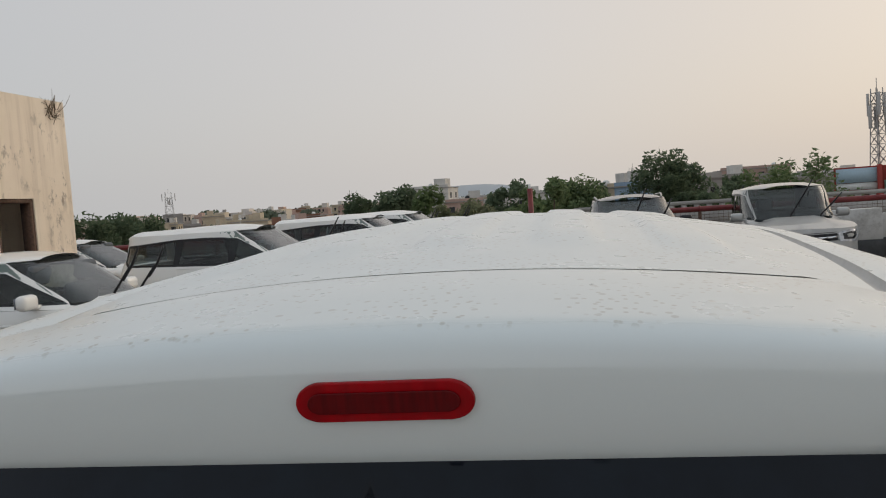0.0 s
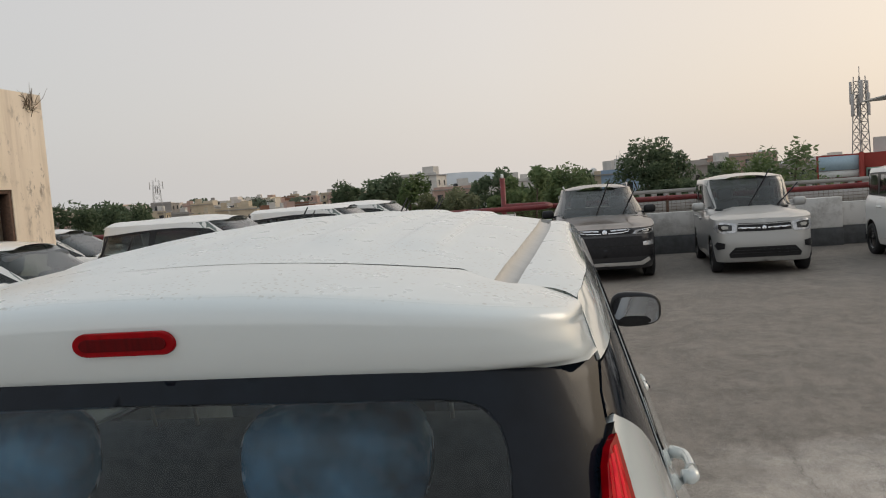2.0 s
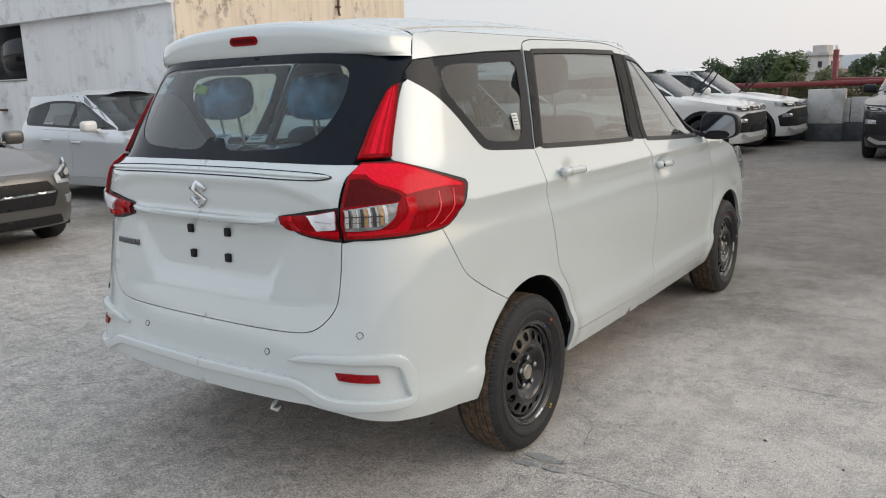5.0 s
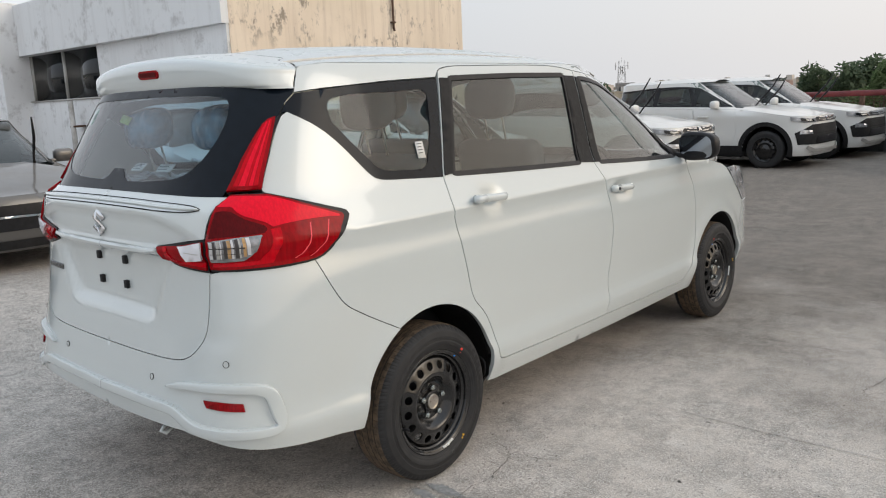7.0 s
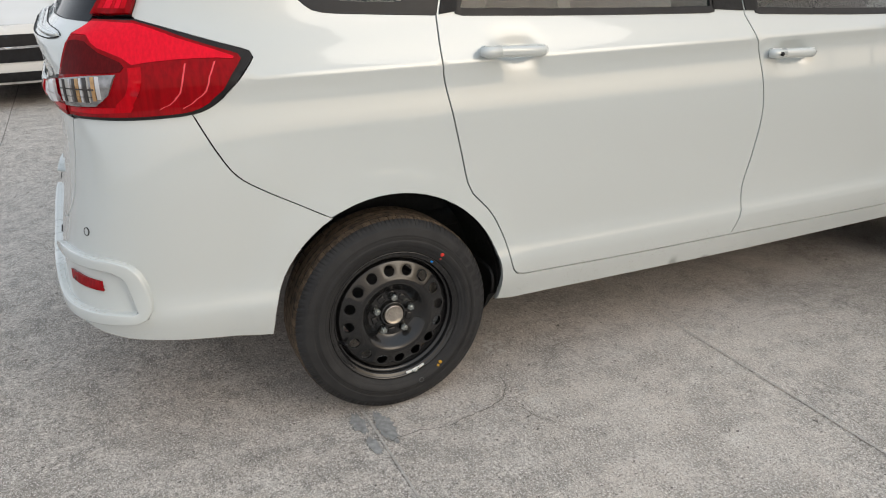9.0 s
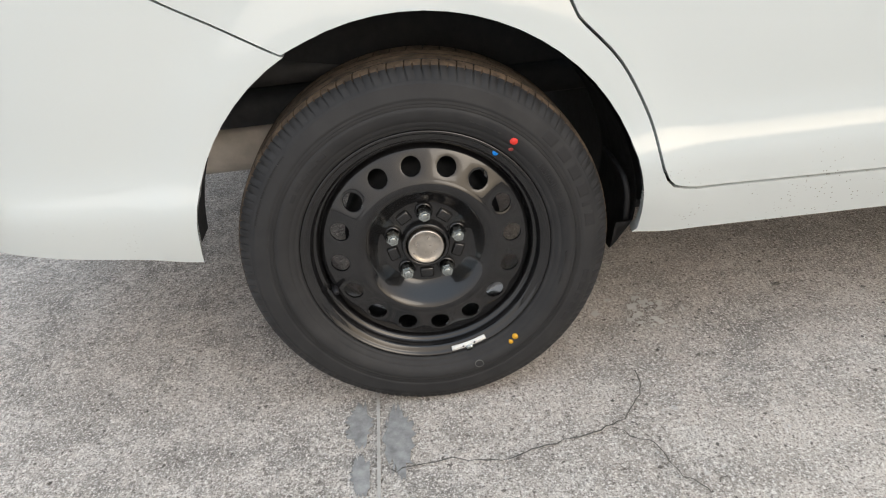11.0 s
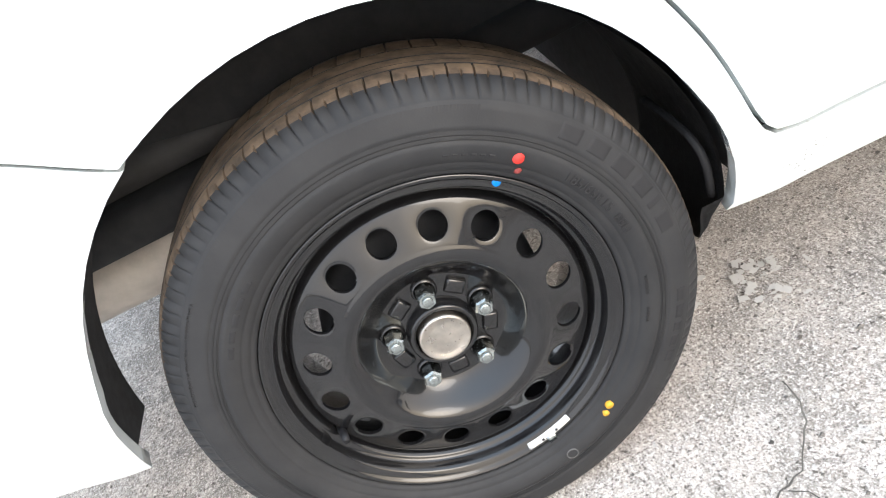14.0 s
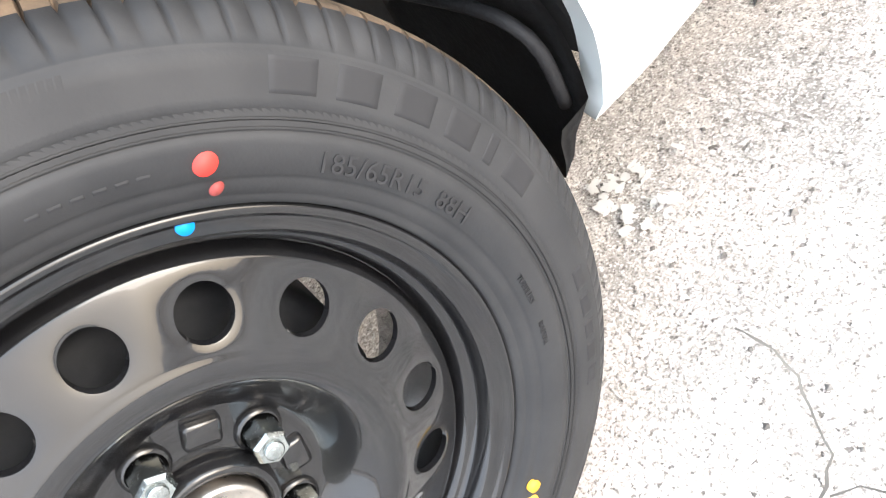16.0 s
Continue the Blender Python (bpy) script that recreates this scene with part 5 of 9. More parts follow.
# quarter window with black border
q_out = S(*window_low) + S(*curve([(0.196, 1.169), (0.248, 1.36), (0.304, 1.550)])) + S(*curve([(0.304, 1.550), (0.0, 1.540), (-0.28, 1.521), (-0.400, 1.510)])) + S((-0.440, 1.480), (-0.464, 1.449))
q_in = S(*curve([(-0.292, 1.405), (-0.290, 1.470), (-0.215, 1.498), (0.0, 1.505), (0.200, 1.510), (0.222, 1.488)])) + S(*curve([(0.190, 1.36), (0.120, 1.222), (0.09, 1.208), (-0.02, 1.212), (-0.110, 1.222), (-0.150, 1.245), (-0.222, 1.322), (-0.292, 1.405)]))
qb = on_body("quarter_window", q_out, FRIT, label="fixed quarter window with black border", holes=[q_in], lift=-0.002, flange=0.01)
for d, sgn in zip(qb, (1, -1)):
    bm = sheet(BODY.place, q_in, (), 0.06, lift=-0.004)
    g = part("pane", bm if sgn > 0 else flipped(bm), REAR_GLASS, d, "tinted glass")
    g.visible_shadow = False
# upper side rail of the body
rail_low = [(-0.402, 1.513), (-0.28, 1.525), (0.0, 1.544), (0.298, 1.556)] + [p for p in door_top if p[1] > 1.556 and p[0] > 0.30] + [p for p in front_top if p[0] < 2.30 and p[1] > 1.12]
rail_up = [(float(MPV_FRONT(z)) - 0.125, z) for z in np.linspace(1.15, 1.57, 8)] + [(1.52, 1.607)] + [(y, 1.615) for y in np.linspace(1.3, -0.25, 9)] + [(-0.345, 1.605), (-0.362, 1.597), (-0.373, 1.575), (-0.388, 1.545)]
on_body("side_rail", S(*(rail_low + rail_up)), WHITE, gap=0.0015, flange=0.012)

# roof: centre height, half-width and seam with the tail spoiler
ROOF_Z = pchip((-0.45, -0.35, -0.2, 0.0, 0.5, 1.0, 1.4, 1.7, 1.86), (1.668, 1.676, 1.689, 1.700, 1.713, 1.706, 1.682, 1.640, 1.602))
ROOF_X = pchip((-0.45, -0.30, 0.0, 0.6, 1.2, 1.7, 1.86), (0.470, 0.482, 0.505, 0.528, 0.524, 0.500, 0.480))


def seam_y(u):
    return -0.343 + 0.060 * min(1.0, abs(u) / 0.88) ** 2 - 0.063 * float(smooth_step(0.86, 1.0, abs(u)))


def roof_z(x, y, xe):
    z = float(ROOF_Z(y)) - 0.052 * (x / xe) ** 2
    ribs = 0.0
    for k in range(-2, 3):
        rx = 0.165 * k
        d = abs(x - rx)
        ribs += 0.0080 * (float(smooth_step(0.050, 0.032, d)))
    return z + ribs * float(smooth_step(-0.20, -0.06, y)) * float(smooth_step(1.66, 1.5, y))


def roof_pt(u, t):
    y = seam_y(u) + 0.0055 + 0.006 * float(smooth_step(0.82, 0.92, abs(u))) + (1.80 + 0.06 * (1 - u * u) - seam_y(u)) * t
    xe = float(ROOF_X(y))
    return (u * xe, y, roof_z(u * xe, y, xe))


part("roof", grid_mesh(roof_pt, np.linspace(-1, 1, 91), np.linspace(0, 1, 70)), WHITE, mpv, "white ribbed roof speckled with dried water spots")
for sgn in (1, -1):
    def ditch(v, y, sgn=sgn):
        xe = float(ROOF_X(y))
        z = roof_z(xe, y, xe)
        off, dz = ((0.0, 0.0), (0.002, -0.010), (0.030, -0.010), (0.034, 0.0))[v]
        return (sgn * (xe + off), y, z + dz - 0.010 * off / 0.034)
    part("roof_moulding", grid_mesh(ditch, range(4), np.linspace(-0.335, 1.78, 50), sgn < 0), SILVER, mpv, "grey roof drip moulding")

    def shoulder(t, y, sgn=sgn):
        xe = float(ROOF_X(y))
        a = np.array([xe + 0.034, y, roof_z(xe, y, xe) - 0.010])
        ys = min(max(y, -0.34), 1.50) if y < 1.5 else y
        zt = float(np.interp(y, (-0.40, -0.335, -0.25, 1.3, 1.52, 1.60, 1.80), (1.590, 1.605, 1.615, 1.615, 1.607, 1.575, 1.545)))
        b = BODY.place(BODY.by_y(y, zt), zt)
        m = np.array([(a[0] + b[0]) / 2 + 0.012, y, max(a[2], b[2]) + 0.006])
        p = a * (1 - t) ** 2 + 2 * m * t * (1 - t) + b * t * t
        return (sgn * p[0], p[1], p[2])
    part("roof_side", grid_mesh(lambda t, w, shoulder=shoulder: shoulder(t, -0.344 - 0.018 * t * t + (1.78 + 0.344 + 0.018 * t * t) * w), np.linspace(0, 1, 9), np.linspace(0, 1, 48) ** 1.15, sgn < 0), WHITE, mpv)

# tail spoiler with the high brake lamp
SP_C = np.array(curve([(-0.343, 1.681), (-0.41, 1.677), (-0.48, 1.671), (-0.545, 1.6625), (-0.570, 1.6575), (-0.585, 1.646), (-0.592, 1.625), (-0.589, 1.585), (-0.580, 1.553), (-0.570, 1.540), (-0.545, 1.536)], 0.008))
at_side = lambda y, z: tuple(BODY.place(BODY.by_y(y, z), z))
SP_E = np.array(curve([(0.492, -0.347, 1.624), (0.545, -0.352, 1.618), at_side(-0.365, 1.597), at_side(-0.376, 1.575), at_side(-0.390, 1.550), at_side(-0.397, 1.532), at_side(-0.392, 1.526)], 0.005))


def along(line, t):
    k = t * (len(line) - 1)
    i = min(int(k), len(line) - 2)
    return line[i] + (line[i + 1] - line[i]) * (k - i)


def spoiler(u, v):
    c, e = along(SP_C, v), along(SP_E, v)
    a = abs(u)
    y = seam_y(a) * (1 - v) ** 6 + (1 - (1 - v) ** 6) * (e[1] + (c[0] - e[1]) * (1 - a ** 4.2) ** (1 / 2.6))
    z = e[2] + (c[1] - e[2]) * (1 - a ** 2.2)
    x = e[0] * u
    xe = float(ROOF_X(seam_y(a)))
    z += (roof_z(min(a, 1.0) * xe, seam_y(a), xe) - 0.001 - z) * (1 - v) ** 8
    return (x, y, z)


tailgate_sp = part("tail_spoiler", grid_mesh(spoiler, np.linspace(-1, 1, 81), np.concatenate([[0.0008], np.linspace(0.012, 1, 60)]), True), WHITE, mpv, "white roof spoiler")
part("seam_strip", grid_mesh(lambda u, v: (u * 0.492, seam_y(u) - 0.012 + 0.024 * v, roof_z(u * float(ROOF_X(seam_y(u))), seam_y(u), float(ROOF_X(seam_y(u)))) - 0.0022), np.linspace(-1, 1, 41), (0, 1)), SEAM, mpv)
spv = float(np.argmin(np.abs(SP_C[:, 1] - 1.600) + (SP_C[:, 0] > -0.58) * 9) / (len(SP_C) - 1))


def pill(rx, rz, n=40, p=2.0):
    """A rounded bar's outline."""
    out = []
    for k in range(n):
        t = 2 * math.pi * k / n
        cx = (rx - rz) * (1 if math.cos(t) > 0 else -1)
        out.append((cx + rz * math.cos(t), rz * math.sin(t)))
    return out


def spoiler_face(x, dz):
    """The rear face of the spoiler at x off the middle and dz above the lamp's middle."""
    v = np.clip(spv - dz / 0.475, 0, 1)
    return Vector(spoiler(x / 0.607, float(v)))


def raised_pill(rx, rz, lift, inner=0.0):
    bm = bmesh.new()
    rings = []
    for sc, lf in ((1.0, -0.006), (1.0, lift * 0.6), (0.965, lift), (0.90, lift)):
        row = []
        for x, z in pill(rx, rz):
            xx, zz = x - (1 - sc) * rz * (1 if x > 0 else -1) * 1.0 * (abs(x) > 0), z * sc
            q = spoiler_face(xx + 0.018, zz)
            row.append(bm.verts.new((q.x, q.y - lf, q.z)))
        rings.append(row)
    for a, b in zip(rings, rings[1:]):
        for k in range(len(a)):
            bm.faces.new((a[k], a[(k + 1) % len(a)], b[(k + 1) % len(b)], b[k]))
    bm.faces.new(rings[-1])
    return bm


hl = part("high_brake_lamp", raised_pill(0.0705, 0.0205, 0.006), RED_LENS, tailgate_sp, "oblong red brake lamp in the spoiler")
part("lamp_window", raised_pill(0.0600, 0.0105, 0.0085), DEEP_RED, hl)

# tailgate
glass_low = [(0.0, 1.195), (0.2, 1.195), (0.4, 1.193), (0.604, 1.187)]
gate = T(*curve([(0.0, 0.633), (0.25, 0.635), (0.43, 0.642), (0.515, 0.656), (0.565, 0.690), (0.602, 0.745), (0.611, 0.83), (0.612, 0.944)]))
lamp_in_low = curve([(0.612, 0.948), (0.50, 0.960), (0.428, 0.979), (0.400, 1.001), (0.386, 1.024)])
lamp_in_up = curve([(0.386, 1.024), (0.45, 1.033), (0.52, 1.045), (0.613, 1.058)])
gate += T(*lamp_in_low) + T(*lamp_in_up) + T((0.615, 1.10), (0.620, 1.150), (0.624, 1.185)) + T(*glass_low[::-1])
gate_rows = (0.745, 0.76, 0.775, 0.79, 0.976, 0.985, 0.994, 1.003, 1.02, 1.035, 1.06, 1.09, 1.108, 1.123, 1.138, 1.15)
tailgate = on_tail("tailgate", gate, WHITE, gap=GAPW, rows=gate_rows, flange=0.015, step=0.025)
moulding("tailgate_lip", at_width([(0.0, 1.1615, 0.0095), (0.25, 1.1605, 0.0095), (0.45, 1.1560, 0.0090), (0.545, 1.1520, 0.0070), (0.574, 1.1505, 0.0028)]), 0.008, WHITE, tailgate, "slim raised lip under the rear window")
moulding("lip_line", at_width([(0.0, 1.1500, 0.0015), (0.25, 1.1490, 0.0015), (0.45, 1.1450, 0.0015), (0.545, 1.1440, 0.0013), (0.580, 1.1495, 0.0011)]), 0.003, GAP, tailgate)
moulding("lip_line", at_width([(0.0, 1.1725, 0.0011), (0.25, 1.1715, 0.0011), (0.45, 1.1665, 0.0011), (0.545, 1.1600, 0.0011), (0.580, 1.1515, 0.0010)]), 0.003, GAP, tailgate)
moulding("tailgate_ridge", at_width([(0.0, 1.001, 0.011), (0.20, 1.002, 0.011), (0.32, 1.005, 0.010), (0.385, 1.011, 0.007)]), 0.009, WHITE, tailgate, "pressed ridge between the tail lamps")
for x, z in ((0.100, 0.944), (-0.100, 0.944), (0.094, 0.852), (-0.094, 0.852)):
    q = BODY.place(BODY.by_x(abs(x), z), z)
    bm = box(-0.0125, -0.012, -0.015, 0.0125, 0.012, 0.015, bevel=0.003)
    bmesh.ops.transform(bm, matrix=Matrix.Translation((x, q[1], z)), verts=bm.verts)
    part("plate_clip", bm, BLACK_PLASTIC, tailgate, "small black plate clip")
q = BODY.place(MID, 1.085)
part("emblem", badge(bmesh.new(), Matrix.Translation((0, q[1] - 0.004, 1.079)) @ Matrix.Rotation(radians(90), 4, "X"), 0.097), CHROME, tailgate, "chrome emblem")
for k in range(6):
    x = -0.545 + 0.0265 * k
    q = BODY.place(BODY.by_x(abs(x), 0.866), 0.866)
    bm = box(x - 0.0095, q[1] - 0.006, 0.855, x + 0.0095, q[1] + 0.004, 0.877, bevel=0.002)
    add_box(bm, x - 0.0095, q[1] - 0.007, 0.8635, x + 0.002, q[1] + 0.004, 0.8675)
    part("badge_letter", bm, DARK_CHROME, tailgate)

# rear window
rg_out = T(*glass_low) + T((0.606, 1.215), (0.611, 1.30), (0.615, 1.372), (0.627, 1.42)) + S((-0.472, 1.440), (-0.468, 1.449), (-0.444, 1.480), (-0.404, 1.513), (-0.394, 1.532)) + T((0.5, 1.548), (0.3, 1.560), (0.0, 1.565))
rg_in = T(*curve([(0.0, 1.270), (0.035, 1.268), (0.06, 1.240), (0.09, 1.228), (0.25, 1.231), (0.400, 1.246), (0.470, 1.285), (0.503, 1.345), (0.513, 1.40), (0.508, 1.455), (0.485, 1.495), (0.42, 1.514), (0.2, 1.520), (0.0, 1.522)]))
keep_mid = lambda q: abs(q.x) < 4e-3
# the border is cut in two pieces that meet on the middle line
border = T((0.0, 1.195)) + rg_out[1:] + rg_in[::-1]
border_ob = part("rear_window", both_sides(sheet(BODY.place, border, (), 0.03, lift=-0.004, flange=0.01, keep_edge=keep_mid)), FRIT, mpv, "rear window with broad black border")
bm = sheet(BODY.place, rg_in, (), 0.06, lift=-0.006)
g = part("pane", both_sides(bm), REAR_GLASS, border_ob, "tinted rear glass")
g.visible_shadow = False

# tail lamps
for sgn in (1, -1):
    lamp = new("tail_lamp")
    lamp.parent = mpv
    lamp["label"] = "tall red tail lamp with black surround"

    def lens_part(name, outline, mat, lift, flange=0.02, holes=(), step=0.02, label="", lamp=lamp, sgn=sgn):
        bm = sheet(BODY.place, outline, holes, step, 0.0, lift, flange)
        return part(name, bm if sgn > 0 else flipped(bm), mat, lamp, label)
    outer = T((0.618, 0.952), (0.655, 0.951)) + S(*lamp_rim) + T((0.626, 1.190), (0.620, 1.10), (0.618, 1.05))
    lens_part("surround", outer, BLACK_TRIM, 0.004, 0.02)
    red = T((0.621, 0.959), (0.655, 0.958)) + S(*curve([(-0.640, 0.960), (-0.57, 0.963), (-0.505, 0.969), (-0.458, 0.990), (-0.406, 1.042), (-0.368, 1.087), (-0.373, 1.099), (-0.43, 1.119), (-0.500, 1.145), (-0.598, 1.183)])) + T((0.629, 1.186), (0.623, 1.10), (0.621, 1.05))
    lens_part("lens", red, RED_LENS, 0.013, 0.012, label="glossy red lamp lens")
    dark = T((0.629, 1.060), (0.655, 1.062)) + S(*curve([(-0.700, 1.064), (-0.650, 1.067), (-0.640, 1.078), (-0.645, 1.089), (-0.690, 1.113)])) + T((0.665, 1.139), (0.648, 1.142), (0.632, 1.140))
    lens_part("inner_lens", dark, DEEP_RED, 0.0145, 0.004)
    band = T((0.631, 1.150), (0.662, 1.149)) + S(*curve([(-0.690, 1.123), (-0.640, 1.099), (-0.622, 1.083), (-0.589, 1.088), (-0.508, 1.093), (-0.425, 1.092), (-0.388, 1.088)])) + S(*curve([(-0.384, 1.093), (-0.43, 1.112), (-0.505, 1.139), (-0.560, 1.160), (-0.602, 1.176)])) + T((0.655, 1.180), (0.631, 1.180))
    lens_part("light_guide", band, BRIGHT_RED, 0.0150, 0.004)
    stripe = S(*curve([(-0.632, 1.076), (-0.634, 1.050), (-0.652, 1.010), (-0.672, 0.990)])) + T((0.70, 0.987), (0.631, 0.988), (0.630, 0.968), (0.70, 0.967)) + S(*curve([(-0.640, 0.972), (-0.622, 1.010), (-0.606, 1.050), (-0.602, 1.078)]))
    lens_part("light_guide", stripe, RED_GUIDE, 0.0150, 0.004)
    for bow in ([(-0.500, 1.082), (-0.513, 1.043), (-0.535, 1.002), (-0.572, 0.978)], [(-0.430, 1.084), (-0.449, 1.047), (-0.474, 1.007), (-0.520, 0.978)]):
        guide = S(*curve(bow)) + S(*curve([(y - 0.004, z) for y, z in bow[::-1]]))
        lens_part("light_guide", guide, PINK_GUIDE, 0.0142, 0.003, step=0.008)
    clear = T((0.632, 0.998), (0.67, 0.997)) + S((-0.712, 0.998), (-0.696, 1.003), (-0.684, 1.018), (-0.672, 1.042), (-0.660, 1.060)) + T((0.70, 1.058), (0.655, 1.053), (0.630, 1.050))
    lens_part("clear_lens", clear, INDICATOR_LENS, 0.0185, 0.008, step=0.008, label="clear indicator lens")
    # upright facets in painted light, shaded and amber tones
    for k in range(11):
        c = BODY.by_x(0.636, 1.025) + 0.0092 * k
        z0, z1 = 1.002 + 0.0012 * max(0, k - 8) ** 2, 1.046 + 0.0010 * k
        width = (0.0080, 0.0055, 0.0078, 0.0036, 0.0072)[k % 5]
        lens_part("lens_facet", [(c, z0), (c + width, z0), (c + width, z1), (c, z1)], (CLEAR_LENS, FACET_SHADED, SILVER, CLEAR_LENS, FACET_SHADED, AMBER_FACET, CLEAR_LENS, FACET_SHADED, SILVER, AMBER_FACET, CLEAR_LENS)[k], 0.0200 + 0.0008 * (k % 2), 0.003)
    for zz in (1.014, 1.031):
        lens_part("lens_rib", [(BODY.by_x(0.636, zz), zz), (BODY.by_x(0.72, zz), zz), (BODY.by_x(0.72, zz), zz + 0.0022), (BODY.by_x(0.636, zz), zz + 0.0022)], FACET_SHADED, 0.0212, 0.003)
    up = T((0.609, 1.200), (0.66, 1.199)) + S(*lamp_up_out) + T((0.640, 1.441), (0.628, 1.420), (0.616, 1.372), (0.612, 1.30))
    lens_part("surround", up, BLACK_TRIM, 0.004, 0.02)
    upl_out = curve([(-0.603, 1.201), (-0.575, 1.262), (-0.545, 1.320), (-0.515, 1.378), (-0.492, 1.424)])
    upl = T((0.613, 1.198), (0.66, 1.199)) + S(*upl_out) + T((0.632, 1.431), (0.622, 1.422), (0.617, 1.405), (0.615, 1.36), (0.614, 1.30))
    lens_part("upper_lens", upl, RED_LENS, 0.014, 0.012, label="tall red upper lens")
    for k, (a, b, mat) in enumerate(((0.10, 0.26, RED_GUIDE), (0.28, 0.50, BRIGHT_RED), (0.52, 0.60, RED_GUIDE), (0.62, 0.76, BRIGHT_RED), (0.78, 0.92, RED_GUIDE))):
        low, top = 1.211, 1.408 + 0.012 * min(1.0, 1.6 * a)
        zs = np.linspace(low, top, 9)
        edge = lambda f, z: BODY.by_x(0.617, z) * (1 - f) + BODY.by_y(float(np.interp(z, [q[1] for q in upl_out], [q[0] for q in upl_out])) - 0.006, z) * f
        lens_part("light_guide", [(edge(a, z), z) for z in zs] + [(edge(b, z), z) for z in zs[::-1]], mat, 0.0148 + 0.0004 * (k % 2), 0.003)
    inn = T(*lamp_in_low) + T(*lamp_in_up)
    gate_lamp = lens_part("gate_lens", inn, BLACK_TRIM, 0.004, 0.02)
    inl = T((0.607, 0.956), (0.50, 0.968), (0.432, 0.987), (0.408, 1.005), (0.397, 1.020), (0.45, 1.027), (0.52, 1.038), (0.608, 1.050))
    lens_part("gate_red_lens", inl, RED_LENS, 0.013, 0.012)
    lens_part("reversing_lens", T((0.606, 1.001), (0.545, 0.999), (0.532, 1.005), (0.507, 1.030), (0.511, 1.034), (0.56, 1.041), (0.606, 1.047)), REVERSING, 0.020, 0.010, label="clear reversing lens")
    lens_part("lens_rib", T((0.597, 1.012), (0.545, 1.010), (0.545, 1.0125), (0.597, 1.0145)), SILVER, 0.0215, 0.003)
    lens_part("light_guide", T((0.606, 0.966), (0.52, 0.975), (0.462, 0.988), (0.440, 1.010), (0.432, 1.022), (0.448, 1.024), (0.463, 1.005), (0.480, 0.994), (0.53, 0.985), (0.606, 0.982)), RED_GUIDE, 0.0150, 0.004)

# bumper
bump = T(*curve([(0.0, 0.633), (0.25, 0.635), (0.43, 0.642), (0.515, 0.656), (0.565, 0.690), (0.602, 0.745), (0.611, 0.83), (0.612, 0.944)]))
bump += T((0.645, 0.951)) + S(*[p for p in lamp_rim if p[0] <= -0.5045 and p[1] < 0.97]) + S(*bumper_seam) + S(*[p for p in rear_arch if p[0] < -0.172 and p[1] > 0.330])
bump += S(*curve([(-0.366, 0.324), (-0.45, 0.336), (-0.60, 0.350)])) + T((0.77, 0.366), (0.72, 0.380), (0.63, 0.404), (0.52, 0.418), (0.36, 0.410), (0.18, 0.402), (0.0, 0.398))
bumper = on_tail("rear_bumper", bump, WHITE, gap=0.0006, rows=(0.405, 0.42, 0.45, 0.54, 0.556, 0.66, 0.76), flange=0.02, step=0.02)
for sgn in (1, -1):
    bm = sheet(BODY.place, T((0.616, 0.537), (0.66, 0.536), (0.735, 0.529), (0.741, 0.503), (0.68, 0.508), (0.630, 0.514)), (), 0.02, 0, 0.006, 0.02)
    part("reflector", bm if sgn > 0 else flipped(bm), REFLECTOR_RED, bumper, "red corner reflector")
    for x, z in ((0.682, 0.656), (0.33, 0.566)):
        c = BODY.by_x(x, z)
        p0, p1, p2 = BODY.place(c, z), BODY.place(c + 0.01, z), BODY.place(c, z + 0.01)
        nn = Vector(np.cross(p1 - p0, p2 - p0)).normalized()
        p = Vector(p0)
        bm = add_lathe(bmesh.new(), [(-0.002, 0.0115), (0.0022, 0.0112), (0.0022, 0.0096), (-0.001, 0.0094)], 24, "z")
        bmesh.ops.transform(bm, matrix=Matrix.Translation(p) @ nn.to_track_quat("Z", "Y").to_matrix().to_4x4(), verts=bm.verts)
        ring = part("sensor_ring", bm if sgn > 0 else flipped(bm), GAP, bumper)
        bm = bmesh.new()
        bmesh.ops.create_circle(bm, cap_ends=True, radius=0.0098, segments=20, matrix=Matrix.Translation(p + nn * 0.0012) @ nn.to_track_quat("Z", "Y").to_matrix().to_4x4())
        part("parking_sensor", bm if sgn > 0 else flipped(bm), WHITE, ring)
yy = lambda v: ("side", v)
moulding("bumper_frame", at_width([(0.44, 0.556, 0.004), (0.50, 0.568, 0.012), (0.58, 0.576, 0.016), (0.68, 0.579, 0.018), (0.745, 0.577, 0.019), (yy(-0.745), 0.574, 0.020), (yy(-0.722), 0.564, 0.023), (yy(-0.706), 0.545, 0.026), (yy(-0.696), 0.510, 0.028), (yy(-0.690), 0.470, 0.026), (yy(-0.690), 0.450, 0.020), (yy(-0.696), 0.438, 0.017),
                                   (yy(-0.712), 0.431, 0.017), (yy(-0.745), 0.430, 0.019), (0.715, 0.432, 0.020), (0.66, 0.434, 0.021), (0.61, 0.438, 0.021), (0.585, 0.443, 0.021), (0.56, 0.453, 0.021), (0.51, 0.475, 0.020), (0.485, 0.482, 0.020), (0.45, 0.485, 0.020), (0.30, 0.482, 0.020), (0.0, 0.476, 0.020)]), 0.018, WHITE, bumper, "raised bumper moulding round the corner reflector", 0.78)
part("tow_eye", tube([(0.30, -0.80, 0.375), (0.30, -0.835, 0.360), (0.305, -0.85, 0.348), (0.315, -0.84, 0.340), (0.31, -0.81, 0.35)], 0.008, 8), WHITE, mpv, "small tow eye under the bumper")

# front wings, bonnet, nose
END = BODY.front_at - BODY.rear_at + BODY.quarter


def mpv_hood(y):
    return 1.075 + (0.86 - 1.075) * float(smooth_step(2.2, 3.65, y))


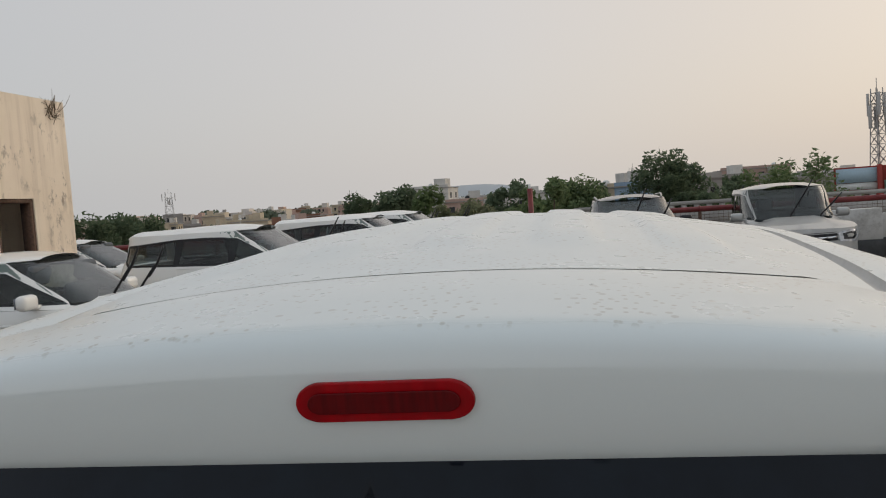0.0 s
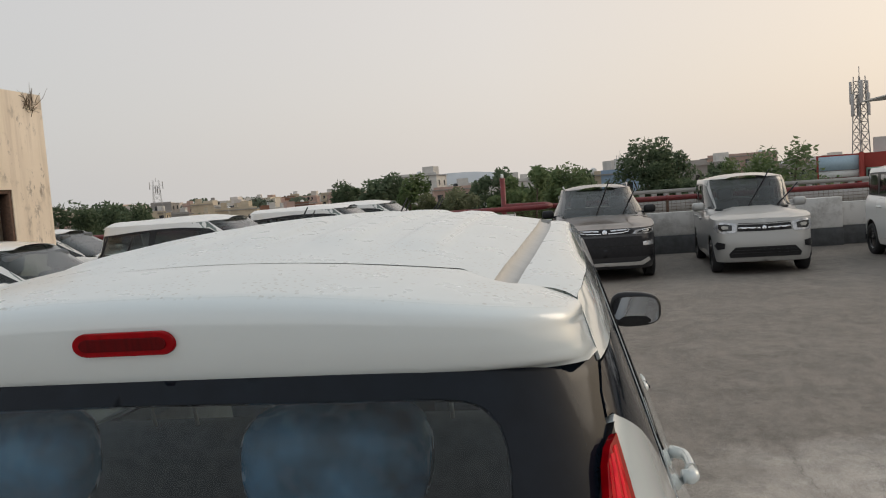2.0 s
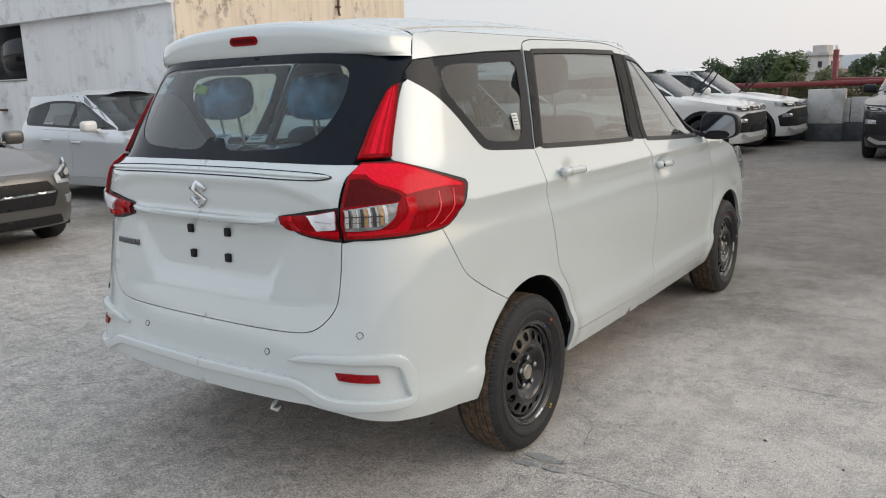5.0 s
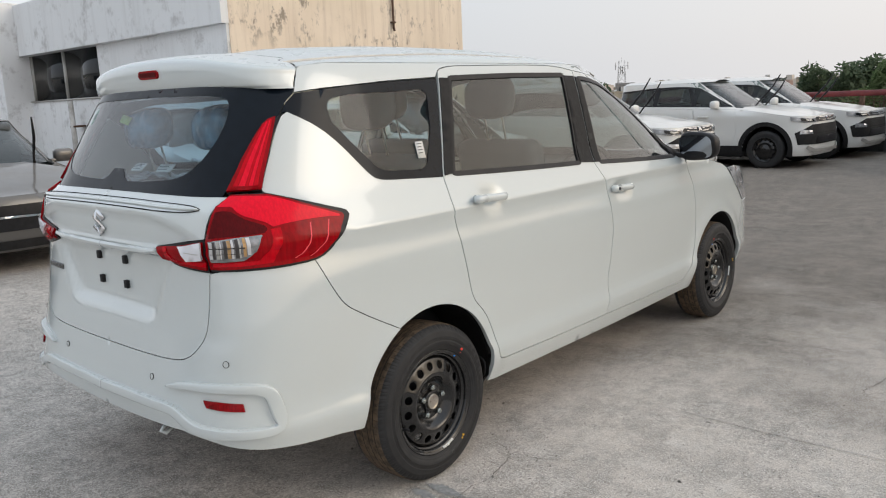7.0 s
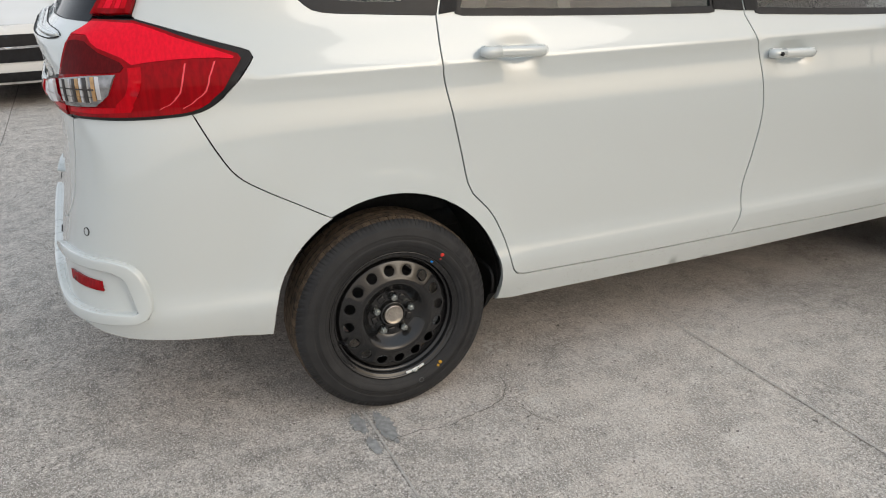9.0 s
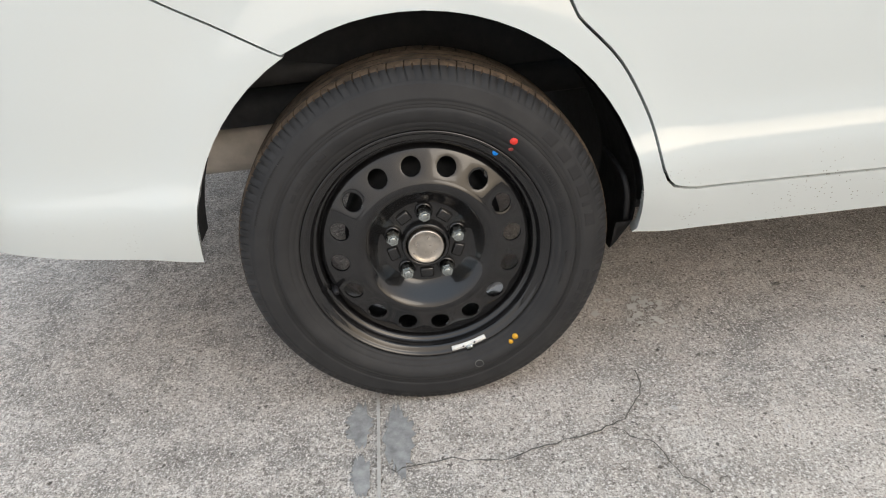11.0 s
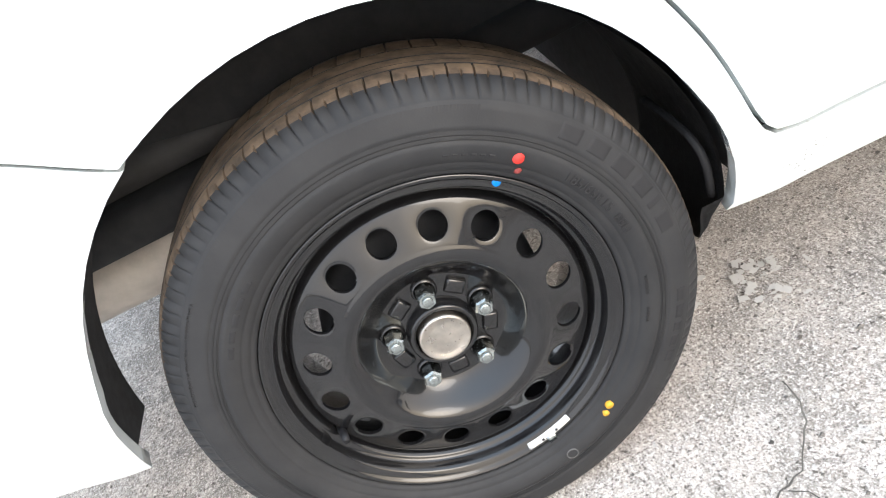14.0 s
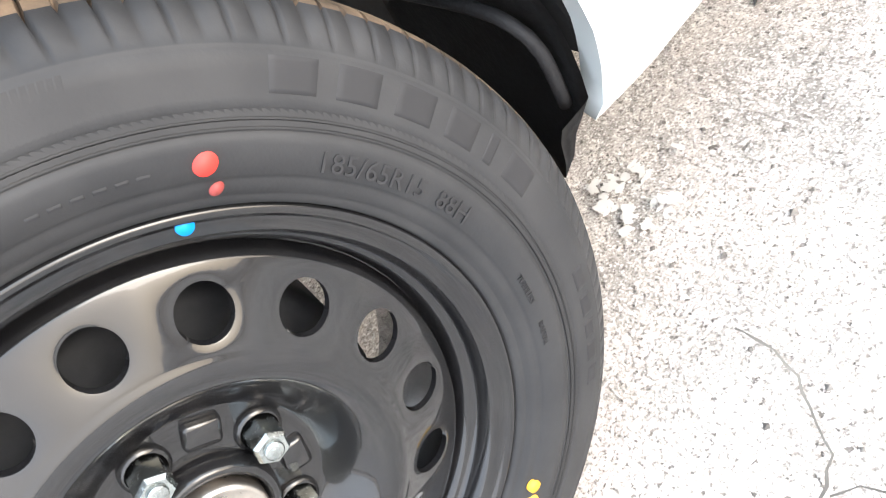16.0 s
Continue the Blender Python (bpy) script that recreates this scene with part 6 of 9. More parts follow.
def F(*pts):
    """Outline points (x off the middle, z) on the nose."""
    out = []
    for x, z in pts:
        cc = np.linspace(END, BODY.front_at - BODY.rear_at, 300)
        out.append((float(np.interp(x, BODY.place(cc, z + 0 * cc)[:, 0], cc)), z))
    return out


wing = S(*(seam_a)) + S((2.25, 0.30), (2.372, 0.27)) + S(*[p for p in front_arch[::-1] if p[1] > 0.27]) + S((3.115, 0.27), (3.14, 0.52), (3.20, 0.70), (3.02, 0.86), (2.92, 0.955)) + S(*[(y, mpv_hood(y)) for y in np.linspace(2.85, 2.36, 8)])
on_body("front_wing", wing, WHITE, gap=GAPW, rows=ROWS, flange=0.02)
head = S((3.20, 0.705), (3.03, 0.86), (2.93, 0.955), (3.05, 0.955)) + F((0.62, 0.90), (0.47, 0.86), (0.50, 0.74))
on_body("headlamp", head, HEADLAMP, label="clear headlamp", gap=0.002, lift=0.004)
nose = S((3.125, 0.28), (3.145, 0.52), (3.205, 0.695)) + F((0.495, 0.735), (0.465, 0.86), (0.0, 0.87), (0.0, 0.28))
keepn = lambda q: abs(q.x) < 4e-3
part("front_bumper", both_sides(sheet(BODY.place, nose, (), 0.05, GAPW, 0, 0.02, (), keepn)), WHITE, mpv)
part("front_grille", both_sides(sheet(BODY.place, F((0.0, 0.70), (0.44, 0.72), (0.42, 0.84), (0.0, 0.85)), (), 0.05, 0, 0.008, 0.01, (), keepn)), CHROME, mpv)


def hood_pt(u, y):
    z = mpv_hood(y)
    xe = float(BODY.place(BODY.by_y(min(y, 3.36), z), z)[0])
    return (u * xe, y, z + 0.05 * (1 - abs(u) ** 2.6) + 0.012 * math.exp(-((abs(u) - 0.6) / 0.1) ** 2))


part("bonnet", grid_mesh(hood_pt, np.linspace(-1, 1, 25), np.linspace(2.36, 3.36, 24)), WHITE, mpv)
CAB = Shell(((0, 1), (0, 0)), ((1.0, 1.68), (0.0, 0.0)), ((0, 1), (0, 0)), ((1.0, 1.68), (4.5, 4.5)), 0.1, 0.9, belly=0.007)
CAB.wide, CAB.nose, CAB.mid = BODY.wide, MPV_FRONT, BODY.mid
g = part("windscreen", both_sides(grid_mesh(lambda u, v: CAB.place(0.8 + CAB.quarter * (1 - 0.66 * u), 1.06 + 0.545 * v), np.linspace(0, 1, 16), np.linspace(0, 1, 14), True)), WINDSCREEN, mpv)
g.visible_shadow = False

# door mirrors
for sgn in (1, -1):
    bm = bmesh.new()
    bmesh.ops.create_cube(bm, size=1)
    bmesh.ops.subdivide_edges(bm, edges=bm.edges, cuts=6, use_grid_fill=True)
    for v in bm.verts:
        p = v.co * 2
        n = 3.2
        r = (abs(p.x) ** n + abs(p.y) ** n + abs(p.z) ** n) ** (-1 / n)
        q = p * r
        v.co = Vector((q.x * 0.118, q.y * (0.085 if q.y > 0 else 0.030), q.z * 0.082 * (1 - 0.10 * q.x)))
    bmesh.ops.transform(bm, matrix=Matrix.Translation((0.922, 2.262, 1.138)) @ Matrix.Rotation(radians(-8), 4, "Z"), verts=bm.verts)
    mir = part("door_mirror", bm if sgn > 0 else flipped(bm), BLACK_TRIM, mpv, "black door mirror")
    bm = box(0.74, 2.245, 1.070, 0.88, 2.295, 1.100, bevel=0.012)
    part("mirror_arm", bm if sgn > 0 else flipped(bm), BLACK_PLASTIC, mir)
    bm = bmesh.new()
    vs = [bm.verts.new((0.104 * math.copysign(abs(math.cos(t)) ** 0.55, math.cos(t)), 0.0, 0.068 * math.copysign(abs(math.sin(t)) ** 0.55, math.sin(t)))) for t in np.linspace(0, 2 * math.pi, 40, endpoint=False)]
    bm.faces.new(vs)
    bmesh.ops.transform(bm, matrix=Matrix.Translation((0.921, 2.2265, 1.138)) @ Matrix.Rotation(radians(-8), 4, "Z") @ Matrix.Rotation(radians(12), 4, "X"), verts=bm.verts)
    part("mirror_glass", bm if sgn > 0 else flipped(bm), MIRROR, mir)

# dark inner skin behind the seams, floor, wheel housings
skin_out = [(MID, 0.45), (MID, 1.15)] + T((0.6, 1.16)) + S((-0.45, 1.16), (0.2, 1.12), (1.3, 1.07), (2.3, 1.02), (2.9, 0.90), (3.1, 0.80)) + [(END, 0.80), (END, 0.36)] + S(*arch(2.74, 0.315, 0.40, 0.36, 8, 172, 16)) + S(*arch(0.0, 0.315, 0.40, 0.36, 8, 172, 16))
part("inner_skin", both_sides(sheet(BODY.place, skin_out, (), 0.08, 0, -0.022)), GAP, mpv)
part("underbody", box(-0.72, 0.45, 0.22, 0.72, 3.35, 0.33, bevel=0.03), LINER, mpv)
part("underbody_rear", box(-0.62, -0.74, 0.47, 0.62, 0.47, 0.53, bevel=0.02), LINER, mpv)
for yc in (0.0, 2.74):
    for sgn in (1, -1):
        bm = grid_mesh(lambda t, x: (x, yc + 0.371 * math.cos(t), 0.326 + 0.371 * math.sin(t)), np.linspace(0.0, math.pi if yc else 2.40, 26), np.linspace(0.69, 0.838, 6))
        cap = [bm.verts.new((0.60, yc + 0.371 * math.cos(t), 0.326 + 0.371 * math.sin(t))) for t in np.linspace(0.42, math.pi - (0.42 if yc else 0.80), 26)]
        bm.faces.new(cap)
        part("wheel_housing", bm if sgn > 0 else flipped(bm), LINER, mpv)
for sgn in (1, -1):
    bm = grid_mesh(lambda t, x: (x, -0.372 * math.cos(math.pi - t), 0.328 + 0.371 * math.sin(t) ), np.linspace(2.30, 3.09, 14), np.linspace(0.755, 0.838, 5))
    part("arch_lip", bm if sgn > 0 else flipped(bm), LINER, mpv, "black liner lip behind the wheel")
for sgn in (1, -1):
    bm = grid_mesh(lambda x, t: (x, -0.001 + 0.360 * math.cos(t) - 0.10 * max(0.0, 0.12 - t) ** 1.5, 0.330 + 0.360 * math.sin(max(t, -0.265 + 0.205 * float(smooth_step(0.795, 0.848, x)) ** 1.6))), np.linspace(0.62, 0.846, 20), np.linspace(-0.265, 1.45, 34))
    bmesh.ops.solidify(bm, geom=bm.faces, thickness=-0.006)
    ridge = [(x, -0.001 + 0.347 * math.cos(t), 0.330 + 0.347 * math.sin(t)) for x, t in ((0.70, 0.16), (0.79, 0.16), (0.822, 0.13), (0.832, 0.06), (0.826, -0.08))]
    add_tube(bm, curve(ridge, 0.012), 0.005, 8)
    part("mud_flap", bm if sgn > 0 else flipped(bm), BLACK_PLASTIC, mpv, "black mud flap")
bm = add_lathe(bmesh.new(), [(-0.70, 0.001), (-0.70, 0.075), (-0.685, 0.086), (-0.12, 0.086), (-0.105, 0.075), (-0.105, 0.001)], 32, "y")
for v in bm.verts:
    v.co.x *= 1.35
bmesh.ops.transform(bm, matrix=Matrix.Translation((0.40, 0.0, 0.385)), verts=bm.verts)
bmesh.ops.translate(bm, vec=(0.03, 0, 0.035), verts=bm.verts)
part("exhaust_silencer", bm, MUFFLER, mpv, "steel exhaust silencer")
part("rear_axle", tube([(-0.6, 0.0, 0.30), (0.6, 0.0, 0.30)], 0.05, 12), LINER, mpv)
part("damper", tube([(0.58, 0.10, 0.30), (0.55, 0.14, 0.55)], 0.030, 12), LINER, mpv)

# wheels of the people carrier: x = 0 is the outer sidewall, outward is +x


def tyre_meshes():
    pitches, per = 72, 8
    cut_at = (0.0, 0.045, 0.12, 0.44, 0.5, 0.56, 0.88, 0.955)
    ang = lambda k, twist=0.0: 2 * math.pi * (k // per + cut_at[k % per] + twist) / pitches
    steps = pitches * per
    # across the tyre, from the outer bead over the tread to the inner bead
    side_pts = [(-0.016, 0.207), (-0.010, 0.2085), (-0.0075, 0.2130), (-0.0075, 0.2145), (-0.0042, 0.2155), (-0.0030, 0.222), (-0.0020, 0.2245), (0.0, 0.2255), (0.0010, 0.240), (0.0012, 0.2455), (0.0002, 0.2460), (0.0002, 0.2470), (0.0012, 0.2475), (-0.0004, 0.2485), (-0.0004, 0.2515), (0.0006, 0.2520), (-0.0006, 0.2528), (-0.0004, 0.2570), (0.0000, 0.2575), (-0.0010, 0.262), (-0.0035, 0.274), (-0.0052, 0.2825), (-0.0064, 0.2832), (-0.0064, 0.2842), (-0.0075, 0.2850)]
    notch = [(-0.0100, 0.2890, 0.0010), (-0.0125, 0.2925, 0.0026), (-0.0155, 0.2968, 0.0036), (-0.0200, 0.3010, 0.0046), (-0.0250, 0.3042, 0.0055)]
    sw = bmesh.new()
    rings = []
    for x, r in side_pts:
        rings.append([sw.verts.new((x, r * math.cos(ang(k)), r * math.sin(ang(k)))) for k in range(steps)])
    for x, r, d in notch:
        ring = []
        for k in range(steps):
            deep = d * (1.0 if k % per == 0 else 0.6 if k % per == 4 else 0.0)
            t = ang(k, 0.10 * (r - 0.29) / 0.015)
            ring.append(sw.verts.new((x - deep * 0.6, (r - deep) * math.cos(t), (r - deep) * math.sin(t))))
        rings.append(ring)
    for a, b in zip(rings, rings[1:]):
        for k in range(steps):
            sw.faces.new((a[k], b[k], b[(k + 1) % steps], a[(k + 1) % steps]))
    inner = [(-0.165, 0.3042), (-0.180, 0.292), (-0.190, 0.26), (-0.185, 0.225), (-0.175, 0.207)]
    rr = [[sw.verts.new((x, r * math.cos(2 * math.pi * k / 64), r * math.sin(2 * math.pi * k / 64))) for k in range(64)] for x, r in inner]
    for a, b in zip(rr, rr[1:]):
        for k in range(64):
            sw.faces.new((a[k], b[k], b[(k + 1) % 64], a[(k + 1) % 64]))
    tr = bmesh.new()
    xs = [(-0.0250, 0.3042, 0.0055), (-0.0290, 0.3058, 0.0058), (-0.0345, 0.3072, 0.006), (-0.0458, 0.3085, 0.0035), (-0.0460, 0.2990, 0), (-0.0482, 0.2990, 0), (-0.0484, 0.3088, 0.0), (-0.0600, 0.3091, 0.0), (-0.0602, 0.3050, 0), (-0.0612, 0.3050, 0), (-0.0614, 0.3091, 0),
          (-0.0780, 0.3092, 0.0), (-0.0782, 0.2990, 0), (-0.0812, 0.2990, 0), (-0.0814, 0.3092, 0.0), (-0.1100, 0.3090, 0.0), (-0.1102, 0.2990, 0), (-0.1132, 0.2990, 0), (-0.1134, 0.3088, 0.0035), (-0.150, 0.3072, 0.006), (-0.165, 0.3042, 0.004)]
    groove = bmesh.new()

    def ring_in(bm, x, r, d):
        out = []
        for k in range(steps):
            deep = d * (1.0 if k % per == 0 else 0.6 if k % per == 4 and x > -0.03 else 0.0)
            t = ang(k, 0.095 + 3.0 * (x + 0.025))
            out.append(bm.verts.new((x, (r - deep) * math.cos(t), (r - deep) * math.sin(t))))
        return out
    for a, b in zip(xs, xs[1:]):
        bm = groove if -0.16 < a[0] < -0.04 and min(a[1], b[1]) < 0.3055 else tr
        u, v = ring_in(bm, *a), ring_in(bm, *b)
        for k in range(steps):
            bm.faces.new((u[k], v[k], v[(k + 1) % steps], u[(k + 1) % steps]))
    return sw, tr, groove


def rim_mesh():
    """The pressed steel disc and rim, with a ring of sixteen round holes."""
    n_h, seg, turn = 16, 12, radians(-7.5)
    steps = n_h * seg
    bm = bmesh.new()

    def ring(x, r):
        return [bm.verts.new((x, r * math.cos(turn + 2 * math.pi * k / steps), r * math.sin(turn + 2 * math.pi * k / steps))) for k in range(steps)]

    def join(a, b):
        for k in range(steps):
            bm.faces.new((a[k], b[k], b[(k + 1) % steps], a[(k + 1) % steps]))
    outer = [(-0.020, 0.2075), (-0.0125, 0.2078), (-0.0100, 0.2062), (-0.0100, 0.2035), (-0.0130, 0.2010), (-0.0150, 0.1985), (-0.0160, 0.1925), (-0.0185, 0.1900), (-0.0280, 0.1885), (-0.0320, 0.1870), (-0.0335, 0.1840), (-0.0345, 0.1812), (-0.0460, 0.1795), (-0.0490, 0.1775), (-0.0480, 0.1755), (-0.0400, 0.1740)]
    last = None
    for x, r in outer:
        cur = ring(x, r)
        if last:
            join(last, cur)
        last = cur
    # the holed band between r0 and r1
    r0, r1 = 0.1698, 0.1245

    def band(r):
        t = max(0.0, 0.1725 - r) / 0.051
        return -0.0350 + 0.0185 * t ** 0.85

    def spoke(r, a):
        return bm.verts.new((band(r), r * math.cos(a), r * math.sin(a)))
    edge_ring = ring(band(0.1722), 0.1722)
    join(last, edge_ring)
    last = edge_ring
    first = [spoke(r0, turn + 2 * math.pi * k / steps) for k in range(steps)]
    join(last, first)
    end = [spoke(r1, turn + 2 * math.pi * k / steps) for k in range(steps)]
    radii = np.linspace(r0, r1, 8)[1:-1]
    walls = [[spoke(r, turn + 2 * math.pi * h / n_h) for r in radii] for h in range(n_h)]
    hr, hm = 0.0160, 0.1455
    for h in range(n_h):
        a0 = turn + 2 * math.pi * (h + 0.5) / n_h
        loop = [first[(h * seg + k) % steps] for k in range(seg + 1)] + walls[(h + 1) % n_h] + [end[(h * seg + k) % steps] for k in range(seg, -1, -1)] + walls[h][::-1]
        hole = []
        for v in loop:
            ang, rad = math.atan2(v.co.z, v.co.y) - a0, math.hypot(v.co.y, v.co.z)
            u, w = rad * math.sin(ang), rad * math.cos(ang) - hm
            d = math.hypot(u, w)
            hole.append((u / d, w / d))

        def round_hole(size, drop):
            out = []
            for u, w in hole:
                rr, aa = math.hypot(u * size, hm + w * size), a0 + math.atan2(u * size, hm + w * size)
                out.append(bm.verts.new((band(rr) - drop, rr * math.cos(aa), rr * math.sin(aa))))
            return out
        rim_in, edge, lip, deep = round_hole(hr + 0.0035, 0.0), round_hole(hr, 0.0008), round_hole(hr, 0.0008), round_hole(hr - 0.0006, 0.0055)
        n = len(loop)
        for k in range(n):
            q = (k + 1) % n
            bm.faces.new((loop[k], rim_in[k], rim_in[q], loop[q]))
            bm.faces.new((rim_in[k], edge[k], edge[q], rim_in[q]))
            bm.faces.new((lip[k], deep[k], deep[q], lip[q]))
    last = ring(band(0.1232), 0.1232)
    join(end, last)
    for x, r in [(-0.0160, 0.1212), (-0.0150, 0.1180), (-0.0146, 0.1140), (-0.0152, 0.1095), (-0.0175, 0.1045), (-0.0215, 0.0995), (-0.0275, 0.0945), (-0.0355, 0.0880), (-0.0420, 0.0820), (-0.0468, 0.0760), (-0.0480, 0.0735), (-0.0485, 0.0720), (-0.0480, 0.0440), (-0.0470, 0.0400), (-0.0490, 0.0370), (-0.0600, 0.0365)]:
        cur = ring(x, r)
        join(last, cur)
        last = cur
    return bm


def arc_bar(r0, r1, a0, a1, x, thick, n=8, slant=0.0):
    """A slim raised bar bent round the sidewall; angles in degrees."""
    bm = bmesh.new()
    rows = []
    for k in range(n + 1):
        a = a0 + (a1 - a0) * k / n
        row = []
        for r, dx in ((r0, 0.0), (r0, thick), (r1, thick), (r1, 0.0)):
            t = radians(a + slant * (r - r0))
            row.append(bm.verts.new((x + dx, r * math.cos(t), r * math.sin(t))))
        rows.append(row)
    for a, b in zip(rows, rows[1:]):
        for k in range(3):
            bm.faces.new((a[k], a[k + 1], b[k + 1], b[k]))
    bm.faces.new(rows[0][::-1])
    bm.faces.new(rows[-1])
    bmesh.ops.recalc_face_normals(bm, faces=bm.faces)
    return bm


SIDE_R = (0.2245, 0.2255, 0.240, 0.2475, 0.251, 0.262, 0.274, 0.2825, 0.285)
SIDE_X = (-0.0020, 0.0, 0.0010, 0.0012, 0.0006, -0.0010, -0.0035, -0.0052, -0.0075)


def side_bar(r0, r1, a0, a1, lift=0.00028):
    """A slightly raised bar that follows the sidewall's curve; angles in degrees."""
    bm = grid_mesh(lambda r, a: (float(np.interp(r, SIDE_R, SIDE_X)) + (lift if r0 < r < r1 and min(a0, a1) < a < max(a0, a1) else -0.0006), r * math.cos(radians(a)), r * math.sin(radians(a))),
                   [r0, r0 + 0.0006] + list(np.linspace(r0 + 0.003, r1 - 0.003, 4)) + [r1 - 0.0006, r1], [a0, a0 + (a1 - a0) * 0.04] + list(np.linspace(a0 + (a1 - a0) * 0.2, a0 + (a1 - a0) * 0.8, 4)) + [a1 - (a1 - a0) * 0.04, a1])
    return bm


def arc_text(words, size, r, a_start, x, thick):
    """Raised writing round the sidewall, reading clockwise from a_start degrees."""
    bm = text_mesh(words, size, thick / 2)
    for v in bm.verts:
        t = radians(a_start) - v.co.x / r
        rad = r + v.co.y
        v.co = Vector((x + thick / 2 + v.co.z, rad * math.cos(t), rad * math.sin(t)))
    return bm


def disc(r, a, x, size, n=18, squash=1.0):
    bm = bmesh.new()
    t = radians(a)
    c = Vector((x, r * math.cos(t), r * math.sin(t)))
    top = [bm.verts.new(c + Vector((0.0012, size * math.cos(k), size * squash * math.sin(k)))) for k in np.linspace(0, 2 * math.pi, n, endpoint=False)]
    low = [bm.verts.new(c + Vector((-0.003, size * 1.08 * math.cos(k), size * squash * 1.08 * math.sin(k)))) for k in np.linspace(0, 2 * math.pi, n, endpoint=False)]
    bm.faces.new(top)
    for k in range(n):
        bm.faces.new((low[k], low[(k + 1) % n], top[(k + 1) % n], top[k]))
    return bm


def full_wheel(m):
    """A tyre on a black steel wheel with nuts, hub, weight and factory marks."""
    hub = new("wheel")
    hub.parent = mpv
    hub.matrix_basis = m
    hub["label"] = "black steel wheel with new tyre"
    sw, tr, gr = tyre_meshes()
    tyre = part("tyre", sw, TYRE, hub, "new black tyre")
    part("tread", tr, TREAD, tyre, "tread dusted brown", smooth=False)
    # grooves take a near-black material, so their shade is in the colour
    part("groove", gr, LINER, tyre, smooth=False)
    rim = part("rim", rim_mesh(), RIM_BLACK, hub, "glossy black steel wheel with round holes")
    part("brake_drum", add_lathe(bmesh.new(), [(-0.075, 0.0001), (-0.075, 0.128), (-0.082, 0.136), (-0.140, 0.138), (-0.140, 0.0001)], 40), LINER, hub)
    barrel = add_lathe(bmesh.new(), [(-0.0450, 0.177), (-0.09, 0.174), (-0.17, 0.186), (-0.185, 0.207)], 56)
    part("rim_barrel", barrel, RIM_BLACK, hub)
    cap = add_lathe(bmesh.new(), [(-0.055, 0.0310), (-0.0300, 0.0306), (-0.0262, 0.0296), (-0.0258, 0.0275), (-0.0285, 0.0245), (-0.0280, 0.0170), (-0.0272, 0.0100), (-0.0270, 0.0001)], 40)
    part("hub_cap", cap, HUB, hub, "bare steel hub cap")
    part("hub_ring", add_lathe(bmesh.new(), [(-0.048, 0.0420), (-0.034, 0.0400), (-0.0320, 0.0370), (-0.033, 0.0335), (-0.050, 0.0312)], 36), RIM_BLACK, rim)
    for k in range(5):
        a = radians(87 + 72 * k)
        c = Matrix.Translation((0, 0.0572 * math.cos(a), 0.0572 * math.sin(a)))
        nut = add_lathe(bmesh.new(), [(-0.048, 0.0001), (-0.048, 0.0155), (-0.0455, 0.0148), (-0.0445, 0.0125)], 20)
        bmesh.ops.transform(nut, matrix=c, verts=nut.verts)
        hexa = add_lathe(bmesh.new(), [(-0.0455, 0.0118), (-0.0260, 0.0118), (-0.0232, 0.0098), (-0.0232, 0.0066)], 6)
        bmesh.ops.transform(hexa, matrix=c @ Matrix.Rotation(0.3 + k, 4, "X"), verts=hexa.verts)
        n = part("wheel_nut", hexa, STEEL, hub, "zinc-plated wheel nut", smooth=False)
        part("nut_collar", nut, RIM_BLACK, n)
        stud = add_lathe(bmesh.new(), [(-0.0260, 0.0066), (-0.0212, 0.0062), (-0.0205, 0.0050), (-0.0205, 0.0001)], 16)
        bmesh.ops.transform(stud, matrix=c, verts=stud.verts)
        part("stud", stud, STEEL, n)
        a2 = a + radians(36)
        pad = box(-0.004, -0.012, -0.0095, 0.004, 0.012, 0.0095, bevel=0.0035)
        bmesh.ops.transform(pad, matrix=Matrix.Translation((-0.0475, 0.0575 * math.cos(a2), 0.0575 * math.sin(a2))) @ Matrix.Rotation(a2 + math.pi / 2, 4, "X"), verts=pad.verts)
        part("pressed_pad", pad, RIM_BLACK, rim)
    a = radians(-160)
    part("valve", tube([(-0.055, 0.176 * math.cos(a), 0.176 * math.sin(a)), (-0.030, 0.172 * math.cos(a), 0.172 * math.sin(a)), (-0.012, 0.168 * math.cos(a), 0.168 * math.sin(a))], [0.0055, 0.005, 0.0045], 12), BLACK_TRIM, hub, "black rubber valve")
    w = part("balance_weight", arc_bar(0.1955, 0.2020, -83, -65, -0.0165, 0.0065, 10), PAPER, hub, "pale clip-on balance weight")
    part("weight_clip", arc_bar(0.2000, 0.2110, -76, -72.5, -0.0120, 0.0030, 3), STEEL, w)
    part("weight_bolt", disc(0.1985, -77, -0.0100, 0.0018, 10), INK, w)
    part("weight_bolt", disc(0.1985, -71, -0.0100, 0.0018, 10), INK, w)
    part("paint_dot", disc(0.2330, 49.0, 0.0006, 0.0062, 20, 0.85), RED_DOT, tyre, "red paint dot")
    part("paint_dot", disc(0.2195, 47.6, -0.0034, 0.0040, 14, 0.7), plain("smeared_red_paint", (0.22, 0.035, 0.03), 0.6), tyre)
    part("paint_dot", disc(0.1995, 51.3, -0.0142, 0.0046), BLUE_DOT, rim, "blue paint dot")
    part("paint_dot", disc(0.2255, -53.0, 0.0006, 0.0050, 16, 0.9), YELLOW_DOT, tyre, "yellow paint dot")
    part("paint_dot", disc(0.2285, -56.0, 0.0010, 0.0040, 16, 0.9), YELLOW_DOT, tyre, "yellow paint dot")
    mark = add_lathe(bmesh.new(), [(0.0, 0.0078), (0.0014, 0.0076), (0.0014, 0.0066), (0.0, 0.0064)], 24)
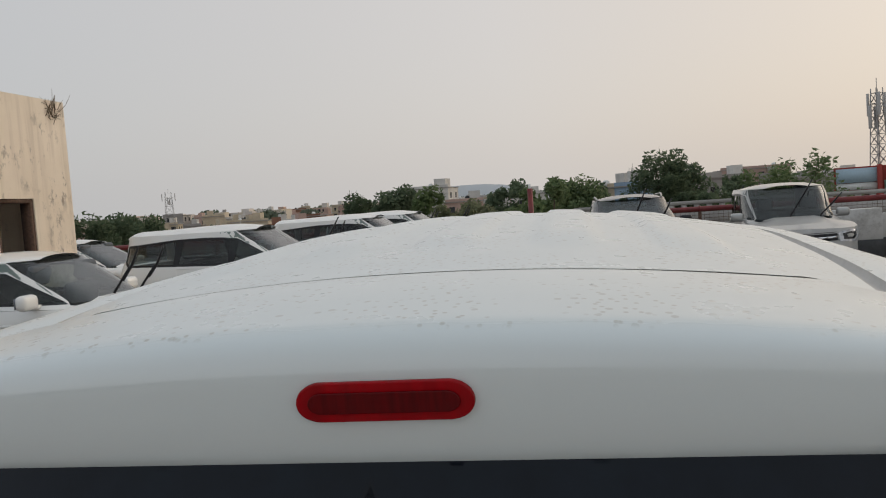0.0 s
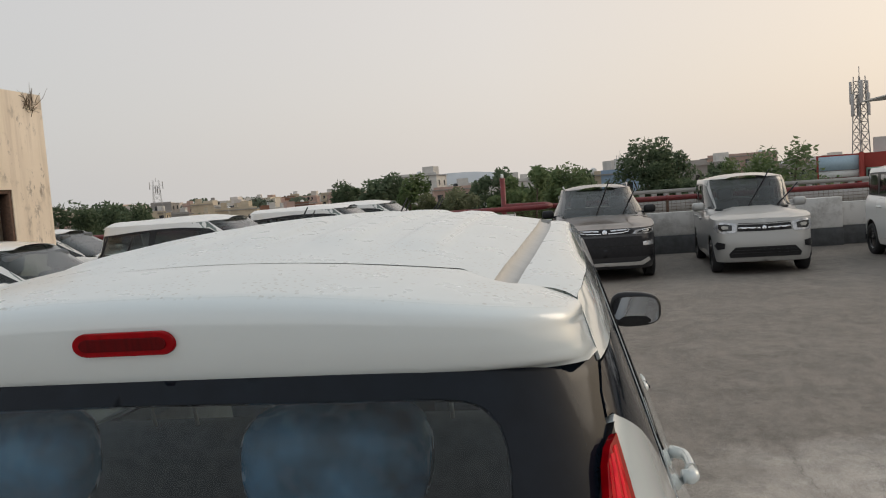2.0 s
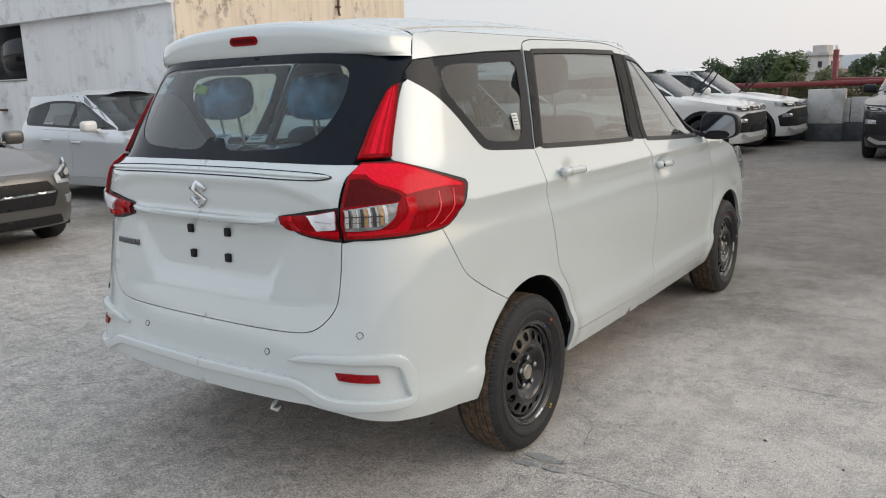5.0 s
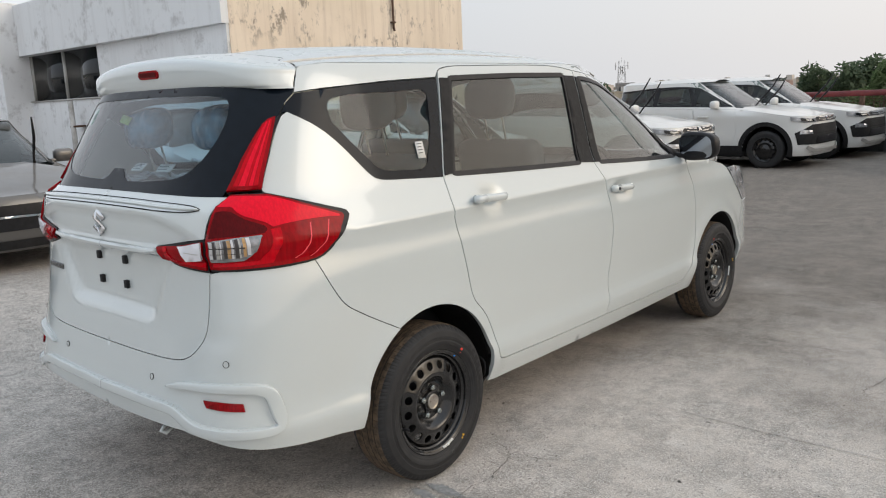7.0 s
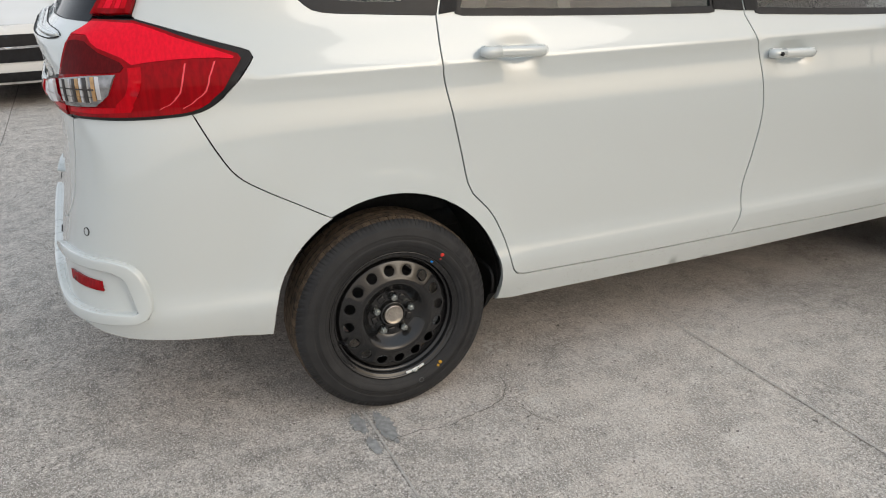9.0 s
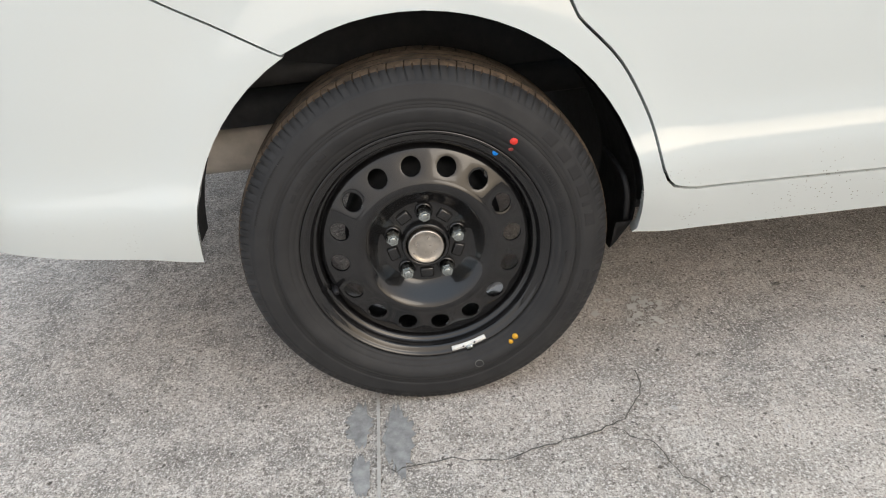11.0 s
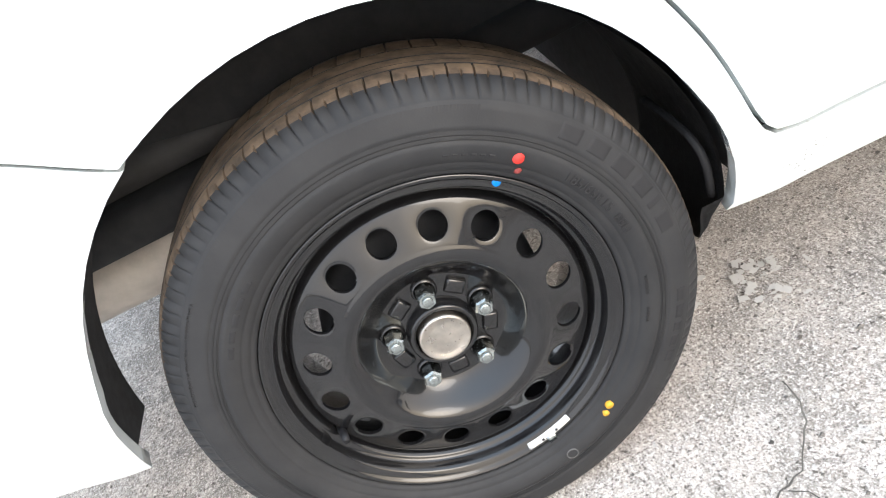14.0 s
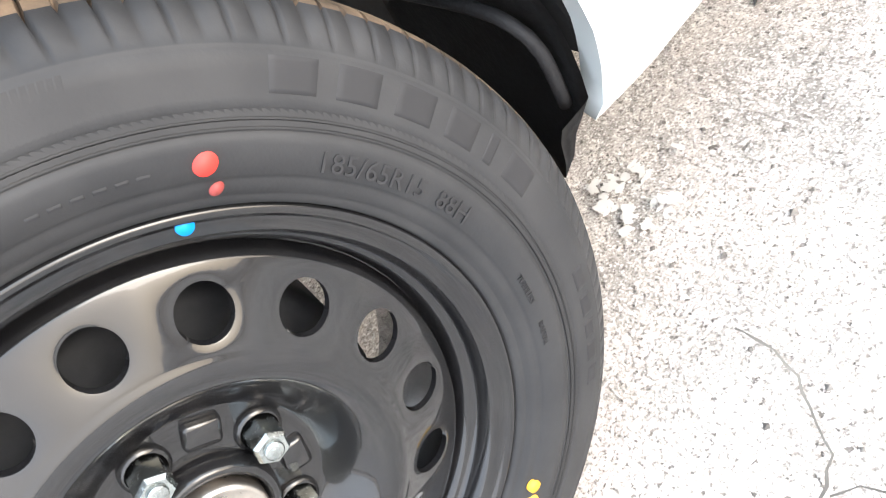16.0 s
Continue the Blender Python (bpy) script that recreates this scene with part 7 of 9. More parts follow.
    bmesh.ops.transform(mark, matrix=Matrix.Translation((0.0002, 0.2370 * math.cos(radians(-73)), 0.2370 * math.sin(radians(-73)))), verts=mark.verts)
    part("inspection_stamp", mark, plain("grey_stamp_ink", (0.10, 0.10, 0.10), 0.7), tyre, "faint round stamp")
    part("writing", arc_text("185/65R15  88H", 0.0155, 0.2275, 35.5, 0.0008, 0.0008), TYRE_MARK, tyre)
    part("writing", arc_text("TUBELESS", 0.0062, 0.2290, -6, 0.0008, 0.0006), TYRE_MARK, tyre)
    part("writing", arc_text("RADIAL", 0.0062, 0.2290, -17, 0.0008, 0.0006), TYRE_MARK, tyre)
    part("writing", arc_text("TREADWEAR 340 TRACTION A TEMPERATURE A", 0.0060, 0.2760, 163, -0.0045, 0.0006), TYRE_MARK, tyre)
    # two herringbone rings and a hatched field pressed into the sidewall
    for r0, r1 in ((0.2487, 0.2513), (0.2531, 0.2568)):
        lift = lambda k, j: 0.0011 if (k + j) % 2 else 0.0002
        band = bmesh.new()
        rings = [[band.verts.new((float(np.interp(r, SIDE_R, SIDE_X)) - 0.0009 + lift(k, j), r * math.cos(k * math.pi / 360), r * math.sin(k * math.pi / 360))) for k in range(720)] for j, r in enumerate((r0, (r0 + r1) / 2, r1))]
        for a_, b_ in zip(rings, rings[1:]):
            for k in range(720):
                band.faces.new((a_[k], b_[k], b_[(k + 1) % 720], a_[(k + 1) % 720]))
        part("ribbed_band", band, TYRE, tyre)
    for a0, a1 in ((60, 128), (180, 248)):
        field = grid_mesh(lambda r, a: (float(np.interp(r, SIDE_R, SIDE_X)) + (0.0003 if int(round((a - a0) / 0.35)) % 2 else -0.0001), r * math.cos(radians(a - 30 * (r - 0.27))), r * math.sin(radians(a - 30 * (r - 0.27)))), np.linspace(0.2605, 0.2808, 4), np.arange(a0, a1, 0.35))
        part("hatched_field", field, TYRE, tyre)
    for k in range(6):
        part("sidewall_bar", side_bar(0.2305, 0.2335, 68 - 2.3 * k, 66.4 - 2.3 * k), TYRE_MARK, tyre)
    # the maker's name is left as plain raised bars
    for a0, a1 in ((42, 36.5), (34.5, 29.0), (27, 21.5), (19.5, 14.5), (12.5, 10.8), (8.5, 3.0)):
        part("sidewall_bar", side_bar(0.2630, 0.2810, a0, a1), TYRE_MARK, tyre)
    for a0, a1 in ((-14, -18), (-19, -23), (-24, -27), (-28, -31.5), (-32.5, -36)):
        part("sidewall_bar", side_bar(0.2670, 0.2780, a0, a1), TYRE_MARK, tyre)
    for a0, a1 in ((150, 146), (145, 141), (140, 136), (135, 131), (130, 126)):
        part("sidewall_bar", side_bar(0.2300, 0.2370, a0, a1, 0.00025), TYRE_MARK, tyre)
    return hub


WHEEL_X = 0.872
CAMBER = Matrix.Rotation(radians(-1.2), 4, "Y") @ Matrix.Diagonal((1.0, 1.005, 1.005, 1.0))
w0 = full_wheel(pose(WHEEL_X, 0.0, 0.305) @ CAMBER)
flip = Matrix.Rotation(math.pi, 4, "Z")
for x, y, turn, side_m in ((WHEEL_X, 2.74, 62, Matrix.Identity(4)), (-WHEEL_X, 0.0, 140, flip), (-WHEEL_X, 2.74, 20, flip)):
    copy_thing(w0, pose(x, y, 0.305) @ side_m @ CAMBER @ Matrix.Rotation(radians(turn), 4, "X"))

# ---- cabin of the people carrier ----
part("cabin_floor", box(-0.74, 0.42, 0.34, 0.74, 2.45, 0.42), CABIN, mpv)
# added box that keeps light from showing through the wheel arch
part("arch_bulkhead", box(-0.66, 0.37, 0.24, 0.66, 0.45, 0.62), LINER, mpv)
part("boot_floor", box(-0.58, -0.70, 0.535, 0.58, 0.42, 0.575), CABIN, mpv)
for sgn in (1, -1):
    bm = sheet(BODY.place, S((-0.45, 0.78), (-0.50, 1.10), (-0.40, 1.18), (0.16, 1.15), (1.28, 1.10), (2.25, 1.05), (2.25, 0.78)), (), 0.12, 0, -0.05)
    part("door_lining", bm if sgn > 0 else flipped(bm), BEIGE, mpv)
part("headlining", grid_mesh(lambda u, y: (u * (float(ROOF_X(y)) + 0.06), y, float(ROOF_Z(y)) - 0.045 - 0.06 * u * u), np.linspace(-1, 1, 9), np.linspace(-0.45, 1.75, 12)), BEIGE, mpv)
dash = box(-0.70, 2.05, 0.60, 0.70, 2.65, 1.05, bevel=0.08, seg=3)
part("dashboard", dash, CABIN, mpv)
part("steering_wheel", tube([(0.36 + 0.18 * math.cos(t), 1.95 + 0.06 * math.sin(t), 0.98 + 0.17 * math.sin(t)) for t in np.linspace(0, 2 * math.pi, 28, endpoint=False)], 0.016, 8, closed=True), CABIN, mpv)
part("parcel_shelf", box(-0.62, -0.68, 1.02, 0.62, -0.36, 1.10, bevel=0.02), CABIN, mpv)


def seat(x, y, z, width, back, head_w, wrapped=False, head_at=None):
    """A seat with its headrest on two bars."""
    base = part("seat", box(x - width / 2, y - 0.26, z, x + width / 2, y + 0.26, z + 0.15, bevel=0.05, seg=3), SEAT, mpv, "dark grey seat")
    bm = box(-width / 2, -0.07, 0.0, width / 2, 0.07, back, bevel=0.055, seg=3)
    lean = Matrix.Translation((x, y - 0.22, z + 0.10)) @ Matrix.Rotation(radians(14), 4, "X")
    bmesh.ops.transform(bm, matrix=lean, verts=bm.verts)
    part("backrest", bm, SEAT, base)
    rest = lean if head_at is None else Matrix.Translation(head_at) @ Matrix.Rotation(radians(12), 4, "X") @ Matrix.Translation((0, 0, -back - 0.22))
    for sx in (-0.055, 0.055):
        bm = tube([(sx, 0, back - 0.05), (sx, 0, back + 0.16)], 0.0050, 8)
        bmesh.ops.transform(bm, matrix=rest, verts=bm.verts)
        part("headrest_bar", bm, MUFFLER, base)
    bm = bmesh.new()
    bmesh.ops.create_cube(bm, size=2)
    bmesh.ops.subdivide_edges(bm, edges=bm.edges, cuts=5, use_grid_fill=True)
    for v in bm.verts:
        p = v.co
        n = 3.3
        r = (abs(p.x) ** n + abs(p.y) ** n + abs(p.z) ** n) ** (-1 / n)
        q = p * r
        v.co = Vector((q.x * head_w / 2, q.y * 0.062 + 0.02 * q.z, q.z * (0.10 if head_at is None else 0.078) + back + 0.22))
    bmesh.ops.transform(bm, matrix=rest, verts=bm.verts)
    part("headrest", bm, SEAT_BLUE if wrapped else SEAT, base, "headrest in blue-tinted wrapping film" if wrapped else "")


for sx in (-0.37, 0.37):
    seat(sx, 1.45, 0.55, 0.50, 0.62, 0.28)
for sx in (-0.37, 0.37):
    seat(sx, 0.60, 0.58, 0.52, 0.58, 0.28)
for sx, hx in ((-0.32, -0.27), (0.30, 0.25)):
    seat(sx, -0.16, 0.62, 0.50, 0.44, 0.28, True, (hx, -0.46, 1.40))
bag = grid_mesh(lambda u, v: (u, v, 1.205 + 0.035 * noise.noise((u * 7, v * 7, 1.0)) + 0.02 * noise.noise((u * 19, v * 19, 3.0)) - 0.12 * max(0, abs(u) - 0.40)), np.linspace(-0.48, 0.48, 40), np.linspace(-0.62, -0.38, 14))
part("plastic_bag", bag, BAG, mpv, "crumpled clear plastic wrapping")
for x, y, turn in ((-0.165, -0.575, 4), (0.02, -0.565, 14)):
    bm = box(-0.038, -0.021, -0.001, 0.038, 0.021, 0.001)
    lab_m = Matrix.Translation((x, y, 1.252)) @ Matrix.Rotation(radians(turn), 4, "Z") @ Matrix.Rotation(radians(38), 4, "X")
    bmesh.ops.transform(bm, matrix=lab_m, verts=bm.verts)
    lb = part("paper_label", bm, PAPER, mpv, "white printed label")
    for k in range(4):
        bar = box(-0.032, 0.0135 - 0.008 * k, 0.001, 0.023 - 0.009 * (k % 2), 0.016 - 0.008 * k, 0.0022)
        bmesh.ops.transform(bar, matrix=lab_m, verts=bar.verts)
        part("print_bar", bar, INK, lb)
# stickers: yellow-green tag on a headrest, fuel sticker on the glass, delivery tag on the quarter window
bm = box(-0.035, -0.001, -0.018, 0.035, 0.001, 0.018)
bmesh.ops.transform(bm, matrix=Matrix.Translation((-0.322, -0.528, 1.438)) @ Matrix.Rotation(radians(12), 4, "Y") @ Matrix.Rotation(radians(-30), 4, "X"), verts=bm.verts)
part("tag", bm, GREEN_TAG, mpv, "yellow-green tag")


def glass_tag(name, c, z, w, h, mat, lift, words="", side_sign=1):
    p, e = BODY.place(c, z), 1e-3
    du = Vector(BODY.place(c + e, z) - BODY.place(c - e, z)).normalized()
    dv = Vector(BODY.place(c, z + e) - BODY.place(c, z - e)).normalized()
    n = du.cross(dv).normalized()
    m = Matrix.Translation(Vector(p) + n * lift) @ Matrix((du, dv, n)).transposed().to_4x4()
    bm = box(-w / 2, -h / 2, -0.0006, w / 2, h / 2, 0.0006)
    bmesh.ops.transform(bm, matrix=m, verts=bm.verts)
    ob = part(name, bm if side_sign > 0 else flipped(bm), mat, mpv)
    return ob, m


tag, m = glass_tag("paper_label", BODY.by_y(0.098, 1.279), 1.279, 0.042, 0.066, PAPER, 0.002)
tag["label"] = "white delivery label on the quarter window"
for k in range(4):
    bm = box(-0.014, 0.022 - 0.012 * k, 0.0006, 0.012 - 0.004 * (k % 2), 0.025 - 0.012 * k, 0.0014)
    bmesh.ops.transform(bm, matrix=m, verts=bm.verts)
    part("print_bar", bm, INK, tag)
FUEL = plain("pale_green_sticker", (0.35, 0.50, 0.46), 0.5, vary=0.08)
p = BODY.place(BODY.by_x(0.44, 1.455), 1.455)
bm = box(-0.042, -0.001, -0.036, 0.042, 0.001, 0.036)
mm = Matrix.Translation((-0.44, float(p[1]) + 0.012, 1.455)) @ Matrix.Rotation(radians(-18), 4, "Z") @ Matrix.Rotation(radians(-31), 4, "X")
bmesh.ops.transform(bm, matrix=mm, verts=bm.verts)
fs = part("fuel_sticker", bm, FUEL, mpv, "pale green fuel sticker on the rear glass")
tx = text_mesh("CNG", 0.036, 0.0003)
bmesh.ops.transform(tx, matrix=mm @ Matrix.Translation((-0.036, -0.0016, -0.012)) @ Matrix.Rotation(radians(90), 4, "X"), verts=tx.verts)
part("writing", tx, INK, fs)
part("aerial_stub", tube([(0.004, 1.70, 1.63), (0.004, 1.70, 1.655)], 0.008, 8), BLACK_TRIM, mpv)

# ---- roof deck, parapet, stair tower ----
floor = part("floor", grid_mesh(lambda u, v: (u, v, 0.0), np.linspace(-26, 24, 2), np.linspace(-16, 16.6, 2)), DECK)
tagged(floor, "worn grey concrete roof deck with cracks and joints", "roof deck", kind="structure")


def strip(name, pts, width, mat, z=0.004, parent=floor, label="", jitter=0.0, seed=1):
    """A thin line laid on the deck."""
    r = random.Random(seed)
    p = [np.array(q, float) for q in curve(pts, 0.012 if 0 < jitter < 0.01 else 0.03)]
    bm = bmesh.new()
    prev = None
    for k, q in enumerate(p):
        d = p[min(k + 1, len(p) - 1)] - p[max(k - 1, 0)]
        d = d / max(np.linalg.norm(d), 1e-9)
        nrm = np.array([-d[1], d[0]])
        off = jitter * (r.random() - 0.5) * 2
        w = width * (0.6 + 0.8 * r.random()) if jitter else width
        a, b = q + nrm * (off + w / 2), q + nrm * (off - w / 2)
        row = [bm.verts.new((*a, z)), bm.verts.new((*b, z))]
        if prev:
            bm.faces.new((prev[0], prev[1], row[1], row[0]))
        prev = row
    return part(name, bm, mat, parent, label)


for k, (y, x0, x1) in enumerate(((-0.125, -9, 9), (1.13, -9, 12), (-1.38, -9, 9), (2.40, 1.2, 10), (4.92, -6, 12), (-2.65, -9, 9), (7.4, -4, 12), (9.9, -4, 12))):
    bends = [(x, y + 0.012 * noise.noise((x * 0.7, y, 0))) for x in np.linspace(x0, x1, 24)]
    strip("joint", bends, 0.0055 if k < 3 else 0.004, GROUT if k < 2 else CRACK, 0.0042)
for k, x in enumerate((4.3, -4.6)):
    strip("joint", [(x + 0.012 * noise.noise((y * 0.7, x, 4)), y) for y in np.linspace(-8, 12, 24)], 0.005, CRACK, 0.0042)


def blot(name, x, y, rx, ry, mat, z, seed, rough=0.45, n=44):
    r = random.Random(seed)
    bm = bmesh.new()
    bm.faces.new([bm.verts.new((x + rx * math.cos(t) * (1 - rough * r.random()), y + ry * math.sin(t) * (1 - rough * r.random()), z)) for t in np.linspace(0, 2 * math.pi, n, endpoint=False)])
    return part(name, bm, mat, floor)


blot("cement_patch", 0.91, -0.155, 0.075, 0.028, PATCH, 0.0030, 3)
blot("cement_patch", 1.04, -0.150, 0.055, 0.022, PATCH, 0.0031, 13)
blot("cement_patch", 0.965, -0.085, 0.11, 0.032, PATCH, 0.0032, 4)
for k in range(34):
    r = random.Random(k + 40)
    blot("lime_spot", 0.665 + 0.05 * r.gauss(0, 0.7), 0.425 + 0.055 * r.gauss(0, 0.7), 0.004 + 0.011 * r.random(), 0.004 + 0.010 * r.random(), LIME, 0.0012 + 0.0002 * k, k, 0.6, 14)
strip("crack", [(1.04, -0.10), (1.03, 0.0), (1.045, 0.08), (1.03, 0.15), (1.01, 0.24), (0.985, 0.30), (0.93, 0.345), (0.86, 0.36)], 0.0024, CRACK, 0.0044, jitter=0.005, seed=2)
strip("crack", [(1.0, 0.275), (1.06, 0.33), (1.12, 0.345), (1.17, 0.38)], 0.0018, CRACK, 0.0044, jitter=0.006, seed=3)
strip("crack", [(0.7, 4.86), (1.3, 4.95), (1.75, 4.93), (2.17, 4.88), (2.6, 4.81), (3.6, 4.9)], 0.0054, CRACK, 0.0045, jitter=0.02, seed=4)
strip("crack", [(1.75, 4.9), (1.82, 4.08), (1.92, 3.65), (1.89, 2.96), (2.0, 2.4), (1.95, 1.8)], 0.0036, CRACK, 0.0045, jitter=0.02, seed=5)
strip("crack", [(0.6, 4.8), (1.0, 5.2), (1.48, 5.46), (2.2, 6.3), (2.4, 7.5)], 0.0045, CRACK, 0.0045, jitter=0.03, seed=6)
strip("crack", [(0.03, 11.0), (0.3, 10.2), (0.6, 9.0), (1.4, 8.2), (2.6, 8.0), (4.6, 8.4)], 0.0063, CRACK, 0.0045, jitter=0.04, seed=7)
strip("crack", [(2.6, 2.0), (2.9, 1.2), (2.7, 0.4), (3.1, -0.6)], 0.0027, CRACK, 0.0045, jitter=0.02, seed=8)
strip("crack", [(-3.5, -1.2), (-2.6, -0.6), (-1.9, -0.9), (-1.2, -0.4)], 0.0036, CRACK, 0.0045, jitter=0.03, seed=9)
# grit and pebbles
r = random.Random(11)
pv, pf = [], []
for k in range(2600):
    near = k < 1500
    if near:
        x, y = r.uniform(0.2, 2.2), r.uniform(-1.3, 1.6)
    else:
        x, y = r.uniform(-6, 6), r.uniform(-3, 9)
    s0 = (0.0015 + 0.0035 * r.random() ** 3) * (1 if near else 1.8)
    n0 = len(pv)
    for q in ((1, 0, 0), (0, 1, 0), (-1, 0.2, 0), (0.1, -1, 0), (0.2, 0.1, 1)):
        pv.append((x + s0 * q[0] * r.uniform(0.6, 1.3), y + s0 * q[1] * r.uniform(0.6, 1.3), 0.001 + s0 * q[2] * r.uniform(0.5, 1.0)))
    pf += [(n0, n0 + 1, n0 + 4), (n0 + 1, n0 + 2, n0 + 4), (n0 + 2, n0 + 3, n0 + 4), (n0 + 3, n0, n0 + 4)]
pm = bpy.data.meshes.new("grit")
pm.from_pydata(pv, [], pf)
pm.materials.append(plain("grey_grit", (0.16, 0.145, 0.13), 0.9, vary=0.5, scale=60))
tagged(new("grit", pm), "loose grit on the concrete deck", "grit", kind="stuff")

PY = 16.2
wall = tagged(new("wall_north"), "dirty white parapet with dark grey skirting", "parapet", kind="structure")
x = -26.0
k = 0
while x < 24:
    w = 2.35 + 0.25 * ((k * 7) % 3)
    part("parapet_panel", box(x + 0.006, PY, 0.40, x + w - 0.006, PY + 0.18, 0.90 + 0.012 * ((k * 5) % 3), bevel=0.012), LIMEWASH, wall)
    x += w
    k += 1
part("skirting", box(-26, PY - 0.025, 0.0, 24, PY + 0.2, 0.40, bevel=0.008), BASE_GREY, wall)
part("deck_edge", box(-26, PY + 0.16, -0.6, 24, PY + 0.42, 0.02), BASE_GREY, wall)
for x0, x1, zt in ((-1.06, -0.36, 1.10), (5.55, 6.5, 1.02), (-6.4, -5.7, 1.10)):
    pr = part("pier", box(x0, PY - 0.22, 0.38, x1, PY + 0.20, zt, bevel=0.012), LIMEWASH, wall, "white block pier")
    part("pier_foot", box(x0 - 0.004, PY - 0.225, 0.0, x1 + 0.004, PY + 0.19, 0.38, bevel=0.006), BASE_GREY, pr)
bm = bmesh.new()
fence = tagged(new("mesh_fence"), "thin dark wire fence behind the parapet", "fence", kind="structure")
for z in (0.95, 1.02, 1.09, 1.16):
    part("rail", tube([(-26, PY + 0.30, z), (24, PY + 0.30, z)], 0.006, 4), RUST, fence)
wires = bmesh.new()
for k in range(500):
    xx = -26 + 0.1 * k
    add_tube(wires, [(xx, PY + 0.30, 0.02), (xx, PY + 0.30, 1.17)], 0.004, 3, caps=False)
tagged(part("wire", wires, RUST, fence), kind="stuff")
pipe = thing("fire_pipe", "dark red painted pipe running along the parapet", "pipe")
bend = [(-26, PY - 0.12, 1.20), (-10, PY - 0.12, 1.20), (-1, PY - 0.12, 1.215), (0.10, PY - 0.12, 1.22), (0.34, PY - 0.10, 1.225), (0.43, PY + 0.02, 1.24), (0.34, PY + 0.14, 1.26), (0.10, PY + 0.16, 1.265), (-0.62, PY + 0.16, 1.275)]
part("pipe_run", tube(curve(bend, 0.08), 0.062, 12), RED_PIPE, pipe)
part("riser", tube([(-0.62, PY + 0.16, 0.0), (-0.62, PY + 0.16, 1.92)], 0.060, 12), RED_PIPE, pipe)
part("riser_cap", tube([(-0.62, PY + 0.16, 1.90), (-0.62, PY + 0.16, 2.02)], [0.035, 0.03], 10), PAPER, pipe)
for px in (-8.0, -4.0, -1.55):
    part("pipe_bracket", box(px - 0.03, PY - 0.16, 0.88, px + 0.03, PY + 0.05, 1.16, bevel=0.005), RUST, pipe)
pipe2 = thing("fire_pipe", "dark red painted pipe on the parapet's outer side", "pipe")
part("pipe_run", tube(curve([(0.42, PY + 0.26, 1.22), (6, PY + 0.26, 1.22), (14, PY + 0.26, 1.22), (24, PY + 0.26, 1.22)], 0.5), 0.058, 12), RED_PIPE, pipe2)
for px in (1.0, 3.0, 5.0, 8.0, 11.0):
    part("pipe_flange", tube([(px - 0.02, PY + 0.26, 1.22), (px + 0.02, PY + 0.26, 1.22)], 0.075, 12), RED_PIPE, pipe2)
    part("pipe_bracket", box(px - 0.025, PY + 0.18, 0.02, px + 0.025, PY + 0.34, 1.17, bevel=0.004), RUST, pipe2)

# stair tower
TX, TY0, TY1, TZ = -8.3, 5.45, 11.3, 3.92
tower = tagged(new("wall_tower"), "tall stair tower of stained cream plaster", "stair tower", kind="structure")
DY0, DY1, DZ = 9.44, 10.30, 2.27
body = bmesh.new()
add_box(body, TX - 0.25, TY0, 0, TX, DY0, TZ)
add_box(body, TX - 0.25, DY1, 0, TX, TY1, TZ)
add_box(body, TX - 0.25, DY0 - 0.001, DZ, TX, DY1 + 0.001, TZ)
part("wall_body", body, PLASTER, tower, smooth=False)
part("wall_far", box(-17.4, TY1 - 0.25, 0, TX - 0.25, TY1 - 0.004, TZ - 0.01), PLASTER, tower, smooth=False)
# the shade on the tower's front is put into this greyer wash
SHADED_WASH = Mat("weathered_shaded_limewash", (0.55, 0.55, 0.55), 0.85, spec=0.25)
_d = SHADED_WASH.ramp(SHADED_WASH.noise(2.2, 7, 0.75), (0.53, 0.0), (0.68, 0.8))
_r2 = SHADED_WASH.ramp(SHADED_WASH.noise(5.0, 4, 0.6, (1, 1, 0.05)), (0.50, 0.0), (0.72, 0.5))
SHADED_WASH.color(SHADED_WASH.mix(_d, SHADED_WASH.mix(_r2, (0.80, 0.81, 0.82), (0.66, 0.66, 0.66)), (0.46, 0.455, 0.45)))
SHADED_WASH = SHADED_WASH.m
front = bmesh.new()
add_box(front, -12.92, TY0 + 0.004, 0, TX - 0.25, TY0 + 0.25, 2.80)
add_box(front, -16.4, TY0 + 0.004, 0, -12.92, TY0 + 0.25, 1.8)
add_box(front, -9.35, TY0 - 0.05, 0, TX - 0.02, TY0 + 0.004, 2.80)
part("wall_front", front, SHADED_WASH, tower, smooth=False)
part("fascia", box(-16.4, TY0 - 0.14, 2.80, TX - 0.004, TY0 + 0.25, TZ - 0.006, bevel=0.01), SHADED_WASH, tower, "stained fascia beam in shaded grey", smooth=False)
part("column", box(-17.5, TY0 - 0.55, 0, -16.4, TY0 + 0.25, TZ + 0.05, bevel=0.015), SHADED_WASH, tower, smooth=False)
part("roof_slab", box(-17.4, TY0 + 0.2, TZ - 0.25, TX - 0.2, TY1 - 0.2, TZ - 0.1), SHADED_WASH, tower, smooth=False)
# near-black floor; the dark of the unlit inside is put into its colour
part("floor_inside", box(-17.4, TY0 + 0.25, 0.001, TX - 0.25, TY1 - 0.25, 0.01), DARK_HOLE, tower)
win = tagged(new("window_1"), "aluminium-framed window in the stair tower", "window", kind="structure")
for x0, x1 in ((-16.4, -16.32), (-14.72, -14.64), (-13.0, -12.92)):
    part("window_frame", box(x0, TY0 + 0.08, 1.8, x1, TY0 + 0.16, 2.80), SILVER, win)
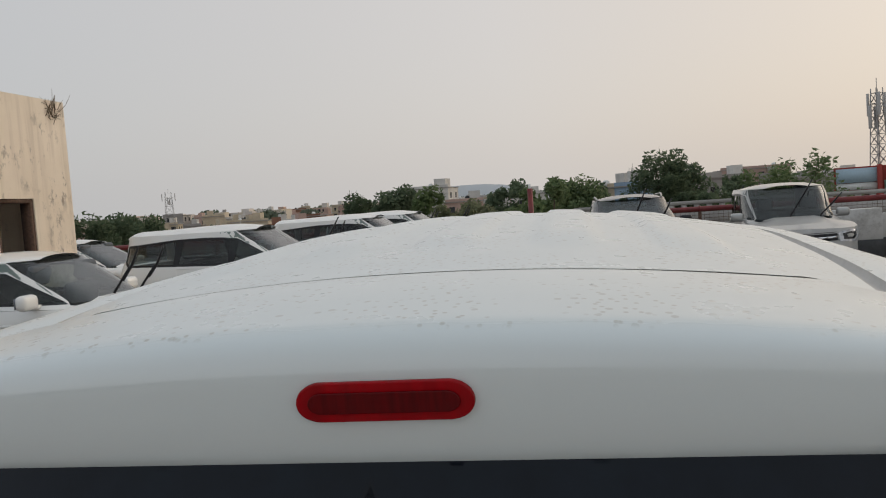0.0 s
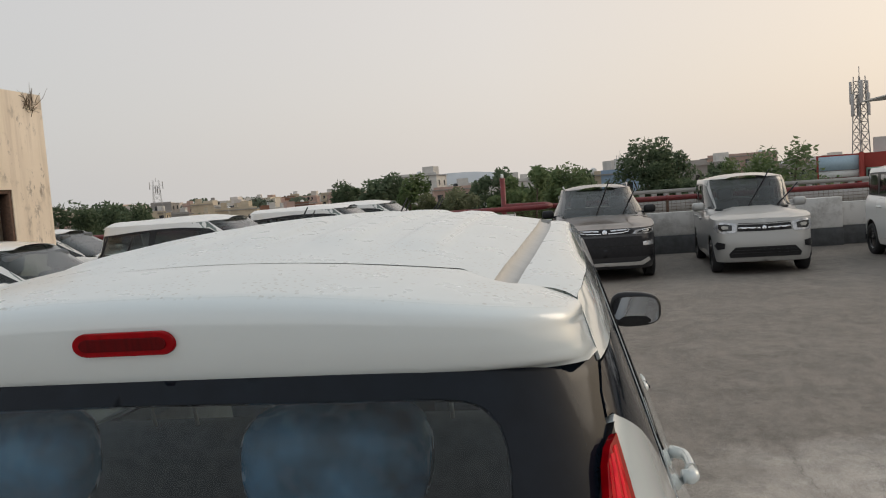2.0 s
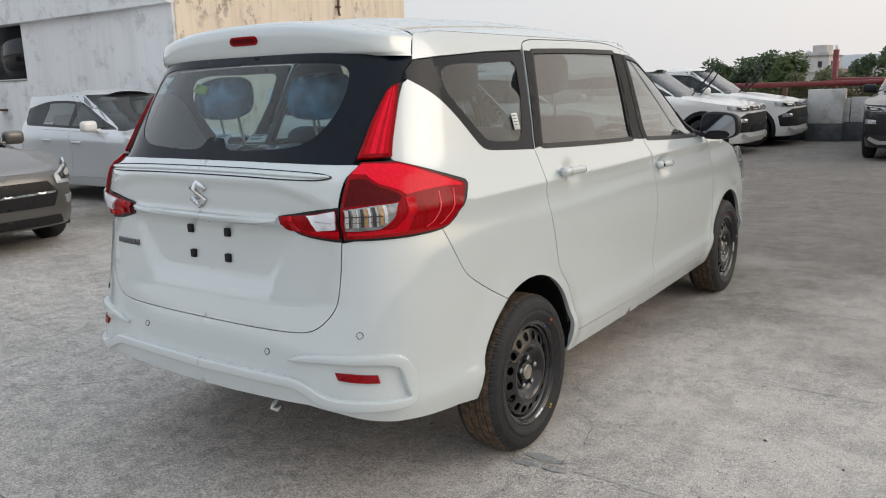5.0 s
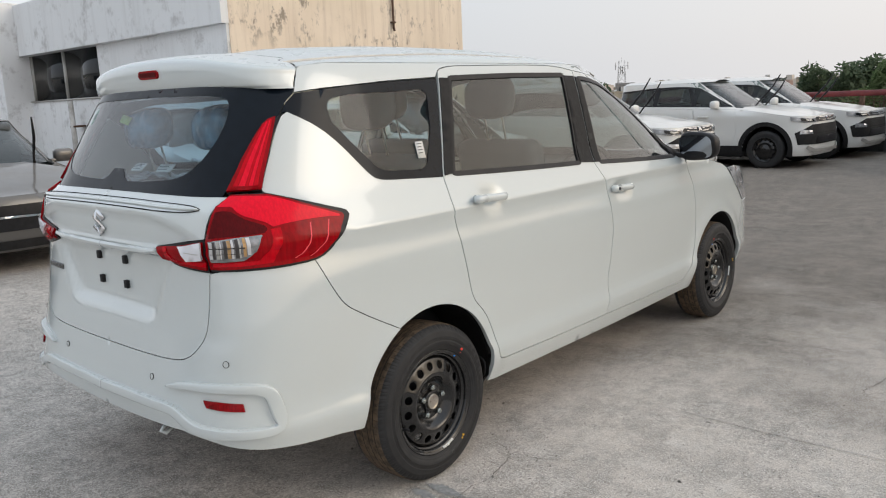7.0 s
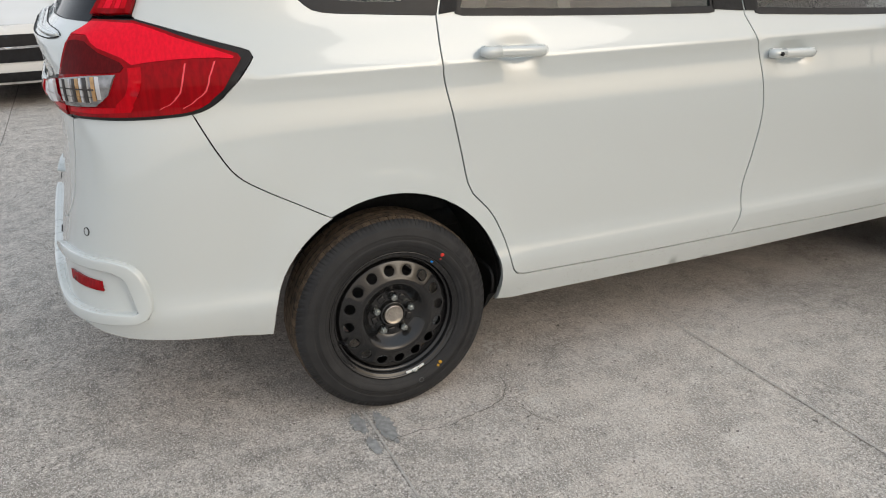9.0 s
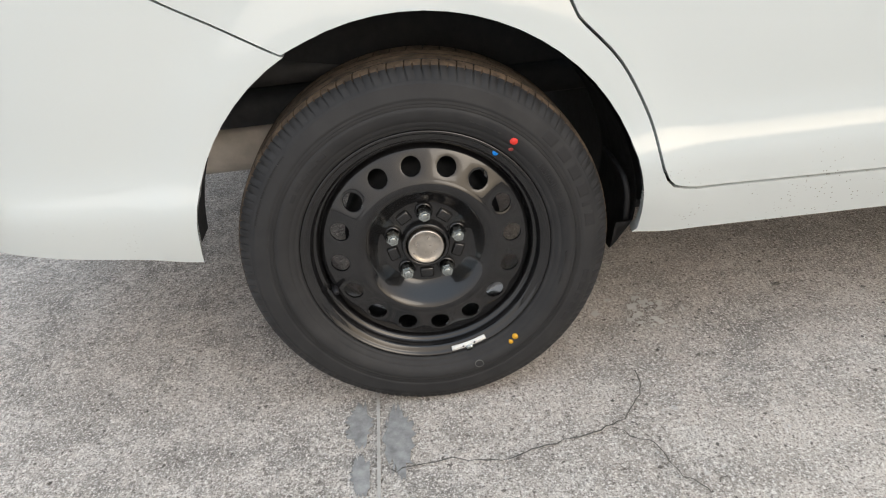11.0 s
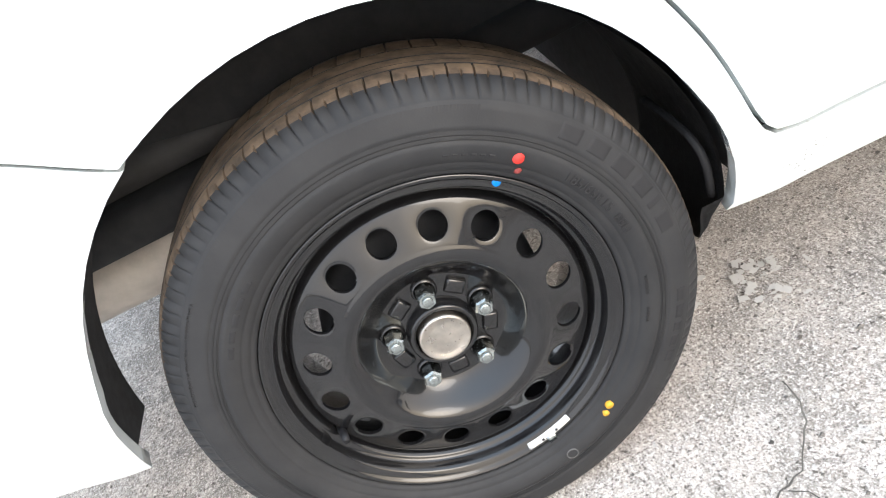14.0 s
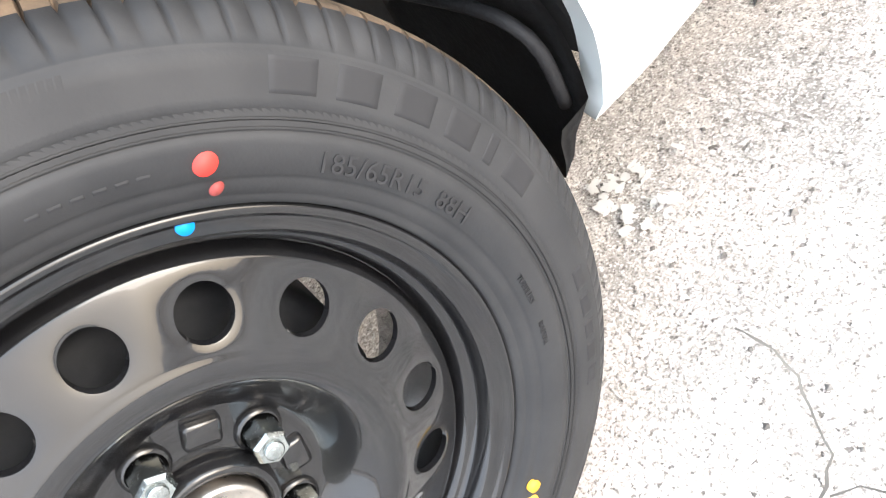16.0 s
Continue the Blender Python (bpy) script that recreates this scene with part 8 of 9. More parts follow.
part("window_sill", box(-16.4, TY0 - 0.02, 1.765, -12.92, TY0 + 0.2, 1.80), SILVER, win)
for x0, x1 in ((-16.32, -14.72), (-14.64, -13.0)):
    part("pane", box(x0, TY0 + 0.115, 1.8, x1, TY0 + 0.125, 2.80), DARK_GLASS, win)
dr = tagged(new("door_1"), "dark open doorway in the stair tower", "doorway", kind="structure")
for y0, y1, z0, z1 in ((DY0, DY0 + 0.07, 0, DZ), (DY1 - 0.07, DY1, 0, DZ), (DY0 + 0.07, DY1 - 0.07, DZ - 0.07, DZ)):
    part("door_frame", box(TX - 0.2, y0, z0, TX - 0.02, y1, z1), RUST, dr)
drain = thing("drain_pipe", "thin rusty drain pipe on the plaster wall", "pipe")
part("pipe_run", tube(curve([(TX + 0.05, 9.16, 3.95), (TX + 0.05, 9.16, 3.4), (TX + 0.05, 9.16, 2.86), (TX + 0.07, 9.16, 2.80)], 0.2), 0.022, 8), RUST, drain)
for z in (3.6, 2.95):
    part("clip", box(TX, 9.12, z, TX + 0.075, 9.20, z + 0.03), RUST, drain)
drain2 = thing("drain_pipe", "white drain pipe on the tower's front", "pipe")
part("pipe_run", tube(curve([(-13.9, TY0 - 0.22, 1.75), (-13.9, TY0 - 0.22, 1.0), (-13.9, TY0 - 0.24, 0.0)], 0.4), 0.055, 10), LIMEWASH, drain2)
part("clip", box(-14.0, TY0 - 0.24, 1.2, -13.8, TY0 + 0.01, 1.24), RUST, drain2)
# weeds on the wall's top corner
TWIG = plain("dry_twig", (0.14, 0.10, 0.06), 0.9, vary=0.3)
weed = thing("weed", "dry weed growing from the wall's top corner", "plant")
r = random.Random(8)
tw = bmesh.new()
for k in range(46):
    a, e = r.uniform(-0.4, 3.3), r.uniform(-0.3, 1.2)
    p0 = Vector((TX + 0.02, TY1 - 0.35 + r.gauss(0, 0.09), TZ - 0.22 + r.gauss(0, 0.06)))
    d = Vector((0.25 * math.cos(a), math.sin(a) * 0.6 * r.choice((-1, 1)), e))
    ln = r.uniform(0.12, 0.34)
    p1 = p0 + d * ln * 0.6 + Vector((r.gauss(0, 0.02), r.gauss(0, 0.03), 0))
    p2 = p1 + d * ln * 0.5 + Vector((r.gauss(0, 0.03), r.gauss(0, 0.05), r.gauss(0, 0.03)))
    add_tube(tw, [p0, p1, p2], [0.006, 0.004, 0.002], 4)
part("twig", tw, TWIG, weed)["kind"] = "stuff"

# lean-to roof at the far right
canopy = thing("canopy", "thin sloping sheet roof on steel posts", "canopy")
bm = box(7.4, 14.6, 3.02, 14, 17.2, 3.06)
for v in bm.verts:
    v.co.z += 0.10 * (v.co.x - 7.4) * 0.25
part("sheet_roof", bm, SILVER, canopy, "grey sheet roof")
part("purlin", tube([(7.9, 14.7, 2.97), (14, 14.7, 3.1)], 0.05, 6), BLACK_TRIM, canopy)
part("purlin", tube([(7.9, 17.0, 2.97), (14, 17.0, 3.1)], 0.05, 6), BLACK_TRIM, canopy)
for px in (10.5, 13.5):
    part("post", tube([(px, 14.7, 0), (px, 14.7, 3.05)], 0.04, 8), RUST, canopy)
    part("post", tube([(px, 17.0, -11), (px, 17.0, 3.05)], 0.04, 8), RUST, canopy)

# ---- the town beyond ----
EYE = (0.6, -1.5, 1.77)
LOW_GROUND = -11.0
ground = part("ground", grid_mesh(lambda u, v: (u, v, LOW_GROUND), np.linspace(-4000, 4000, 3), np.linspace(-4000, 4000, 3)), plain("dusty_town_ground", (0.20, 0.19, 0.15), 0.9, vary=0.3, scale=0.02))
tagged(ground, "dusty ground of the town far below", "ground", kind="structure")
below = part("wall_building", box(-26, -16, LOW_GROUND, 24, PY + 0.4, -0.62), BASE_GREY)
tagged(below, "lower storeys of the parking building", "building", kind="structure")
part("deck_slab", box(-26, -16, -0.6, 24, PY + 0.16, -0.012), BASE_GREY, below)
for nm, q in (("wall_south", (-26, -16.2, 0, 24, -16, 1.0)), ("wall_west", (-26.2, -16, 0, -26, PY, 1.0)), ("wall_east", (24, -16, 0, 24.2, PY, 1.0))):
    tagged(part(nm, box(*q), LIMEWASH), "plain low parapet of the roof deck", "parapet", kind="structure")


def far(az, dist, z=0.0):
    """A place by its bearing from the start (degrees, clockwise from +y) and its distance."""
    return (EYE[0] + dist * math.sin(radians(az)), EYE[1] + dist * math.cos(radians(az)), z)


def town_paint(name, color, rough=0.85, vary=0.22, scale=0.35):
    m = Mat(name, color, rough, spec=0.2)
    tint = m.mix(m.ramp(m.noise(scale, 5), (0.3, 0.0), (0.72, 1.0)), tuple(c * (1 - vary) for c in color), tuple(min(1, c * (1 + vary)) for c in color))
    m.color(m.mix(m.math("MULTIPLY", m.random(), 0.35), tint, tuple(c * 0.55 for c in color)))
    return m.m


HOUSE = [town_paint("cream_house_paint", (0.52, 0.44, 0.33)), town_paint("grey_house_plaster", (0.34, 0.32, 0.30)), town_paint("white_house_paint", (0.58, 0.56, 0.53)), town_paint("brick_house_wall", (0.25, 0.13, 0.09)), town_paint("pink_house_paint", (0.48, 0.34, 0.29)), town_paint("blue_house_paint", (0.30, 0.40, 0.52)), town_paint("ochre_house_paint", (0.50, 0.36, 0.18))]
PANE_DARK = plain("dark_far_window", (0.035, 0.038, 0.042), 0.25, vary=0.4, scale=0.5)
TANK = plain("black_water_tank", (0.03, 0.03, 0.03), 0.6)
TANK_WHITE = plain("white_water_tank", (0.62, 0.62, 0.60), 0.6)
RED_WALL = town_paint("red_facade_paint", (0.30, 0.055, 0.045))
pane_mesh = bpy.data.meshes.new("window")
_b = box(-0.5, -0.06, -0.5, 0.5, 0.06, 0.5)
_b.to_mesh(pane_mesh)
_b.free()
pane_mesh.materials.append(PANE_DARK)


def house(az, dist, width, depth, top, mat, seed, storeys=3, label="", windows=True, turn=None):
    """A flat-roofed house with parapet, stair head, tank, window openings and slabs."""
    r = random.Random(seed)
    x, y, _ = far(az, dist)
    h = top - LOW_GROUND
    ob = thing("house", label or "flat-roofed plastered town house", "house", "town houses", pose(x, y, LOW_GROUND, 0, 0, (-az + r.uniform(-24, 24)) if turn is None else turn))
    part("wall", box(-width / 2, -depth / 2, 0, width / 2, depth / 2, h), mat, ob, smooth=False)
    part("roof", box(-width / 2 - 0.25, -depth / 2 - 0.25, h, width / 2 + 0.25, depth / 2 + 0.25, h + 0.2), HOUSE[1], ob, smooth=False)
    part("roof_parapet", box(-width / 2, -depth / 2, h + 0.2, width / 2, -depth / 2 + 0.15, h + 0.75), mat, ob, smooth=False)
    if r.random() < 0.7:
        sx = r.uniform(-width / 3, width / 5)
        part("stair_head", box(sx, -depth / 6, h + 0.2, sx + width * 0.28, depth / 3, h + 2.3), mat if r.random() < 0.6 else HOUSE[2], ob, smooth=False)
    if r.random() < 0.75:
        tx = r.uniform(-width / 2.6, width / 2.6)
        part("water_tank", tube([(tx, 0, h + 0.2), (tx, 0, h + 1.1), (tx, 0, h + 1.35)], [0.55, 0.55, 0.2], 10), TANK if r.random() < 0.6 else TANK_WHITE, ob)
    if windows:
        st = h / max(1, round(h / 3.2))
        n = max(2, int(width / 2.6))
        for f_ in range(max(0, int(h / st) - storeys), int(h / st)):
            part("balcony_slab", box(-width / 2 - 0.05, -depth / 2 - 0.5, f_ * st - 0.1, width / 2 + 0.05, -depth / 2 - 0.003, f_ * st + 0.05), HOUSE[2], ob, smooth=False)
            for k in range(n):
                if r.random() < 0.12:
                    continue
                ww, wh = r.uniform(0.8, 1.4), r.uniform(1.0, 1.7)
                same_part("window", pane_mesh, ob, Matrix.Translation((-width / 2 + width * (k + 0.5) / n, -depth / 2 - 0.02, f_ * st + 1.5)) @ Matrix.Diagonal((ww, 1, wh, 1)))
        for sgn in (1, -1):
            for k in range(2):
                same_part("window", pane_mesh, ob, Matrix.Translation((sgn * (width / 2 + 0.02), depth * (k - 0.5) * 0.5, h - st + 1.5)) @ Matrix.Rotation(math.pi / 2, 4, "Z") @ Matrix.Diagonal((1.1, 1, 1.3, 1)))
    return ob


def tall(el, dist):
    """The height of a top that stands el degrees above the eye."""
    return EYE[2] + dist * math.tan(radians(el))


rr = random.Random(21)
named = ((-9.7, 190, 10, 9, 1.0, 2, "grey three-storey house with stacked flat roofs"), (-7.6, 170, 8, 8, -0.1, 4, "pinkish brick house with flat roof"), (4.9, 120, 5.5, 6, 0.15, 5, "small blue-painted flat-roofed house"), (3.6, 130, 7, 7, 0.15, 0, "cream plastered flat-roofed house"),
         (8.9, 110, 4.2, 5, 0.35, 1, "narrow grey house with balconies"), (10.9, 150, 6, 7, 0.25, 1, "grey concrete house with balconies"), (12.4, 210, 16, 12, 0.75, 4, "long pinkish block of flats"), (-13.6, 170, 8, 8, 0.0, 0, "small cream plastered house"))
for k, (az, d, w, dp, el, mt, lb) in enumerate(named):
    house(az, d, w, dp, tall(el, d), HOUSE[mt], 100 + k, 3, lb)
for k in range(124):
    az = -38 + 36 * (k / 123) + rr.uniform(-0.8, 0.8)
    d = rr.choice((180, 200, 225, 250, 280, 320, 370, 430)) * rr.uniform(0.92, 1.1)
    el = rr.uniform(-1.5, -0.7) if d < 215 else rr.uniform(-0.9, -0.2) if d < 300 else rr.uniform(-0.25, 0.36)
    house(az, d, rr.uniform(4.5, 8.0), rr.uniform(5, 9), tall(el, d), HOUSE[rr.choice((0, 0, 2, 1, 2, 3, 4, 4))], 300 + k, 2)
for k in range(24):
    az = -4 + 22 * (k / 23) + rr.uniform(-1, 1)
    d = rr.uniform(160, 300)
    house(az, d, rr.uniform(5, 9), rr.uniform(6, 9), tall(rr.uniform(-0.6, 0.25), d), HOUSE[rr.choice((0, 1, 1, 2, 4))], 500 + k, 2)
for k in range(14):
    az = -80 + 42 * (k / 13)
    d = rr.uniform(140, 240)
    house(az, d, rr.uniform(7, 11), rr.uniform(6, 9), tall(rr.uniform(-0.6, 0.1), d), HOUSE[rr.choice((0, 1, 2, 4))], 700 + k, 1)
# far blocks, beyond counting, with their windows
pale, panes = bmesh.new(), ([], [])
for k in range(520):
    az, d = rr.uniform(-50, 34), rr.uniform(330, 1100)
    x, y, _ = far(az, d)
    w, h = rr.uniform(6, 13), tall(rr.uniform(-0.22, 0.30), d)
    add_box(pale, x - w / 2, y - w / 2, LOW_GROUND, x + w / 2, y + w / 2, h)
    if rr.random() < 0.6:
        add_box(pale, x - w * 0.3, y - w / 3, h, x + w * rr.uniform(0.0, 0.3), y + w / 3, h + rr.uniform(1.2, 2.6))
    for f_ in range(2):
        for q in range(3):
            wx, wz, n0 = x + w * (q - 1) * 0.3, h - 2.2 - 3.1 * f_, len(panes[0])
            panes[0].extend(((wx - 0.7, y - w / 2 - 0.1, wz), (wx + 0.7, y - w / 2 - 0.1, wz), (wx + 0.7, y - w / 2 - 0.1, wz + 1.4), (wx - 0.7, y - w / 2 - 0.1, wz + 1.4)))
            panes[1].append((n0, n0 + 1, n0 + 2, n0 + 3))
FAR_WALL = Mat("far_house_plaster", (0.5, 0.45, 0.4), 0.9, spec=0.2)
_isle = FAR_WALL.n.new("ShaderNodeNewGeometry").outputs["Random Per Island"]
FAR_WALL.color(FAR_WALL.ramp(_isle, (0.0, (0.62, 0.56, 0.48)), (0.3, (0.48, 0.42, 0.37)), (0.55, (0.66, 0.64, 0.61)), (0.8, (0.45, 0.33, 0.27)), (1.0, (0.56, 0.50, 0.40))))
far_town = tagged(part("far_houses", pale, FAR_WALL.m, smooth=False), "crowded flat-roofed houses in the far distance", "houses", kind="stuff")
pm = bpy.data.meshes.new("far_windows")
pm.from_pydata(panes[0], [], panes[1])
pm.materials.append(PANE_DARK)
ob = tagged(new("far_windows", pm), kind="stuff")
ob.parent = far_town
# long low hill; the haze before it is put into its pale blue-grey
def hill(u, v):
    az = -13 + 10.5 * u
    d = 1900 + 300 * v
    prof = max(0.0, 1 - (abs(u - 0.55) / 0.55) ** 3)
    return (*far(az, d)[:2], LOW_GROUND + (tall(1.12 + 0.05 * noise.noise((u * 14, v, 0)), d) - LOW_GROUND) * prof * (1 - v) if v > 0 else LOW_GROUND + (tall(1.12 + 0.05 * noise.noise((u * 14, 0, 0)), d) - LOW_GROUND) * prof)
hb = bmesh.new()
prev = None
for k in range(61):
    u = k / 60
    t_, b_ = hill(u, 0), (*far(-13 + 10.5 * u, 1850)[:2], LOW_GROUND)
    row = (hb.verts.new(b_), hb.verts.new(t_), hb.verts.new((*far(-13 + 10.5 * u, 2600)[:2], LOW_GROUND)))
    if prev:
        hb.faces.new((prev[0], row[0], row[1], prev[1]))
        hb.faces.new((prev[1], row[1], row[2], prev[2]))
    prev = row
tagged(part("hill", hb, plain("haze_tinted_wooded_hill", (0.40, 0.42, 0.44), 0.95, vary=0.08, scale=0.01)), "long low hill blue with haze", "hill", kind="structure")


# red-fronted shop building with the lattice mast
def shop():
    d = 88
    x, y, _ = far(21.0, d)
    ob = thing("shop_building", "long red and white shop building with glazed first floor", "building", "", pose(x, y, LOW_GROUND, 0, 0, -19))
    top = tall(0.40, d) - LOW_GROUND
    f0 = tall(-1.9, d) - LOW_GROUND
    part("wall", box(-5.8, 0, 0, 14, 9, top), RED_WALL, ob, smooth=False)
    part("sign_band", box(-5.6, -0.25, top - 1.55, -2.0, 0, top - 0.15), plain("pale_blue_sign", (0.34, 0.45, 0.52), 0.6), ob)
    part("white_band", box(-5.6, -0.15, top - 2.25, -2.0, 0, top - 1.58), TANK_WHITE, ob)
    part("shutter", box(-5.3, -0.12, f0 + 0.3, -2.2, 0, top - 2.30), plain("brown_shutter", (0.10, 0.055, 0.04), 0.6), ob)
    wf = part("window_frame", box(-1.4, -0.15, f0 + 0.55, 3.4, 0, top - 1.45), plain("green_frame", (0.20, 0.30, 0.24), 0.5), ob)
    for k in range(4):
        part("pane", box(-1.25 + 1.17 * k, -0.20, f0 + 0.75, -0.2 + 1.17 * k, -0.155, top - 1.65), PANE_DARK, wf)
    part("column", box(-2.0, -0.4, 0, -1.55, 0, top + 0.1), RED_WALL, ob)
    sg = part("sign_board", box(3.9, -0.35, top - 2.0, 8.8, -0.05, top + 0.1), plain("dark_sign", (0.03, 0.03, 0.03), 0.5), ob, "dark signboard")
    tx = text_mesh("GYM", 0.85, 0.03)
    bmesh.ops.transform(tx, matrix=Matrix.Translation((5.6, -0.42, top - 1.75)) @ Matrix.Rotation(radians(90), 4, "X"), verts=tx.verts)
    part("writing", tx, TANK_WHITE, sg)
    part("sign_bar", box(4.2, -0.42, top - 0.75, 6.2, -0.36, top - 0.25), TANK_WHITE, sg)
    part("roof_room", box(-0.6, 2, top, 1.6, 5, top + 1.5), HOUSE[2], ob, smooth=False)
    part("roof_room", box(2.2, 2, top, 4.6, 5, top + 0.9), HOUSE[1], ob, smooth=False)
    part("plinth", box(-6.5, -3.0, 0, 14.5, 0, f0), HOUSE[1], ob, smooth=False)
    return ob


shop()


def mast(az, dist, el_top, el_base, width, panels, label):
    x, y, _ = far(az, dist)
    z0, z1 = tall(el_base, dist), tall(el_top, dist)
    ob = thing("radio_mast", label, "mast", "", pose(x, y, 0, 0, 0, 20))
    leg = lambda z: width * (1 - 0.35 * (z - z0) / (z1 - z0)) / 2
    lat = plain("galvanised_lattice", (0.30, 0.29, 0.28), 0.6, 0.5)
    for sx, sy in ((1, 1), (1, -1), (-1, 1), (-1, -1)):
        part("leg", tube([(sx * leg(z0), sy * leg(z0), LOW_GROUND), (sx * leg(z0), sy * leg(z0), z0), (sx * leg(z1), sy * leg(z1), z1)], 0.055, 5), lat, ob)
    zz = z0
    step = width * 0.9
    while zz < z1 - step:
        a, b = leg(zz), leg(zz + step)
        for (p, q), (p2, q2) in (((1, 1), (1, -1)), ((1, -1), (-1, -1)), ((-1, -1), (-1, 1)), ((-1, 1), (1, 1))):
            part("brace", tube([(p * a, q * a, zz), (p2 * b, q2 * b, zz + step)], 0.03, 4), lat, ob)
            part("brace", tube([(p2 * a, q2 * a, zz), (p * b, q * b, zz + step)], 0.03, 4), lat, ob)
            part("brace", tube([(p * b, q * b, zz + step), (p2 * b, q2 * b, zz + step)], 0.03, 4), lat, ob)
        zz += step
    part("spike", tube([(0, 0, z1 - 0.5), (0, 0, z1 + 1.0)], 0.04, 5), lat, ob)
    pm = plain("antenna_cover", (0.42, 0.41, 0.40), 0.6)
    for k in range(panels):
        t = 2 * math.pi * k / panels
        zc = z1 - 1.6 - 1.3 * (k % 2)
        rad = width * 0.75
        arm = part("antenna_arm", tube([(0, 0, zc), (rad * math.cos(t), rad * math.sin(t), zc)], 0.035, 4), lat, ob)
        bm = box(-0.16, -0.10, -1.15, 0.16, 0.10, 1.15, bevel=0.03)
        bmesh.ops.transform(bm, matrix=Matrix.Translation((rad * math.cos(t), rad * math.sin(t), zc)) @ Matrix.Rotation(t + 1.57, 4, "Z"), verts=bm.verts)
        part("antenna", bm, pm, arm)
    return ob


mast(19.85, 92, 5.25, 0.45, 1.15, 6, "steel lattice radio mast with panel antennas")
mast(-28.2, 260, 2.0, 0.0, 2.6, 4, "distant steel lattice radio mast")
mast(4.6, 170, 1.5, 0.2, 1.6, 3, "slim steel lattice radio mast")
beam = thing("flyover_railing", "concrete flyover railing with small square openings", "railing")
bx, by, _ = far(14.5, 55)
bb = tall(-1.75, 55)
beam.matrix_basis = pose(bx, by, 0, 0, 0, -12)
part("top_rail", box(-14, 0, bb + 0.35, 26, 0.3, bb + 0.6), HOUSE[1], beam)
part("bottom_rail", box(-14, 0, bb - 1.2, 26, 0.3, bb), HOUSE[1], beam)
for k in range(50):
    part("baluster", box(-14 + 0.8 * k, 0.02, bb, -13.65 + 0.8 * k, 0.28, bb + 0.35), HOUSE[1], beam)
part("pier", box(-14, 0, LOW_GROUND, 26, 0.8, bb - 1.2), HOUSE[1], beam)

# ---- trees ----
BARK = plain("grey_brown_bark", (0.11, 0.085, 0.06), 0.9, vary=0.3, scale=6)


def leaf_mat(name, a, b):
    m = Mat(name, a, 0.7, spec=0.2)
    g = m.n.new("ShaderNodeNewGeometry")
    m.color(m.mix(g.outputs["Random Per Island"], a, b))
    through_leaf, blend = m.n.new("ShaderNodeBsdfTranslucent"), m.n.new("ShaderNodeMixShader")
    m.l.new(m.b.inputs["Base Color"].links[0].from_socket, through_leaf.inputs["Color"])
    blend.inputs[0].default_value = 0.45
    m.l.new(m.b.outputs[0], blend.inputs[1])
    m.l.new(through_leaf.outputs[0], blend.inputs[2])
    m.l.new(blend.outputs[0], m.n["Material Output"].inputs["Surface"])
    return m.m


# leaf colours are lightened to carry the haze in front of them
LEAVES = [leaf_mat("haze_pale_green_leaves", (0.10, 0.15, 0.065), (0.20, 0.25, 0.12)), leaf_mat("dark_green_leaves", (0.075, 0.11, 0.065), (0.16, 0.20, 0.12)), leaf_mat("olive_leaves", (0.13, 0.15, 0.085), (0.22, 0.23, 0.13))]


def tree(az, dist, el_top, spread, mat, seed, label, lean=1.0, lumps=26, leaf=0.30, n=2600):
    """A tapered trunk with limbs and a crown of leaf clumps with gaps."""
    r = random.Random(seed)
    x, y, _ = far(az, dist)
    top = tall(el_top, dist) - LOW_GROUND
    ob = thing("tree", label, "tree", "", pose(x, y, LOW_GROUND, 0, 0, r.uniform(0, 360)))
    tb = bmesh.new()
    fork = top * 0.42
    add_tube(tb, [(0, 0, 0), (0.1, 0.05, fork * 0.5), (0.0, 0.15, fork)], [0.34, 0.27, 0.22], 8)
    centres = []
    for k in range(lumps):
        a, e = r.uniform(0, 2 * math.pi), r.random()
        rad = spread * (0.25 + 0.75 * math.sqrt(r.random())) * (1.0 - 0.55 * e ** 2)
        c = Vector((rad * math.cos(a), rad * math.sin(a), fork + (top - fork) * (0.02 + 0.95 * e)))
        centres.append((c, spread * r.uniform(0.20, 0.36)))
        if k % 2 == 0:
            m1 = Vector((c.x * 0.4, c.y * 0.4, fork + (c.z - fork) * 0.55))
            add_tube(tb, [(0, 0.1, fork * 0.95), m1, c], [0.14, 0.08, 0.03], 5)
    part("trunk", tb, BARK, ob)
    vs, fs = [], []
    per = n // lumps
    for c, rad in centres:
        for _ in range(per):
            d = Vector((r.gauss(0, 1), r.gauss(0, 1), r.gauss(0, 0.8)))
            d = d.normalized() * rad * (0.35 + 0.65 * r.random() ** 0.6)
            p = c + d
            u = Vector((r.gauss(0, 1), r.gauss(0, 1), r.gauss(0, 1))).normalized()
            w = u.orthogonal().normalized()
            s0 = leaf * r.uniform(0.6, 1.3)
            k0 = len(vs)
            vs += [p - u * s0, p + w * s0 * 0.45, p + u * s0, p - w * s0 * 0.45]
            fs.append((k0, k0 + 1, k0 + 2, k0 + 3))
    me = bpy.data.meshes.new("crown")
    me.from_pydata([tuple(v) for v in vs], [], fs)
    me.materials.append(mat)
    cr = new("crown", me)
    cr.parent = ob
    cr["label"] = "uneven leafy crown"
    return ob


